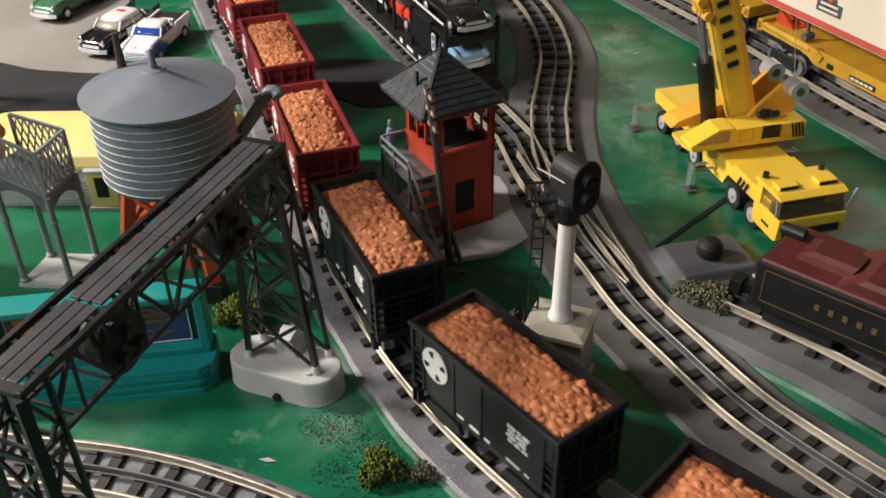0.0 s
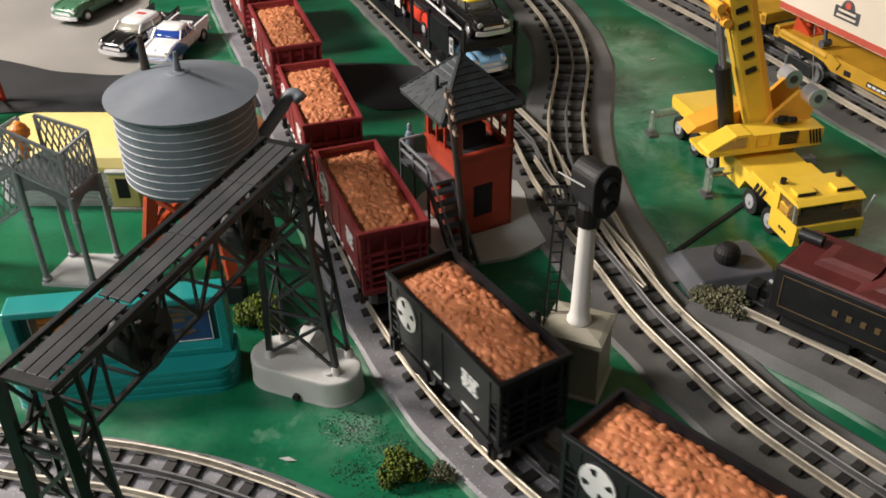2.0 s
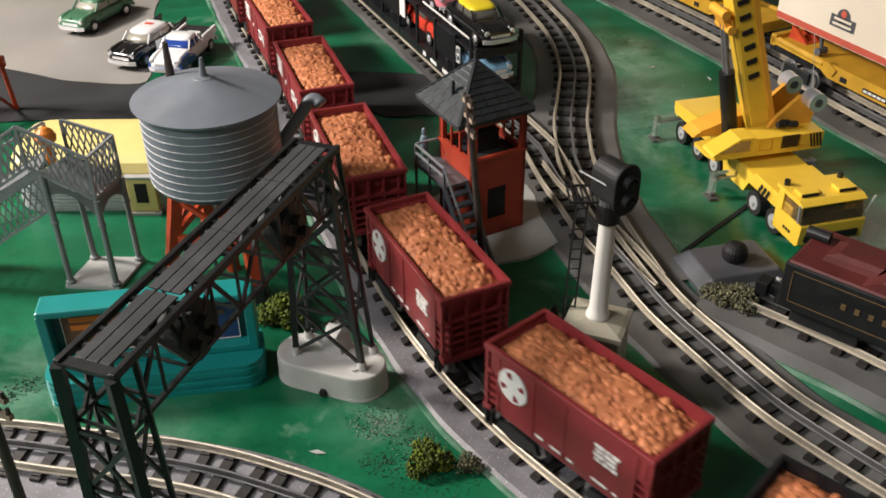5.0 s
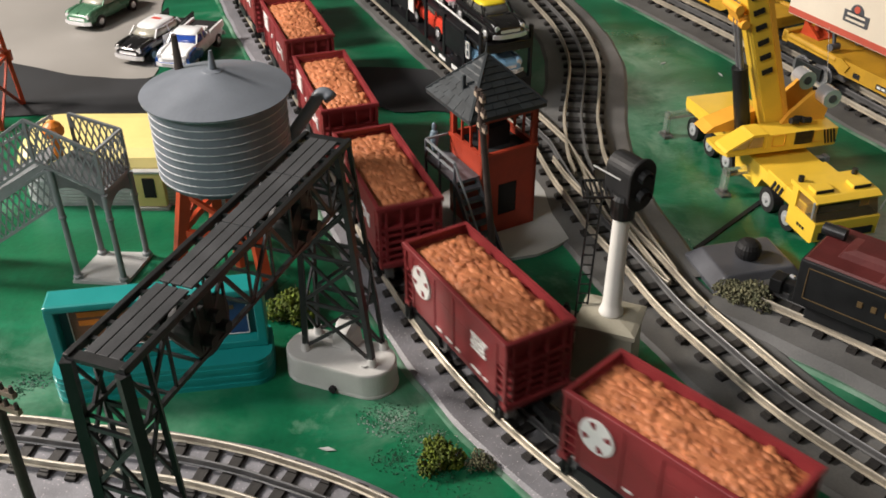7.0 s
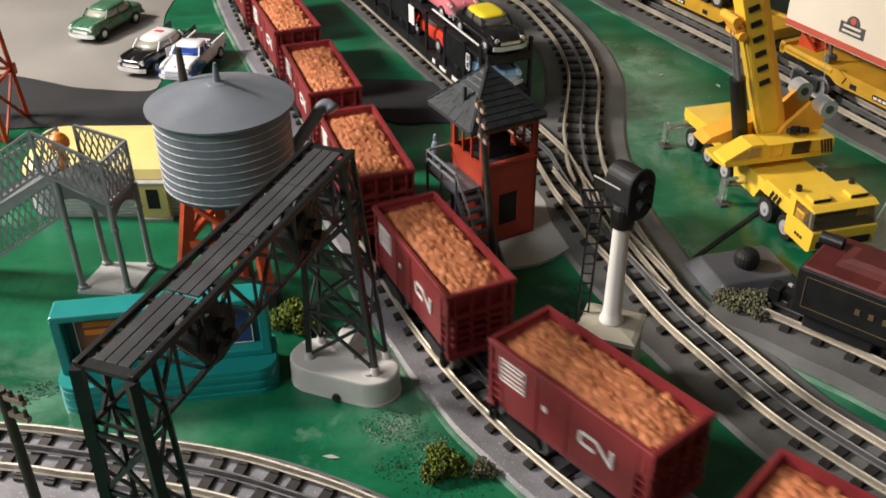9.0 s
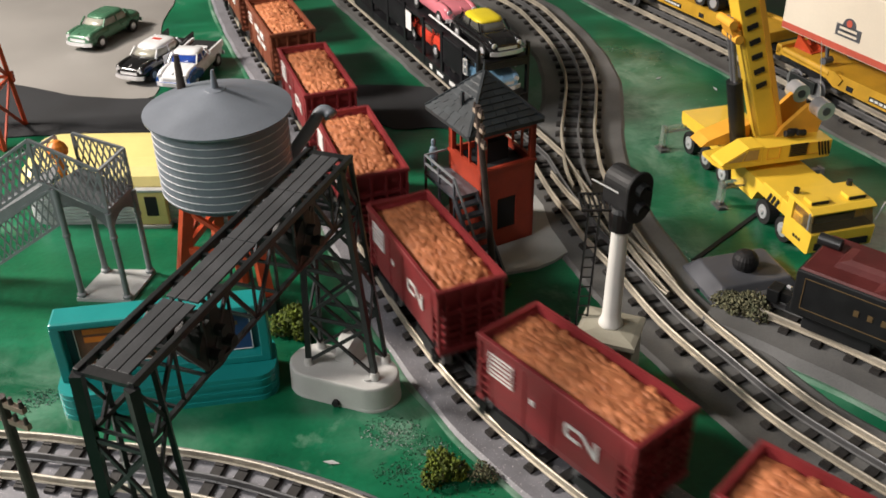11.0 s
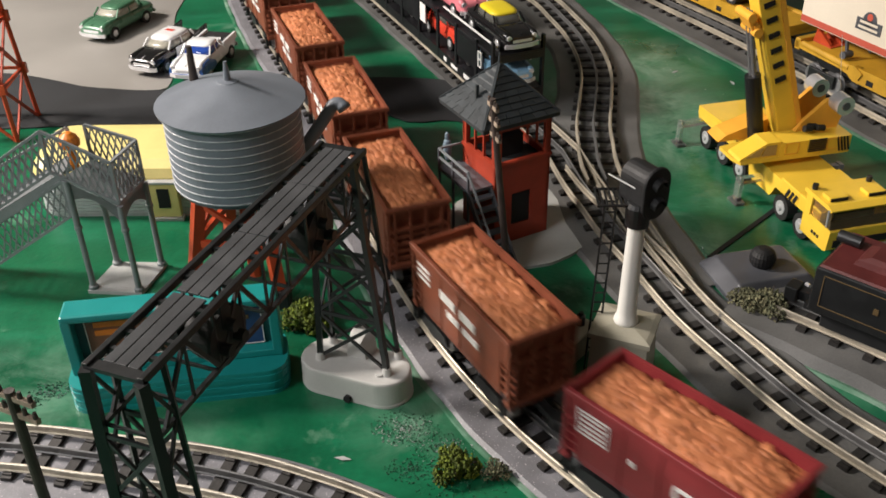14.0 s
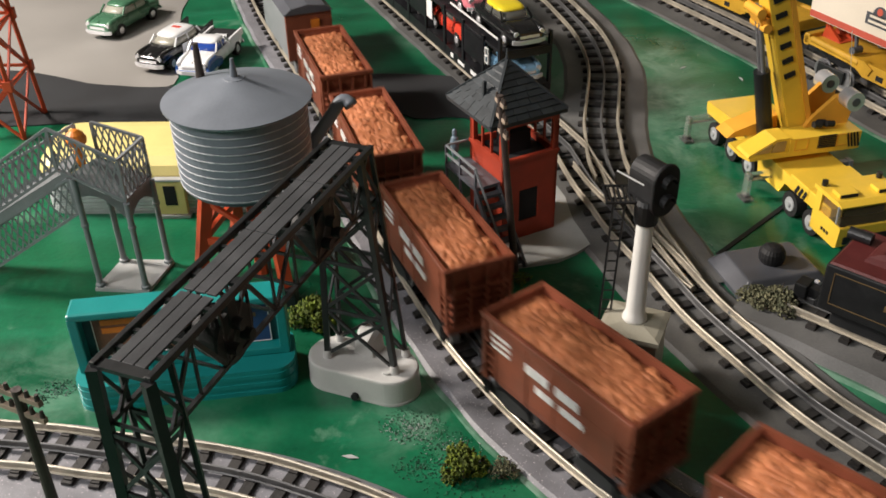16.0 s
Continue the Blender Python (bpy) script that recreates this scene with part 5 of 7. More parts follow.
# ---- car carrier wagon ----
def car_carrier():
    d = Vector((0.357 - 0.285, 1.08 - 1.245)).normalized()
    m = heading(0.357 - d.x * 0.181, 1.088 - d.y * 0.181, d.x, d.y)
    c = thing("car_carrier", m, "black two-deck car carrier wagon loaded with model cars", "freight car")
    hx, hw = 0.205, 0.030
    for z, t in ((0.0245, 0.006), (0.072, 0.003)):
        bm = fresh()
        box(bm, -hx, hx, -hw, hw, z, z + t, 0.0006)
        part("deck", bm, BLACK_CAR, c, "black deck")
    for s in (-1, 1):
        bm = fresh()
        box(bm, -hx, hx, s * hw - 0.001, s * hw + 0.001, 0.019, 0.031)
        part("side_sill", bm, BLACK_CAR, c)
    for s in (-1, 1):
        for x in (-0.20, -0.13, -0.07, -0.01, 0.05, 0.105, 0.16, 0.202):
            bm = fresh()
            box(bm, x - 0.0028, x + 0.0028, s * hw - 0.0014, s * hw + 0.0014, 0.022, 0.090 if x > 0.2 else 0.0795)
            part("post", bm, BLACK_CAR, c)
        for z, a in ((0.0790, WHITE),):
            bm = fresh()
            box(bm, 0.06, 0.203, s * (hw - 0.004) - 0.0008, s * (hw - 0.004) + 0.0008, z + 0.004, z + 0.0056)
            part("guard_rail", bm, a, c, "pale guard rail of the upper deck")
        for x0, x1 in ((-0.1970, -0.1330), (-0.1270, -0.0730), (-0.0670, -0.0130), (0.1080, 0.1570)):
            bm = fresh()
            box(bm, x0, x1, s * hw - 0.0006, s * hw + 0.0006, 0.043, 0.072)
            part("side_panel", bm, BLACK_CAR, c)
        for x0, w, z0, z1 in ((0.128, 0.016, 0.0225, 0.0275), (0.092, 0.018, 0.0225, 0.0265), (0.070, 0.008, 0.0225, 0.0275), (0.160, 0.004, 0.0225, 0.0280)):
            bm = fresh()
            box(bm, x0, x0 + w, s * (hw + 0.001) - 0.0005, s * (hw + 0.001) + 0.0005, z0, z1)
            part("lettering", bm, WHITE, c)
        bm = fresh()
        for x in (0.166, 0.1735):
            box(bm, x, x + 0.0011, s * (hw + 0.0006) - 0.0008, s * (hw + 0.0006) + 0.0008, 0.050, 0.068)
        for z in (0.050, 0.0585, 0.067):
            box(bm, 0.166, 0.1746, s * (hw + 0.0006) - 0.0008, s * (hw + 0.0006) + 0.0008, z, z + 0.0011)
        part("ladder", bm, WHITE, c, "small white ladder")
        bm = fresh()
        box(bm, -0.005, 0.012, s * (hw + 0.0006) - 0.0005, s * (hw + 0.0006) + 0.0005, 0.048, 0.071)
        part("placard", bm, WHITE, c, "white placard")
    for z0, z1 in ((0.065, 0.072), (0.019, 0.031)):
        bm = fresh()
        box(bm, hx - 0.004, hx, -hw, hw, z0, z1)
        part("end_beam", bm, BLACK_CAR, c)
    for x in (-0.15, 0.15):
        for wx in (-0.0145, 0.0145):
            w = part("wheelset", wheel_set(), STEEL, c)
            w.matrix_basis = pose(x + wx, 0, 0)
    return m


cm = car_carrier()
auto(cm @ pose(0.158, 0, 0.075), "black coupe model with a yellow roof on the upper deck", GLOSS_BLACK, BRIGHT_YELLOW, SMOKE_GLASS, group="cars on the carrier", size=0.96, pillars=GLOSS_BLACK)
auto(cm @ pose(0.041, 0, 0.075), "pink sedan model on the upper deck", PINK_CAR, PINK_CAR, SMOKE_GLASS, group="cars on the carrier")
auto(cm @ pose(-0.105, 0, 0.075), "black sedan model on the upper deck", GLOSS_BLACK, GLOSS_BLACK, SMOKE_GLASS, group="cars on the carrier")
auto(cm @ pose(0.150, 0, 0.0305), "pale blue sedan model on the lower deck", SKY_CAR, SKY_CAR, SMOKE_GLASS, group="cars on the carrier")
auto(cm @ pose(0.030, 0, 0.0305), "bright red car model on the lower deck", RED_ENAMEL, RED_ENAMEL, SMOKE_GLASS, group="cars on the carrier")
auto(cm @ pose(-0.095, 0, 0.0305), "sage green sedan model on the lower deck", GREEN_CAR, GREEN_CAR, SMOKE_GLASS, group="cars on the carrier")


# ---- crane truck ----
def crane_truck():
    h = Vector((0.25, -0.968))
    m = heading(0.6075, 0.906, h.x, h.y)
    c = thing("crane_truck", m, "yellow toy crane truck with raised boom and outriggers", "crane truck")
    hw = 0.029
    # carrier
    bm = fresh()
    side_prism(bm, [(-0.112, 0.037), (-0.112, 0.031), (-0.108, 0.024), (-0.103, 0.024), (-0.102, 0.0265), (-0.006, 0.0265), (-0.002, 0.013), (0.036, 0.013), (0.043, 0.0255), (0.10, 0.0255), (0.10, 0.036), (0.05, 0.0365), (-0.03, 0.0365), (-0.09, 0.0375)], -hw, hw)
    part("chassis", tidy(bm), YELLOW, c, "yellow carrier body")
    bm = fresh()
    side_prism(bm, [(-0.112, 0.0372), (-0.112, 0.0385), (-0.060, 0.0415), (-0.040, 0.0378), (-0.06, 0.0378)], -hw, hw)
    part("rear_deck", tidy(bm), YELLOW, c)
    for x, ln in ((0.050, 0.030), (0.080, 0.034)):
        bm = fresh()
        box(bm, x, x + ln, -hw - 0.0006, hw + 0.0006, 0.0262, 0.0395, 0.001)
        part("fender", bm, YELLOW, c)
    # cab across the front
    bm = fresh()
    loft(bm, [[(0.092, -0.031, z), (x, -0.031, z), (x, 0.031, z), (0.092, 0.031, z)] for z, x in ((0.010, 0.128), (0.012, 0.131), (0.030, 0.132), (0.031, 0.131))])
    cab = part("cab", tidy(bm), YELLOW, c, "low yellow driver's cab")
    bm = fresh()
    loft(bm, [[(0.094, -0.0300, 0.031), (0.1300, -0.0300, 0.031), (0.1300, 0.0300, 0.031), (0.094, 0.0300, 0.031)], [(0.096, -0.0290, 0.0475), (0.1250, -0.0290, 0.0475), (0.1250, 0.0290, 0.0475), (0.096, 0.0290, 0.0475)]])
    part("windscreen", tidy(bm), SMOKE, cab, "tinted wraparound windscreen")
    bm = fresh()
    box(bm, 0.098, 0.116, -0.020, 0.020, 0.026, 0.040, 0.002)
    part("seat", bm, DARK, cab)
    bm = fresh()
    loft(bm, [[(0.088, -0.031, z), (x, -0.031, z), (x, 0.031, z), (0.088, 0.031, z)] for z, x in ((0.0470, 0.128), (0.0485, 0.1285), (0.0510, 0.122))])
    part("cab_roof", tidy(bm), YELLOW, cab)
    for y in (-0.018, 0.018):
        bm = fresh()
        box(bm, 0.106, 0.1175, y - 0.009, y + 0.009, 0.0510, 0.0545, 0.0008)
        part("roof_box", bm, YELLOW, cab)
        bm = fresh()
        box(bm, 0.1172, 0.1180, y - 0.008, y + 0.008, 0.0512, 0.0540)
        part("roof_vent", bm, DARK, cab)
    for s in (-1, 1):
        bm = fresh()
        box(bm, 0.093, 0.101, s * 0.0303 - 0.0012, s * 0.0303 + 0.0012, 0.030, 0.048)
        part("door_post", bm, YELLOW, cab)
        bm = fresh()
        rod(bm, (0.094, s * 0.026, 0.0512), (0.094, s * 0.026, 0.0560), 0.0026, seg=12)
        part("beacon", bm, BLACK, cab, "small dark beacon")
        bm = fresh()
        rod(bm, (0.128, s * 0.033, 0.034), (0.131, s * 0.036, 0.052), 0.0009, seg=6)
        part("mirror_arm", bm, CHROME, cab)
        bm = fresh()
        for i in range(3):
            bar(bm, (0.062 + i * 0.006, s * (hw + 0.0012), 0.027), (0.066 + i * 0.006, s * (hw + 0.0012), 0.035), 0.0008, 0.003)
        part("stripe", bm, DARK, c, "slanting black stripes")
        bm = fresh()
        for i in range(3):
            box(bm, 0.108 + i * 0.004, 0.1105 + i * 0.004, s * 0.0313 - 0.0004, s * 0.0313 + 0.0004, 0.017, 0.0195)
        part("lettering", bm, DARK, cab)
    bm = fresh()
    box(bm, 0.1315, 0.1328, -0.026, 0.026, 0.0145, 0.0215, 0.0004)
    part("front_grille", bm, DARK, cab)
    for x in (-0.090, -0.0535, -0.019, 0.057, 0.090):
        for s in (-1, 1):
            bm = fresh()
            rod(bm, (x, s * 0.019, 0.0118), (x, s * 0.0295, 0.0118), 0.0118, seg=22)
            w = part("wheel", tidy(bm), RUBBER, c, "black tyre")
            bm = fresh()
            rod(bm, (x, s * 0.0292, 0.0118), (x, s * 0.0302, 0.0118), 0.0070, 0.0066, 18)
            rod(bm, (x, s * 0.0300, 0.0118), (x, s * 0.0318, 0.0118), 0.0030, 0.0022, 12)
            part("rim", tidy(bm), SILVER, w, "silver rim")
    for x in (-0.104, 0.020):
        for s in (-1, 1):
            bm = fresh()
            bar(bm, (x, s * 0.020, 0.024), (x, s * 0.052, 0.023), 0.006, 0.006)
            box(bm, x - 0.004, x + 0.004, s * 0.052 - 0.002, s * 0.052 + 0.002, 0.003, 0.027)
            box(bm, x - 0.008, x + 0.008, s * 0.052 - 0.005, s * 0.052 + 0.005, 0.0, 0.003, 0.0005)
            part("outrigger", tidy(bm), CLEAR if s < 0 else GREY_PLASTIC, c, "translucent outrigger leg")
    # slewing upper works
    up = thing("upper_works", Matrix(), "", "")
    up.parent = c
    up.matrix_basis = pose(-0.006, 0.0, 0, 0, 0, -91) @ Matrix.Diagonal((1, -1, 1, 1))
    bm = fresh()
    rod(bm, (0, 0, 0.037), (0, 0, 0.0445), 0.024, seg=32)
    part("turntable", tidy(bm), YELLOW_DEEP, up)
    bm = fresh()
    prism(bm, [(-0.050, -0.034), (0.030, -0.034), (0.058, -0.034), (0.062, -0.022), (0.062, 0.0), (0.040, 0.004), (0.036, 0.032), (-0.050, 0.032)], 0.0435, 0.0470)
    prism(bm, [(-0.048, -0.034), (0.020, -0.034), (0.020, -0.010), (-0.048, -0.010)], 0.0470, 0.0610)
    prism(bm, [(-0.048, 0.012), (0.010, 0.012), (0.010, 0.032), (-0.048, 0.032)], 0.0470, 0.0600)
    part("house", tidy(bm), YELLOW, up, "yellow machinery house")
    bm = fresh()
    side_prism(bm, [(0.020, 0.0470), (0.060, 0.0470), (0.058, 0.0495), (0.034, 0.0625), (0.020, 0.0625)], -0.0335, -0.0115)
    part("operator_cab", tidy(bm), YELLOW, up, "small sloping operator's cab")
    bm = fresh()
    side_prism(bm, [(0.040, 0.0500), (0.0535, 0.0500), (0.0385, 0.0585), (0.0365, 0.0585)], -0.0341, -0.0109)
    part("cab_window", tidy(bm), PANE, up, "pale amber side window")
    bm = fresh()
    side_prism(bm, [(0.024, 0.0500), (0.038, 0.0500), (0.0345, 0.0600), (0.024, 0.0600)], -0.0341, -0.0109)
    part("cab_window", tidy(bm), PANE, up, "pale amber side window")
    bm = fresh()
    side_prism(bm, [(0.010, 0.0470), (0.060, 0.0470), (0.052, 0.053), (0.010, 0.066)], 0.008, 0.031)
    part("engine_cover", tidy(bm), YELLOW_DEEP, up)
    for y in (-0.013, 0.015):
        bm = fresh()
        side_prism(bm, [(0.006, 0.047), (-0.010, 0.070), (-0.032, 0.090), (-0.046, 0.090), (-0.050, 0.074), (-0.044, 0.047)], y - 0.0022, y + 0.0022)
        part("boom_bracket", tidy(bm), YELLOW_DEEP, up)
    bm = fresh()
    for i in range(7):
        box(bm, -0.026, -0.008, -0.0350, -0.0338, 0.0490 + i * 0.0019, 0.0498 + i * 0.0019)
    part("vent_slats", bm, DARK, up, "black vent slats")
    for x in (0.002, -0.040):
        bm = fresh()
        for a in ((0.0, 0.013, 0.0490, 0.0494), (0.0, 0.013, 0.0600, 0.0604), (0.0, 0.0004, 0.049, 0.060), (0.0126, 0.013, 0.049, 0.060)):
            box(bm, x + a[0], x + a[1], -0.0346, -0.0338, a[2], a[3])
        part("hatch_outline", bm, YELLOW_DEEP, up)
    bm = fresh()
    for i in range(4):
        bar(bm, (-0.0520, -0.032 + 0.006 * i, 0.046), (-0.0520, -0.028 + 0.006 * i, 0.060), 0.0024, 0.0008)
        bar(bm, (-0.0505 + 0.0032 * i, -0.0344, 0.0465), (-0.0465 + 0.0032 * i, -0.0344, 0.0605), 0.0006, 0.0015)
    part("hazard_stripes", bm, DARK, up, "black hazard stripes")
    bm = fresh()
    box(bm, -0.0515, -0.048, -0.034, 0.032, 0.044, 0.061)
    part("counterweight", bm, YELLOW, up)
    bm = fresh()
    for q in ((-0.012, -0.022), (-0.018, -0.019), (-0.024, -0.023)):
        rod(bm, (q[0] - 0.004, q[1], 0.066), (q[0] + 0.004, q[1], 0.067), 0.003, seg=10)
    part("hose", tidy(bm), RUBBER, up)
    for y in (-0.022, 0.020):
        bm = fresh()
        rod(bm, (-0.0415, y - 0.0075, 0.0885), (-0.0415, y + 0.0075, 0.0885), 0.0090, seg=26)
        drum = part("winch_drum", tidy(bm), CHROME, up, "bright silvery winch drum")
        bm = fresh()
        rod(bm, (-0.0415, y - 0.0082, 0.0885), (-0.0415, y + 0.0082, 0.0885), 0.0040, seg=18)
        part("hub", tidy(bm), GUN, drum)
    # boom
    boom = thing("boom", Matrix(), "", "")
    boom.parent = up
    boom.matrix_basis = pose(0.000, 0.001, 0.058, 0, -71.5, 0)
    bm = fresh()
    box(bm, -0.008, 0.20, -0.0100, 0.0100, -0.0085, 0.0110, 0.001)
    part("boom_section", bm, YELLOW, boom, "main yellow boom box")
    bm = fresh()
    box(bm, 0.19, 0.32, -0.0085, 0.0085, -0.009, 0.011, 0.001)
    part("boom_section", bm, YELLOW, boom)
    for s in (-1, 1):
        bm = fresh()
        box(bm, -0.006, 0.20, s * 0.0114 - 0.0006, s * 0.0114 + 0.0006, 0.010, 0.0145)
        part("boom_flange", bm, YELLOW_DEEP, boom)
        for i in range(6):
            x = 0.056 + i * 0.0150
            bm = fresh()
            box(bm, x, x + 0.0048, s * 0.0107 - 0.0006, s * 0.0107 + 0.0006, -0.0046, 0.0056)
            part("lettering", bm, DARK, boom, "black block lettering")
    bm = fresh()
    box(bm, 0.108, 0.120, -0.010, 0.010, -0.016, -0.009, 0.002)
    rod(bm, (0.112, -0.0125, -0.014), (0.112, 0.0125, -0.014), 0.0042, seg=16)
    rod(bm, (0.128, -0.0125, -0.017), (0.128, 0.0125, -0.017), 0.0042, seg=16)
    bar(bm, (0.112, 0, -0.014), (0.128, 0, -0.017), 0.018, 0.006)
    part("boom_lug", tidy(bm), YELLOW_DEEP, boom)
    bm = fresh()
    rod(bm, (-0.0415, -0.016, 0.0980), (-0.0350, -0.010, 0.150), 0.00028, seg=6)
    part("hoist_cable", bm, IVORY, up, "thin pale hoist line")
    bm = fresh()
    rod(bm, (0.025, 0, 0.047), (0.0405, 0, 0.116), 0.0074, seg=20)
    part("hydraulic_cylinder", tidy(bm), BLACK, up, "black hydraulic cylinder")
    bm = fresh()
    rod(bm, (0.0405, -0.003, 0.116), (0.0555, -0.003, 0.178), 0.0022, seg=12)
    rod(bm, (0.0405, 0.003, 0.116), (0.0555, 0.003, 0.178), 0.0022, seg=12)
    part("piston", tidy(bm), STEEL, up)
    return c


crane_truck()


# ---- flat wagons with trailers on the far siding ----
def along(line, dist):
    gone = 0.0
    for a, b in zip(line, line[1:]):
        gone += (b - a).length
        if gone >= dist:
            return b, (b - a).normalized()
    return line[-1], (line[-1] - line[-2]).normalized()


def flat_wagon(m, label):
    c = thing("flat_wagon", m, label, "freight car", "trailer wagons")
    L, hw = 0.335, 0.029
    top = 0.0565
    outline = [(-L / 2, top), (-L / 2, top - 0.0075), (-L / 2 + 0.078, top - 0.0095), (-L / 2 + 0.092, top - 0.0165), (L / 2 - 0.092, top - 0.0165), (L / 2 - 0.078, top - 0.0095), (L / 2, top - 0.0075), (L / 2, top)]
    for s in (-1, 1):
        bm = fresh()
        side_prism(bm, outline, s * (hw - 0.0015) - 0.0015, s * (hw - 0.0015) + 0.0015)
        part("side_sill", tidy(bm), WAGON_YELLOW, c, "stepped yellow side sill")
        for ex in (-1, 1):
            bm = fresh()
            rod(bm, (ex * (L / 2 - 0.012), s * (hw - 0.001), top - 0.001), (ex * (L / 2 - 0.084), s * (hw - 0.001), top - 0.0035), 0.0034, 0.0042, 14)
            part("side_tube", tidy(bm), WAGON_YELLOW, c, "round yellow side tube")
            bm = fresh()
            side_prism(bm, [(ex * (L / 2 - 0.074), top - 0.009), (ex * (L / 2 - 0.074), top - 0.001), (ex * (L / 2 - 0.092), top + 0.0015), (ex * (L / 2 - 0.104), top - 0.004), (ex * (L / 2 - 0.100), top - 0.012)], s * hw - 0.002, s * hw + 0.0045)
            part("side_bracket", tidy(bm), WAGON_YELLOW, c)
    bm = fresh()
    box(bm, -L / 2, L / 2, -hw + 0.003, hw - 0.003, top - 0.006, top - 0.0015)
    part("deck", bm, WAGON_YELLOW, c, "yellow deck")
    bm = fresh()
    box(bm, -L / 2 + 0.02, L / 2 - 0.02, -0.007, 0.007, 0.028, top - 0.006)
    part("centre_sill", bm, BLACK, c)
    for s in (-1, 1):
        for x0, w, mt in ((-0.025, 0.034, BLACK), (-0.057, 0.009, DARK), (0.045, 0.009, DARK)):
            bm = fresh()
            box(bm, x0, x0 + w, s * (hw + 0.0003) - 0.0004, s * (hw + 0.0003) + 0.0004, 0.0430, 0.0485)
            plt = part("placard", bm, mt, c, "black placard")
            if mt is BLACK:
                bm = fresh()
                for k in range(5):
                    box(bm, x0 + 0.002 + k * 0.0062, x0 + 0.0065 + k * 0.0062, s * (hw + 0.0009) - 0.0004, s * (hw + 0.0009) + 0.0004, 0.0445, 0.0470)
                part("lettering", bm, WHITE, plt)
    for ex in (-1, 1):
        bm = fresh()
        box(bm, ex * (L / 2 - 0.004) - 0.004, ex * (L / 2 - 0.004) + 0.004, -hw, hw, 0.046, 0.0595, 0.001)
        part("end_plate", bm, WAGON_YELLOW, c)
        bm = fresh()
        bar(bm, (ex * (L / 2 - 0.024), 0, 0.034), (ex * (L / 2 + 0.016), 0, 0.034), 0.006, 0.008)
        part("coupler", bm, BLACK, c)
        for s in (-1, 1):
            bm = fresh()
            box(bm, ex * 0.125 - 0.020, ex * 0.125 + 0.020, s * 0.0225 - 0.0015, s * 0.0225 + 0.0015, 0.017, 0.032, 0.001)
            part("truck", bm, BLACK, c)
        for wx in (-0.0145, 0.0145):
            w = part("wheelset", wheel_set(), STEEL, c)
            w.matrix_basis = pose(ex * 0.125 + wx * 1.2, 0, -0.0024) @ Matrix.Diagonal((1.2, 1.0, 1.2, 1.0))
    bm = fresh()
    for y in (-0.009, 0.009):
        side_prism(bm, [(-L / 2 + 0.009, 0.0550), (-L / 2 + 0.012, 0.0690), (-L / 2 + 0.016, 0.0690), (-L / 2 + 0.034, 0.0580), (-L / 2 + 0.036, 0.0550)], y - 0.002, y + 0.002)
    box(bm, -L / 2 + 0.011, -L / 2 + 0.017, -0.011, 0.011, 0.067, 0.071, 0.0006)
    box(bm, -L / 2 + 0.008, -L / 2 + 0.038, -0.012, 0.012, 0.0550, 0.0562, 0.0003)
    part("hitch", tidy(bm), LEG_RED, c, "red folding trailer hitch stand")
    return c


def trailer(m, label):
    c = thing("road_trailer", m, label, "trailer", "trailers on wagons")
    L, hw = 0.270, 0.0275
    bm = fresh()
    box(bm, -L / 2, L / 2, -hw, hw, 0.029, 0.098, 0.0015)
    part("box_body", bm, CREAM, c, "cream box body")
    for s in (-1, 1):
        bm = fresh()
        box(bm, -L / 2 + 0.001, L / 2 - 0.001, s * hw - 0.0004, s * hw + 0.0004, 0.0305, 0.0375)
        part("stripe", bm, STRIPE_RED, c, "faded red stripe along the bottom")
        bm = fresh()
        box(bm, -0.056, -0.022, s * (hw + 0.0003) - 0.0005, s * (hw + 0.0003) + 0.0005, 0.0470, 0.0595)
        rod(bm, (-0.039, s * hw, 0.0595), (-0.039, s * (hw + 0.0008), 0.0595), 0.0090, seg=24)
        em = part("emblem", tidy(bm), GUN, c, "dark emblem with pale bars")
        bm = fresh()
        for k, (w, z) in enumerate(((0.024, 0.0550), (0.026, 0.0495))):
            box(bm, -0.039 - w / 2, -0.039 + w / 2, s * (hw + 0.0009) - 0.0004, s * (hw + 0.0009) + 0.0004, z, z + 0.0025)
        part("lettering", bm, CREAM, em)
        bm = fresh()
        rod(bm, (-0.039, s * (hw + 0.0006), 0.0630), (-0.039, s * (hw + 0.0012), 0.0630), 0.0038, seg=16)
        part("emblem_dot", tidy(bm), STRIPE_RED, em)
        bm = fresh()
        bar(bm, (-0.070, s * 0.020, 0.029), (-0.066, s * 0.020, 0.0125), 0.003, 0.003)
        rod(bm, (-0.066, s * 0.014, 0.0115), (-0.066, s * 0.026, 0.0115), 0.0042, seg=14)
        part("landing_leg", tidy(bm), GUN, c)
    for x in (0.072, 0.098):
        for s in (-1, 1):
            bm = fresh()
            rod(bm, (x, s * 0.014, 0.0168), (x, s * 0.0265, 0.0168), 0.0108, seg=22)
            w = part("wheel", tidy(bm), RUBBER, c)
            bm = fresh()
            rod(bm, (x, s * 0.0262, 0.0168), (x, s * 0.0272, 0.0168), 0.0068, 0.006, 16)
            part("rim", tidy(bm), CHROME, w, "chrome rim")
    bm = fresh()
    box(bm, 0.055, 0.115, -0.012, 0.012, 0.014, 0.030)
    part("bogie_frame", bm, BLACK, c)
    return c


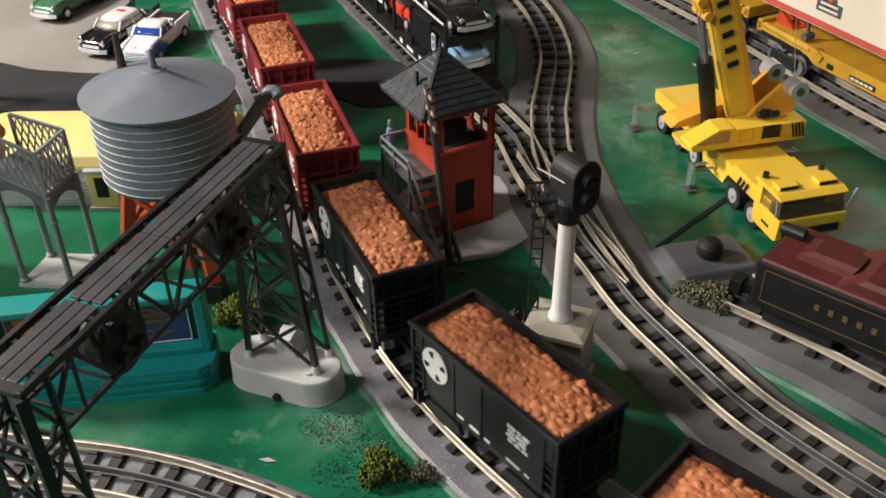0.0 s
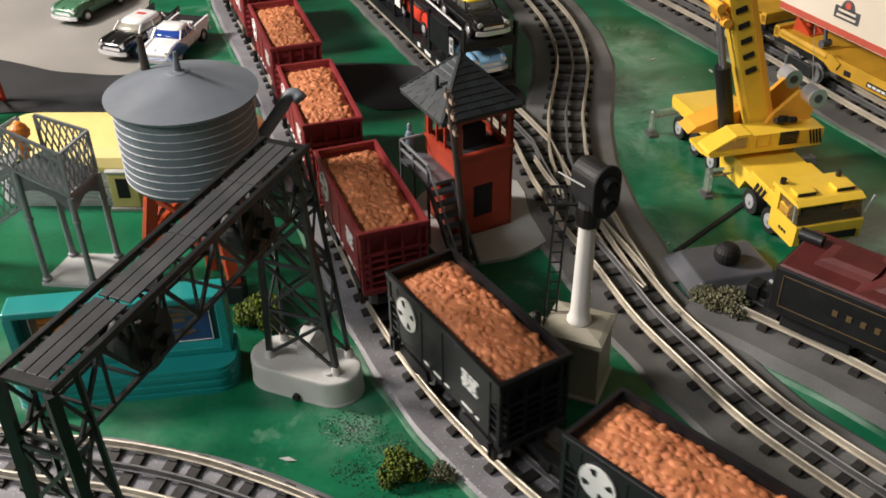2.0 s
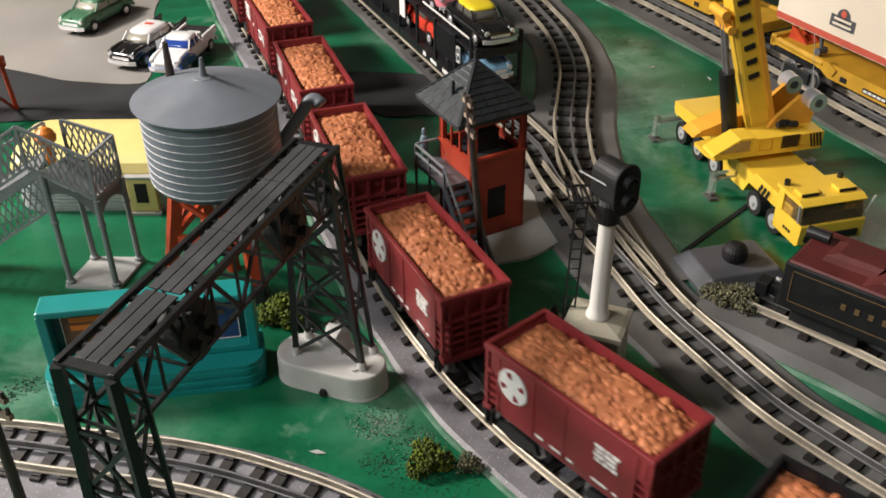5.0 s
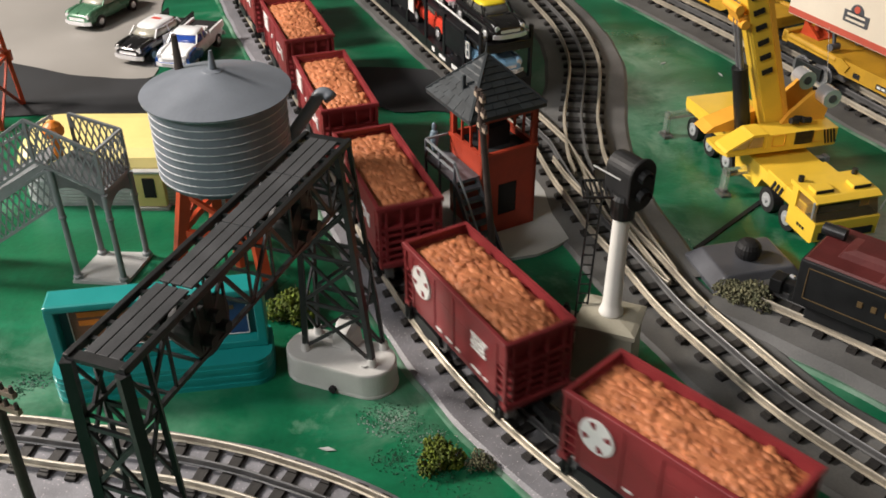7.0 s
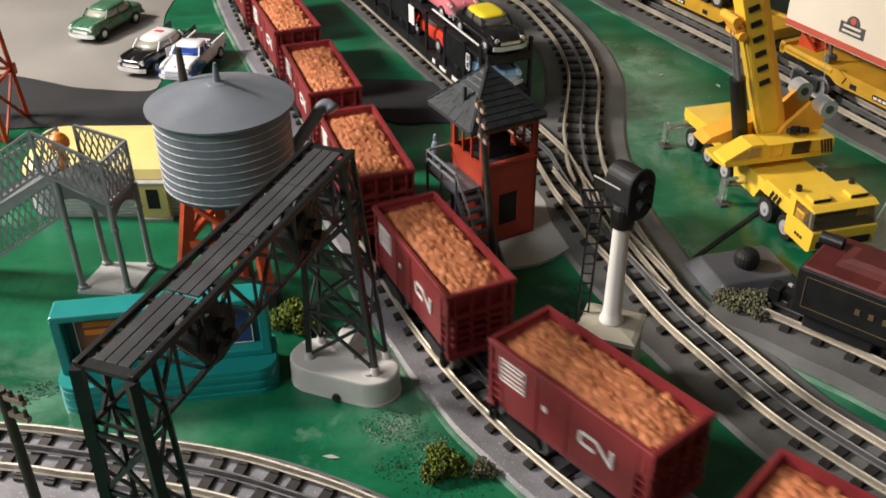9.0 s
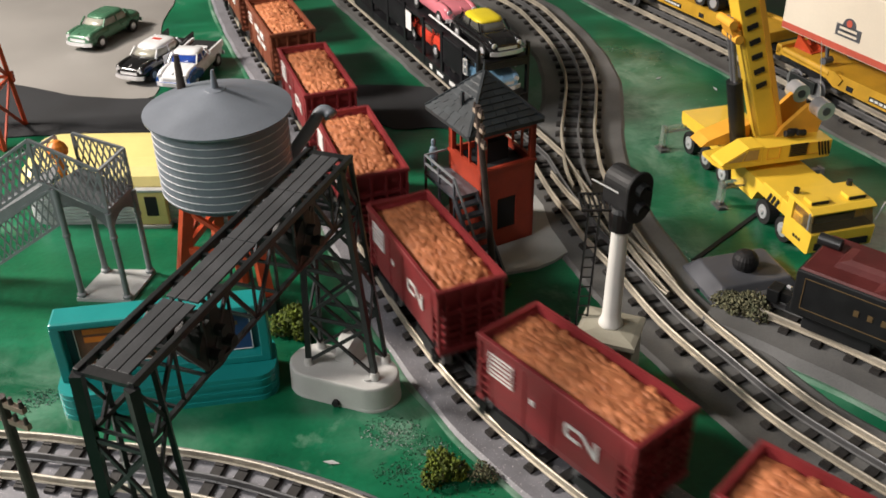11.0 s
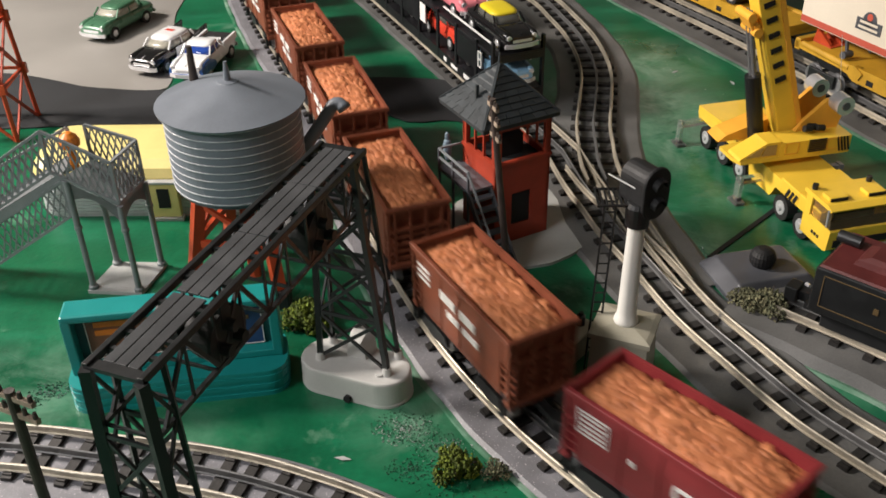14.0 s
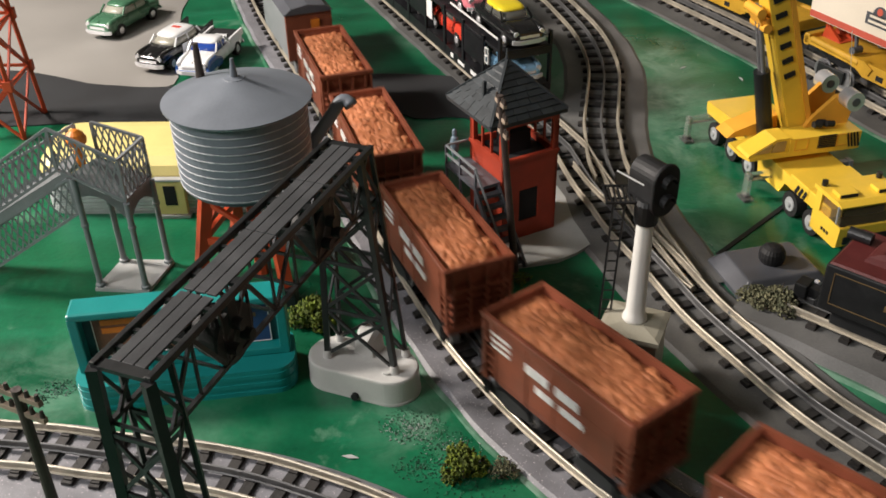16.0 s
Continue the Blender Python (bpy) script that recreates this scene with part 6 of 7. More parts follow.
LEN_TO_GAP = 0.0
for a, b in zip(LINE_E, LINE_E[1:]):
    LEN_TO_GAP += (b - a).length
    if b.y < 1.178:
        break
for dist, tag in ((LEN_TO_GAP + 0.182, "yellow trailer flat wagon on the far siding"), (LEN_TO_GAP - 0.182, "yellow trailer flat wagon standing further back")):
    p, d = along(LINE_E, dist)
    m = heading(p.x, p.y, d.x, d.y)
    flat_wagon(m, tag)
    trailer(m @ pose(-0.033, 0, 0.0492), "cream road trailer with red stripe riding on the wagon")


# ---- tender on the raised siding ----
def tender():
    d = Vector((0.623 - 0.573, 0.636 - 0.680)).normalized()
    m = heading(0.576 + d.x * 0.095, 0.6825 + d.y * 0.095, d.x, d.y, 0.007)
    c = thing("locomotive_tender", m, "black steam locomotive tender with a maroon top", "tender")
    L, hw = 0.19, 0.031
    bm = fresh()
    box(bm, -L / 2, L / 2, -hw, hw, 0.028, 0.066, 0.0012)
    part("tank", bm, BLACK, c, "black tank with gold lining")
    bm = fresh()
    loft(bm, [[(-L / 2 + 0.001, -hw + 0.001, 0.0655), (L / 2, -hw + 0.001, 0.0655), (L / 2, hw - 0.001, 0.0655), (-L / 2 + 0.001, hw - 0.001, 0.0655)], [(-L / 2 + 0.003, -hw + 0.003, 0.0675), (L / 2, -hw + 0.003, 0.0675), (L / 2, hw - 0.003, 0.0675), (-L / 2 + 0.003, hw - 0.003, 0.0675)]])
    part("top_plate", tidy(bm), MAROON, c, "worn maroon top plate")
    bm = fresh()
    loft(bm, [[(x0, -y, z), (x1, -y, z), (x1, y, z), (x0, y, z)] for x0, x1, y, z in ((-0.076, -0.036, 0.014, 0.067), (-0.073, -0.036, 0.0125, 0.072), (-0.066, -0.034, 0.009, 0.0748))])
    part("coal_bunker", tidy(bm), MAROON, c, "raised maroon hatch")
    bm = fresh()
    loft(bm, [[(x0, -y, z), (L / 2, -y, z), (L / 2, y, z), (x0, y, z)] for x0, y, z in ((-0.042, 0.0275, 0.0672), (-0.030, 0.0265, 0.0745), (-0.024, 0.0235, 0.0775))])
    part("coal_deck", tidy(bm), MAROON, c, "worn maroon raised deck")
    bm = fresh()
    rod(bm, (-0.097, 0.010, 0.0720), (-0.080, 0.010, 0.0720), 0.0046, seg=18)
    part("rear_lamp", tidy(bm), BLACK, c, "black lamp barrel")
    for s in (-1, 1):
        bm = fresh()
        y = s * (hw + 0.0002)
        for x0, x1, z0, z1 in ((-0.088, 0.095, 0.0605, 0.0611), (-0.088, 0.095, 0.0345, 0.0351), (-0.088, -0.0874, 0.0345, 0.0611)):
            box(bm, x0, x1, y - 0.0003, y + 0.0003, z0, z1)
        part("lining", bm, GOLD, c, "thin gold lining")
        for i in range(12):
            bm = fresh()
            x = -0.050 + i * 0.0098
            box(bm, x, x + 0.0036, y - 0.0004, y + 0.0004, 0.0455, 0.0502)
            part("lettering", bm, GOLD, c)
    bm = fresh()
    box(bm, -L / 2 - 0.004, L / 2, -0.026, 0.026, 0.024, 0.0285)
    part("frame", bm, BLACK, c)
    for x in (-0.06, 0.05):
        for s in (-1, 1):
            bm = fresh()
            box(bm, x - 0.026, x + 0.026, s * 0.0225 - 0.0015, s * 0.0225 + 0.0015, 0.013, 0.024, 0.001)
            part("truck", bm, BLACK, c)
        for wx in (-0.018, 0.018):
            w = part("wheelset", wheel_set(), STEEL, c)
            w.matrix_basis = pose(x + wx, 0, -0.0006)
    bm = fresh()
    bar(bm, (-L / 2, 0, 0.018), (-L / 2 - 0.020, 0, 0.018), 0.007, 0.008)
    box(bm, -L / 2 - 0.027, -L / 2 - 0.017, -0.007, 0.007, 0.012, 0.024, 0.001)
    part("coupler", tidy(bm), BLACK, c)


tender()

# ---- grey accessory housing with a black dome ----
h = thing("switch_housing", pose(0.550, 0.748, 0, 0, 0, 14), "dark grey moulded housing with a black dome", "track accessory")


def soft_plan(hx, hy, r, z, n=6):
    pts = []
    for cx, cy, a0 in ((hx - r, hy - r, 0), (-hx + r, hy - r, 90), (-hx + r, -hy + r, 180), (hx - r, -hy + r, 270)):
        for k in range(n):
            a = radians(a0 + 90 * k / (n - 1))
            pts.append((cx + r * math.cos(a), cy + r * math.sin(a), z))
    return pts


bm = fresh()
loft(bm, [soft_plan(*q) for q in ((0.0400, 0.0315, 0.003, 0.0), (0.0399, 0.0314, 0.003, 0.0040), (0.0392, 0.0307, 0.003, 0.0048), (0.0318, 0.0236, 0.003, 0.0136), (0.0308, 0.0226, 0.003, 0.0145), (0.0295, 0.0213, 0.003, 0.0149))])
part("cover", tidy(bm), GUN, h, "soft-edged gunmetal cover")
bm = fresh()
rings = []
for r, z in ((0.0085, 0.0146), (0.0101, 0.0170), (0.0108, 0.0210), (0.0102, 0.0250), (0.0082, 0.0283), (0.0048, 0.0303), (0.0012, 0.0309)):
    rings.append([(r * k * math.cos(2 * math.pi * i / 44), r * k * math.sin(2 * math.pi * i / 44), z) for i in range(44) for k in (1.0 if i % 2 else 0.975,)])
loft(bm, rings)
part("dome", tidy(bm), MATTE_BLACK, h, "black knurled dome")
for y in (-0.0305,):
    bm = fresh()
    rod(bm, (0.026, y + 0.003, 0.009), (0.026, y - 0.002, 0.010), 0.0016, seg=10)
    part("screw", bm, CHROME, h)
bm = fresh()
bar(bm, (0.516, 0.779, 0.0005), (0.602, 0.866, 0.0005), 0.0042, 0.0022)
tagged(part("groove", bm, DARK), "dark seam between the layout boards", "seam", kind="structure")


# ---- teal billboard stand ----
def billboard():
    ang = 8.7
    c = thing("billboard", pose(0.099, 0.622, 0, 0, 0, ang), "teal plastic billboard with two framed posters on a ribbed base", "billboard")
    L = 0.0735

    def pill(hx, hy, n=7):
        pts = []
        for cx, cy, a0 in ((hx - hy * 0.6, hy * 0.4, 0), (-hx + hy * 0.6, hy * 0.4, 90), (-hx + hy * 0.6, -hy * 0.4, 180), (hx - hy * 0.6, -hy * 0.4, 270)):
            for k in range(n):
                a = radians(a0 + 90 * k / (n - 1))
                pts.append((cx + hy * 0.6 * math.cos(a), cy + hy * 0.6 * math.sin(a)))
        return pts
    for i in range(6):
        bm = fresh()
        prism(bm, [(x * (1 - 0.004 * (i % 2)), y * (1 - 0.03 * (i % 2))) for x, y in pill(L + 0.003, 0.0245)], i * 0.0036, i * 0.0036 + 0.0036)
        part("base_layer", tidy(bm), TEAL, c)
    # tilted case with an open front frame
    case = thing("case", pose(0, 0.004, 0.0216, 0, 0, 0), "", "")
    case.parent = c
    bm = fresh()
    H, D = 0.050, 0.011
    box(bm, -L, L, -D, D, 0.0, 0.006, 0.001)
    box(bm, -L, L, -D, D, H - 0.006, H, 0.002)
    box(bm, -L, -L + 0.007, -D, D, 0.004, H - 0.004, 0.001)
    box(bm, L - 0.007, L, -D, D, 0.004, H - 0.004, 0.001)
    part("frame", bm, TEAL, case, "thick teal frame")
    bm = fresh()
    box(bm, -L + 0.004, L - 0.004, -0.001, 0.004, 0.003, H - 0.003)
    part("backing", bm, TEAL_SHADE, case)
    for x0, x1, mt, lb in ((-0.060, -0.006, RUST_BOARD, "brown picture poster"), (0.002, 0.061, BLUE_BOARD, "dark blue picture poster")):
        bm = fresh()
        box(bm, x0, x1, -0.0026, -0.001, 0.007, 0.043)
        po = part("poster", bm, mt, case, lb)
        bm = fresh()
        for a in ((x0, x1, 0.007, 0.0076), (x0, x1, 0.0424, 0.043), (x0, x0 + 0.0006, 0.007, 0.043), (x1 - 0.0006, x1, 0.007, 0.043)):
            box(bm, a[0], a[1], -0.0031, -0.0020, a[2], a[3])
        part("poster_border", bm, WHITE, po)
        bm = fresh()
        rng = random.Random(int(x1 * 1000) + 90)
        if x0 < 0:
            for z, w in ((0.034, 0.030), (0.027, 0.024)):
                box(bm, x0 + 0.006, x0 + 0.006 + w, -0.0031, -0.0022, z, z + 0.0045)
        else:
            for z, w in ((0.035, 0.026), (0.0295, 0.030), (0.0245, 0.022)):
                box(bm, x0 + 0.020, x0 + 0.020 + w, -0.0031, -0.0022, z, z + 0.0032)
            for k in range(5):
                q = rng.uniform(0.004, 0.04)
                box(bm, x0 + q, x0 + q + 0.010, -0.0031, -0.0022, 0.011 + 0.002 * k, 0.0125 + 0.002 * k)
        part("poster_print", bm, GOLD if x0 > 0 else ORANGE, po)


billboard()


# ---- pedestrian overpass ----
def lattice_panel(parent, a, b, h, cells, ends=(0.0, 1.0)):
    a, b = Vector(a), Vector(b)
    up = Vector((0, 0, h))
    pn = thing("railing", Matrix(), "", "")
    pn.parent = parent
    for z in (0.0, 1.0):
        bm = fresh()
        bar(bm, a + up * z, b + up * z, 0.0022, 0.0022)
        part("rail_bar", bm, GREY_PLASTIC, pn)
    for f in ends:
        bm = fresh()
        bar(bm, a.lerp(b, f), a.lerp(b, f) + up, 0.0022, 0.0022)
        part("end_post", bm, GREY_PLASTIC, pn)
    for i in range(-1, cells):
        for s in (1, -1):
            f0, f1 = (i, i + 2) if s > 0 else (i + 2, i)
            z0, z1 = 0.0, 1.0
            if f0 < 0:
                z0, f0 = 0.5, 0
            if f0 > cells:
                z0, f0 = 0.5, cells
            if f1 < 0:
                z1, f1 = 0.5, 0
            if f1 > cells:
                z1, f1 = 0.5, cells
            bm = fresh()
            bar(bm, a.lerp(b, f0 / cells) + up * z0, a.lerp(b, f1 / cells) + up * z1, 0.0009, 0.0011)
            part("lattice_strip", bm, GREY_PLASTIC, pn)


def overpass():
    c = thing("footbridge", Matrix(), "grey plastic footbridge stair with lattice railings on round posts", "footbridge")
    posts = [(-0.004, 0.737), (0.035, 0.733), (0.044, 0.771), (0.005, 0.773)]
    bm = fresh()
    prism(bm, [(posts[0][0] - 0.004, posts[0][1] - 0.004), (posts[1][0] + 0.003, posts[1][1] - 0.004), (posts[2][0] + 0.004, posts[2][1] + 0.003), (posts[3][0] - 0.003, posts[3][1] + 0.003)], 0.0, 0.003)
    part("base_plate", tidy(bm), PALE_SLAB, c, "thin pale base plate")
    tops = (0.105, 0.084, 0.084, 0.100)
    for (x, y), zt in zip(posts, tops):
        bm = fresh()
        lathe(bm, [(0.0040, 0.003), (0.0040, 0.0055), (0.0026, 0.0065), (0.0023, 0.060), (0.0032, 0.061), (0.0032, 0.063), (0.0026, 0.064), (0.0026, zt)], 14, axis=(x, y))
        part("post", tidy(bm), GREY_PLASTIC, c, "round turned post")
    bm = fresh()
    lo = [bm.verts.new((x, y, z - 0.001)) for (x, y), z in zip(posts, (0.107, 0.084, 0.084, 0.103))]
    hi = [bm.verts.new((v.co.x, v.co.y, v.co.z + 0.003)) for v in lo]
    bm.faces.new(lo[::-1])
    bm.faces.new(hi)
    for k in range(4):
        bm.faces.new((lo[k], lo[(k + 1) % 4], hi[(k + 1) % 4], hi[k]))
    part("landing", tidy(bm), GREY_PLASTIC, c)
    # arched girder between the front posts and on the side
    for a, b, za, zb in ((posts[0], posts[1], 0.101, 0.080), (posts[1], posts[2], 0.080, 0.080)):
        bm = fresh()
        A, B = Vector(a), Vector(b)
        prof = []
        for k in range(9):
            f = k / 8
            prof.append((f, za + (zb - za) * f - 0.014 + 0.011 * math.sin(math.pi * f)))
        up = [bm.verts.new((*A.lerp(B, f), za + (zb - za) * f + 0.003)) for f, z in prof]
        dn = [bm.verts.new((*A.lerp(B, f), z)) for f, z in prof]
        for k in range(8):
            bm.faces.new((dn[k], dn[k + 1], up[k + 1], up[k]))
        bmesh.ops.solidify(bm, geom=bm.faces[:], thickness=0.0018)
        part("girder", tidy(bm), GREY_PLASTIC, c, "grey arched girder")
    z0, z1 = 0.109, 0.087
    lattice_panel(c, (-0.0145, 0.7375, 0.1120), (posts[1][0], posts[1][1], z1), 0.035, 9)
    lattice_panel(c, (posts[1][0], posts[1][1], z1), (posts[2][0], posts[2][1], z1), 0.035, 7, (1.0,))
    lattice_panel(c, (posts[2][0], posts[2][1], z1), (posts[3][0], posts[3][1], 0.100), 0.035, 8, (1.0,))
    # flight leading away
    lattice_panel(c, (-0.0145, 0.7375, 0.1120), (-0.178, 0.746, 0.0040), 0.035, 27, (0.43, 1.0))
    lattice_panel(c, (posts[3][0] - 0.016, posts[3][1] + 0.004, 0.096), (-0.178, 0.778, 0.0035), 0.035, 26)
    # open lattice below the flight's near side
    lattice_panel(c, (-0.008, 0.7385, 0.0720), (-0.098, 0.7410, 0.0130), 0.032, 15)
    for i in range(26):
        f = (i + 0.5) / 26
        x, z = -0.010 - 0.162 * f, 0.108 - 0.105 * f
        bm = fresh()
        box(bm, x - 0.0034, x + 0.0034, 0.741, 0.776, z - 0.001, z + 0.0005)
        part("tread", bm, GREY_PLASTIC, c)
    for y in (0.7395, 0.7770):
        bm = fresh()
        bar(bm, (-0.008, y, 0.1060), (-0.176, y, 0.0045), 0.002, 0.008)
        part("stringer", bm, GREY_PLASTIC, c)


overpass()
bm = fresh()
lathe(bm, [(0.0022, 0), (0.0028, 0.007), (0.0024, 0.0125), (0.0040, 0.0135), (0.0058, 0.0150), (0.0062, 0.0175), (0.0048, 0.0205), (0.0022, 0.0225), (0.0006, 0.023)], 14)
f = part("figurine", tidy(bm), ORANGE)
f.matrix_basis = pose(-0.006, 0.764, 0.100) @ Matrix.Diagonal((1.35, 1.35, 1.45, 1))
tagged(f, "small orange painted figurine on the footbridge", "figurine")
bm = fresh()
lathe(bm, [(0.0022, 0), (0.0034, 0.006), (0.0040, 0.014), (0.0030, 0.0185), (0.0014, 0.0195), (0.0022, 0.022), (0.0018, 0.0255), (0.0006, 0.0265)], 12)
f = part("figurine", tidy(bm), FIG_GREEN)
f.matrix_basis = pose(0.2905, 0.846, 0.0632)
tagged(f, "small grey-green figurine on the tower landing", "figurine")


# ---- diner ----
def diner():
    c = thing("diner", pose(0.026, 0.902, 0), "pale yellow and silver streamlined diner building", "diner")
    hx, hy = 0.118, 0.045

    def round_plan(hx, hy, r=0.02, n=6):
        pts = []
        for cx, cy, a0 in ((hx - r, hy - r, 0), (-hx + r, hy - r, 90), (-hx + r, -hy + r, 180), (hx - r, -hy + r, 270)):
            for k in range(n):
                a = radians(a0 + 90 * k / (n - 1))
                pts.append((cx + r * math.cos(a), cy + r * math.sin(a)))
        return pts
    bm = fresh()
    prism(bm, round_plan(hx, hy), 0.0, 0.040)
    part("wall", tidy(bm), SILVER, c, "brushed silver walls")
    for i in range(7):
        bm = fresh()
        prism(bm, round_plan(hx + 0.0012, hy + 0.0012), 0.003 + i * 0.0036, 0.0052 + i * 0.0036)
        part("flute", tidy(bm), SILVER, c)
    bm = fresh()
    o = round_plan(hx + 0.003, hy + 0.003)
    loft(bm, [[(x * f, y * g, z) for x, y in o] for f, g, z in ((1, 1, 0.038), (1, 1, 0.042), (0.985, 0.93, 0.050), (0.96, 0.74, 0.0555), (0.94, 0.45, 0.058))])
    part("roof", tidy(bm), CREAM_YELLOW, c, "smooth pale yellow roof")
    v = thing("vestibule", pose(0.0035, -hy + 0.0045, 0), "", "")
    v.parent = c
    bm = fresh()
    box(bm, -0.0130, 0.0130, -0.012, 0.012, 0.003, 0.038, 0.0008)
    part("porch", bm, CREAM_YELLOW, v, "pale yellow entrance porch")
    bm = fresh()
    box(bm, -0.0150, 0.0150, -0.0145, 0.013, 0.0, 0.003)
    part("step", bm, PALE_SLAB, v)
    bm = fresh()
    box(bm, -0.0142, 0.0142, -0.0135, 0.012, 0.038, 0.0405, 0.0006)
    part("porch_roof", bm, SILVER, v)
    bm = fresh()
    box(bm, -0.006, 0.005, -0.0126, -0.0119, 0.013, 0.033)
    part("door_glass", bm, DARK, v, "dark door window")
    bm = fresh()
    lathe(bm, [(0.005, 0.041), (0.005, 0.044), (0.003, 0.047), (0.001, 0.048)], 12)
    part("vent", tidy(bm), STEEL, v)


diner()


# ---- red lattice mast ----
def mast():
    c = thing("lattice_mast", pose(-0.207, 1.045, 0), "tall orange-red lattice mast beside the road", "lattice mast")
    H, w0, w1 = 0.42, 0.032, 0.012
    legs = []
    for sx in (-1, 1):
        for sy in (-1, 1):
            a, b = Vector((sx * w0, sy * w0, 0)), Vector((sx * w1, sy * w1, H))
            legs.append((a, b))
            bm = fresh()
            bar(bm, a, b, 0.004, 0.004)
            part("leg", bm, LEG_RED, c)
    for i in range(7):
        f0, f1 = i / 7, (i + 1) / 7
        for a, b in ((0, 1), (1, 3), (3, 2), (2, 0)):
            for p, q in ((a, b), (b, a)):
                bm = fresh()
                bar(bm, legs[p][0].lerp(legs[p][1], f0), legs[q][0].lerp(legs[q][1], f1), 0.002, 0.003)
                part("brace", bm, LEG_RED, c)
            bm = fresh()
            bar(bm, legs[a][0].lerp(legs[a][1], f1), legs[b][0].lerp(legs[b][1], f1), 0.0025, 0.003)
            part("tie_bar", bm, LEG_RED, c)
            bm = fresh()
            box(bm, -0.005, 0.005, -0.0028, 0.0028, -0.006, 0.006, 0.0006)
            g = part("gusset", bm, LEG_RED, c)
            g.matrix_basis = Matrix.Translation(legs[a][0].lerp(legs[a][1], f1))


mast()


# ---- poles ----
def pole(name, base, top, r, arm_z, label, arm_len=0.016, turn=0):
    base, top = Vector(base), Vector(top)
    c = thing(name, Matrix.Translation(base), label, "utility pole")
    d = top - base
    bm = fresh()
    rod(bm, (0, 0, 0), d, r, r * 0.75, 12)
    part("shaft", tidy(bm), POLE_BROWN, c, "dark brown shaft")
    ca, sa = math.cos(radians(turn)), math.sin(radians(turn))
    for z in arm_z:
        p = d * (z / d.z)
        bm = fresh()
        bar(bm, p + Vector((-arm_len * ca, -arm_len * sa, 0)), p + Vector((arm_len * ca, arm_len * sa, 0)), 0.0028, 0.0032)
        arm = part("crossarm", bm, WOOD, c, "weathered crossarm")
        for u in (-0.9, -0.45, 0.45, 0.9):
            bm = fresh()
            q = p + Vector((u * arm_len * ca, u * arm_len * sa, 0.001))
            rod(bm, q, q + Vector((0, 0, 0.0045)), 0.0014, 0.0010, 8)
            part("insulator", tidy(bm), POLE_BROWN, arm)
    return c


pole("utility_pole", (0.0775, 0.442, 0), (0.081, 0.440, 0.154), 0.0034, (0.150, 0.139), "brown utility pole with weathered crossarms near the curve", 0.015, -25)
pole("utility_pole", (0.341, 0.757, 0), (0.326, 0.757, 0.161), 0.0032, (0.155, 0.142, 0.129), "dark utility pole leaning before the switch tower", 0.0085, -70)


# ---- foliage and crumbs ----
def bush(m, r, material, label, n=120, seed=1):
    rng = random.Random(seed)
    c = thing("bush", m, label, "bush", "bushes")
    bm = fresh()
    for k in range(n):
        a, b = rng.uniform(0, 6.283), rng.random()
        rad = r * math.sqrt(rng.random()) * (0.75 + 0.25 * math.sin(3 * a + seed))
        z = r * 0.85 * b * (1 - 0.55 * (rad / r) ** 2)
        s = r * rng.uniform(0.045, 0.105)
        p = Vector((rad * math.cos(a), rad * math.sin(a), z + s * 0.4))
        vs = []
        for q in ((1, 0, 0), (-1, 0, 0), (0, 1, 0), (0, -1, 0), (0, 0, 1), (0, 0, -1)):
            j = Vector(q) * s * rng.uniform(0.5, 1.3) + Vector([rng.uniform(-1, 1) * s * 0.3 for _ in range(3)])
            vs.append(bm.verts.new(p + j))
        for q in ((0, 2, 4), (2, 1, 4), (1, 3, 4), (3, 0, 4), (2, 0, 5), (1, 2, 5), (3, 1, 5), (0, 3, 5)):
            bm.faces.new([vs[i] for i in q])
    tagged(part("foliage", bm, material, c), kind="stuff")
    bm = fresh()
    for k in range(14):
        a = rng.uniform(0, 6.283)
        rod(bm, (0, 0, 0.001), (r * 0.8 * math.cos(a), r * 0.8 * math.sin(a), r * rng.uniform(0.2, 0.8)), 0.0005, 0.0003, 5)
    part("twig", bm, POLE_BROWN, c)


bush(pose(0.296, 0.533, 0), 0.0175, MOSS, "olive foam bush beside the near curve", 900, 2)
bush(pose(0.322, 0.530, 0), 0.011, MOSS_GREY, "small dry brown bush beside the roadbed", 320, 3)
bush(pose(0.180, 0.690, 0), 0.022, MOSS, "olive foam bush behind the signal bridge", 800, 4)
bush(pose(0.541, 0.694, 0.0075), 0.019, MOSS_GREY, "dry grey-green foam tuft at the siding's end", 800, 5)
bush(pose(0.526, 0.702, 0.0075), 0.015, MOSS_GREY, "dry brown foam tuft behind the siding", 700, 6)
bush(pose(0.345, 0.742, 0), 0.010, MOSS, "low olive tuft before the tower slab", 220, 7)


def crumbs(name, spots, material, label, seed):
    rng = random.Random(seed)
    bm = fresh()
    for x, y, r, n in spots:
        for k in range(n * 3):
            a, d = rng.uniform(0, 6.283), r * rng.random() ** 0.7
            s = rng.uniform(0.0003, 0.0009)
            p = Vector((x + d * math.cos(a), y + d * math.sin(a) * 0.7, s * 0.3))
            vs = [bm.verts.new(p + Vector(q) * s * rng.uniform(0.6, 1.3)) for q in ((1, 0, 0), (-0.5, 0.87, 0), (-0.5, -0.87, 0), (0, 0, 1))]
            for q in ((0, 1, 3), (1, 2, 3), (2, 0, 3), (0, 2, 1)):
                bm.faces.new([vs[i] for i in q])
    tagged(part(name, bm, material), label, "ground scatter", kind="stuff")


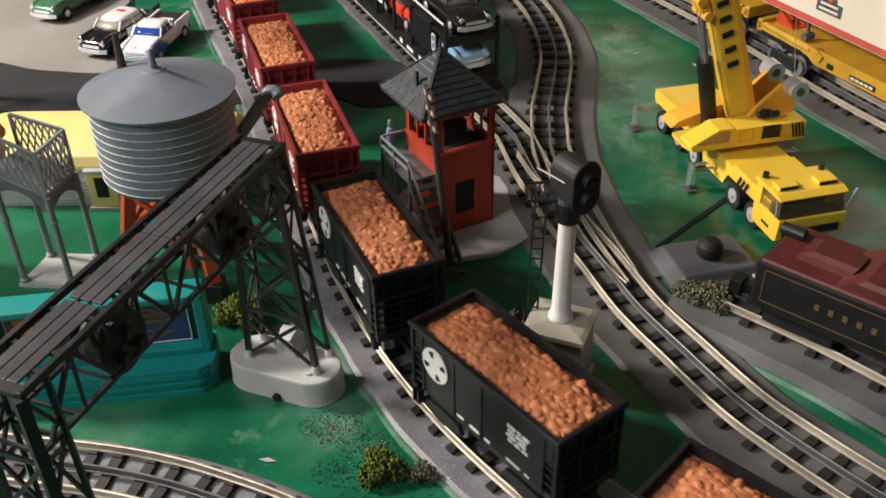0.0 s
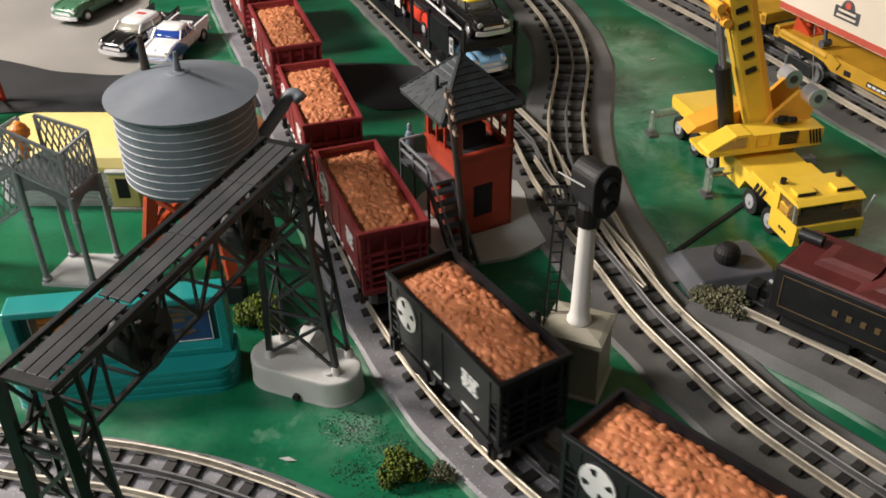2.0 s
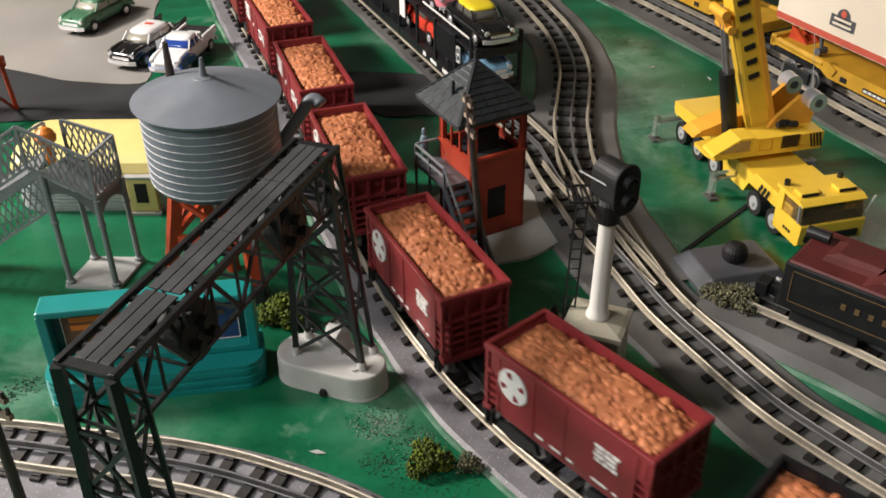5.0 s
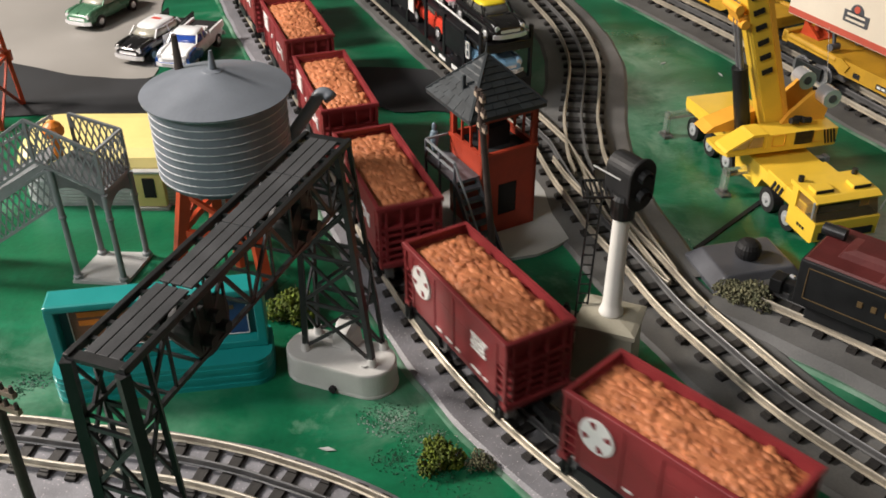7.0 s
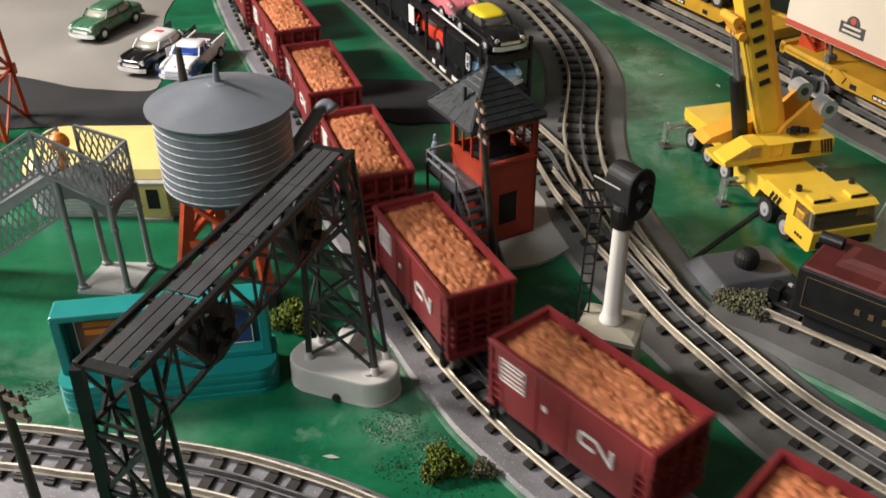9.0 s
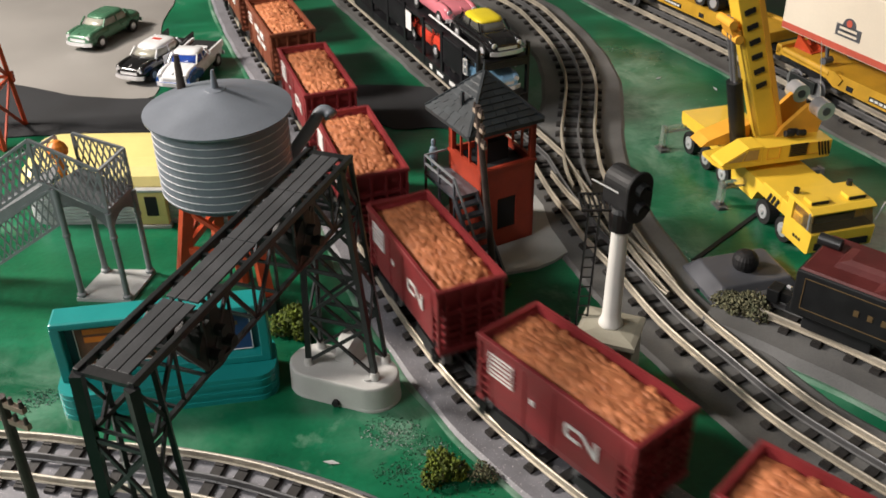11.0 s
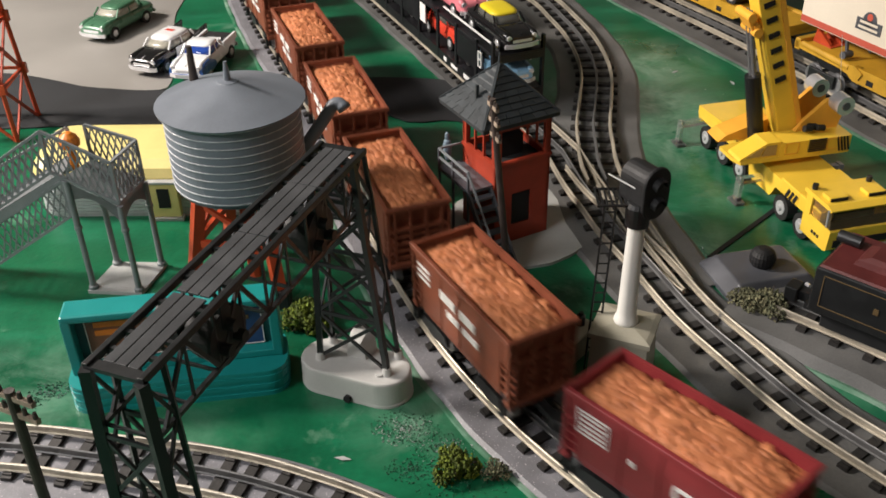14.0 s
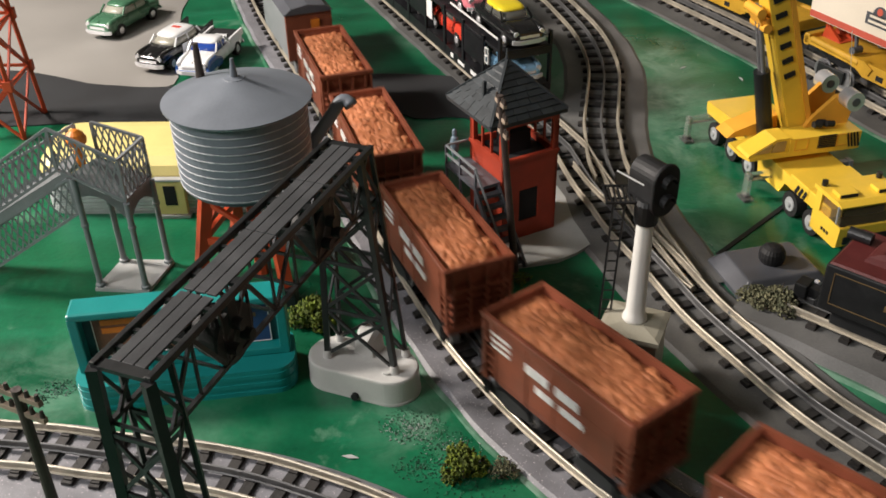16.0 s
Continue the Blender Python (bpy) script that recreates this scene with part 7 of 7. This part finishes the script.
crumbs("turf_crumbs", [(0.262, 0.574, 0.024, 130), (0.285, 0.555, 0.02, 80), (0.268, 0.535, 0.018, 90), (0.003, 0.612, 0.016, 60), (-0.006, 0.598, 0.008, 30), (0.30, 0.52, 0.03, 90), (0.225, 0.70, 0.02, 50)], TURF_CLUMP, "dark green turf crumbs scattered on the board", 11)
crumbs("pale_crumbs", [(0.262, 0.570, 0.022, 70), (0.002, 0.610, 0.015, 30), (0.29, 0.55, 0.02, 30), (0.56, 1.20, 0.15, 14), (0.50, 0.79, 0.02, 20)], PALE_SLAB, "pale flakes scattered on the board", 12)
for x, y, a in ((0.565, 1.185, 40), (0.626, 1.150, 100), (0.222, 0.544, 170)):
    bm = fresh()
    loft(bm, [[(-0.010, 0, 0.0006), (0, -0.003, 0.001), (0.010, 0, 0.0006), (0, 0.003, 0.001)], [(-0.010, 0, 0.001), (0, -0.003, 0.0018), (0.010, 0, 0.001), (0, 0.003, 0.0018)]])
    o = part("paint_chip", tidy(bm), PALE_SLAB)
    o.matrix_basis = pose(x, y, 0, 0, 0, a) @ Matrix.Scale(0.62, 4)
    tagged(o, "pale flake lying on the green board", "flake")

# guard rails inside the turnout
t = thing("turnout", Matrix(), "tin guard rails and frog of the turnout", "turnout")
for pts in ([(0.450, 0.850), (0.458, 0.807), (0.467, 0.770), (0.4785, 0.728), (0.4825, 0.716)], [(0.4390, 0.850), (0.4485, 0.805), (0.4595, 0.765), (0.4735, 0.728), (0.4800, 0.716)], [(0.407, 0.930), (0.418, 0.890), (0.432, 0.852)], [(0.4335, 0.930), (0.4345, 0.895), (0.441, 0.855)]):
    line = smooth_line(pts, 0.004)
    bm = fresh()
    sweep_rail(bm, line, normals(line), 0, 0.0060, 0.0017, 0.0055)
    part("guard_rail", tidy(bm), RAIL, t, "tarnished tin guard rail")
line = LINE_D[SPLIT - 1:]
bm = fresh()
sweep_rail(bm, line, normals(line), GAUGE, 0.0058, 0.0018, 0.0062)
part("closure_rail", tidy(bm), RAIL, t, "tarnished tin closure rail")


motions()
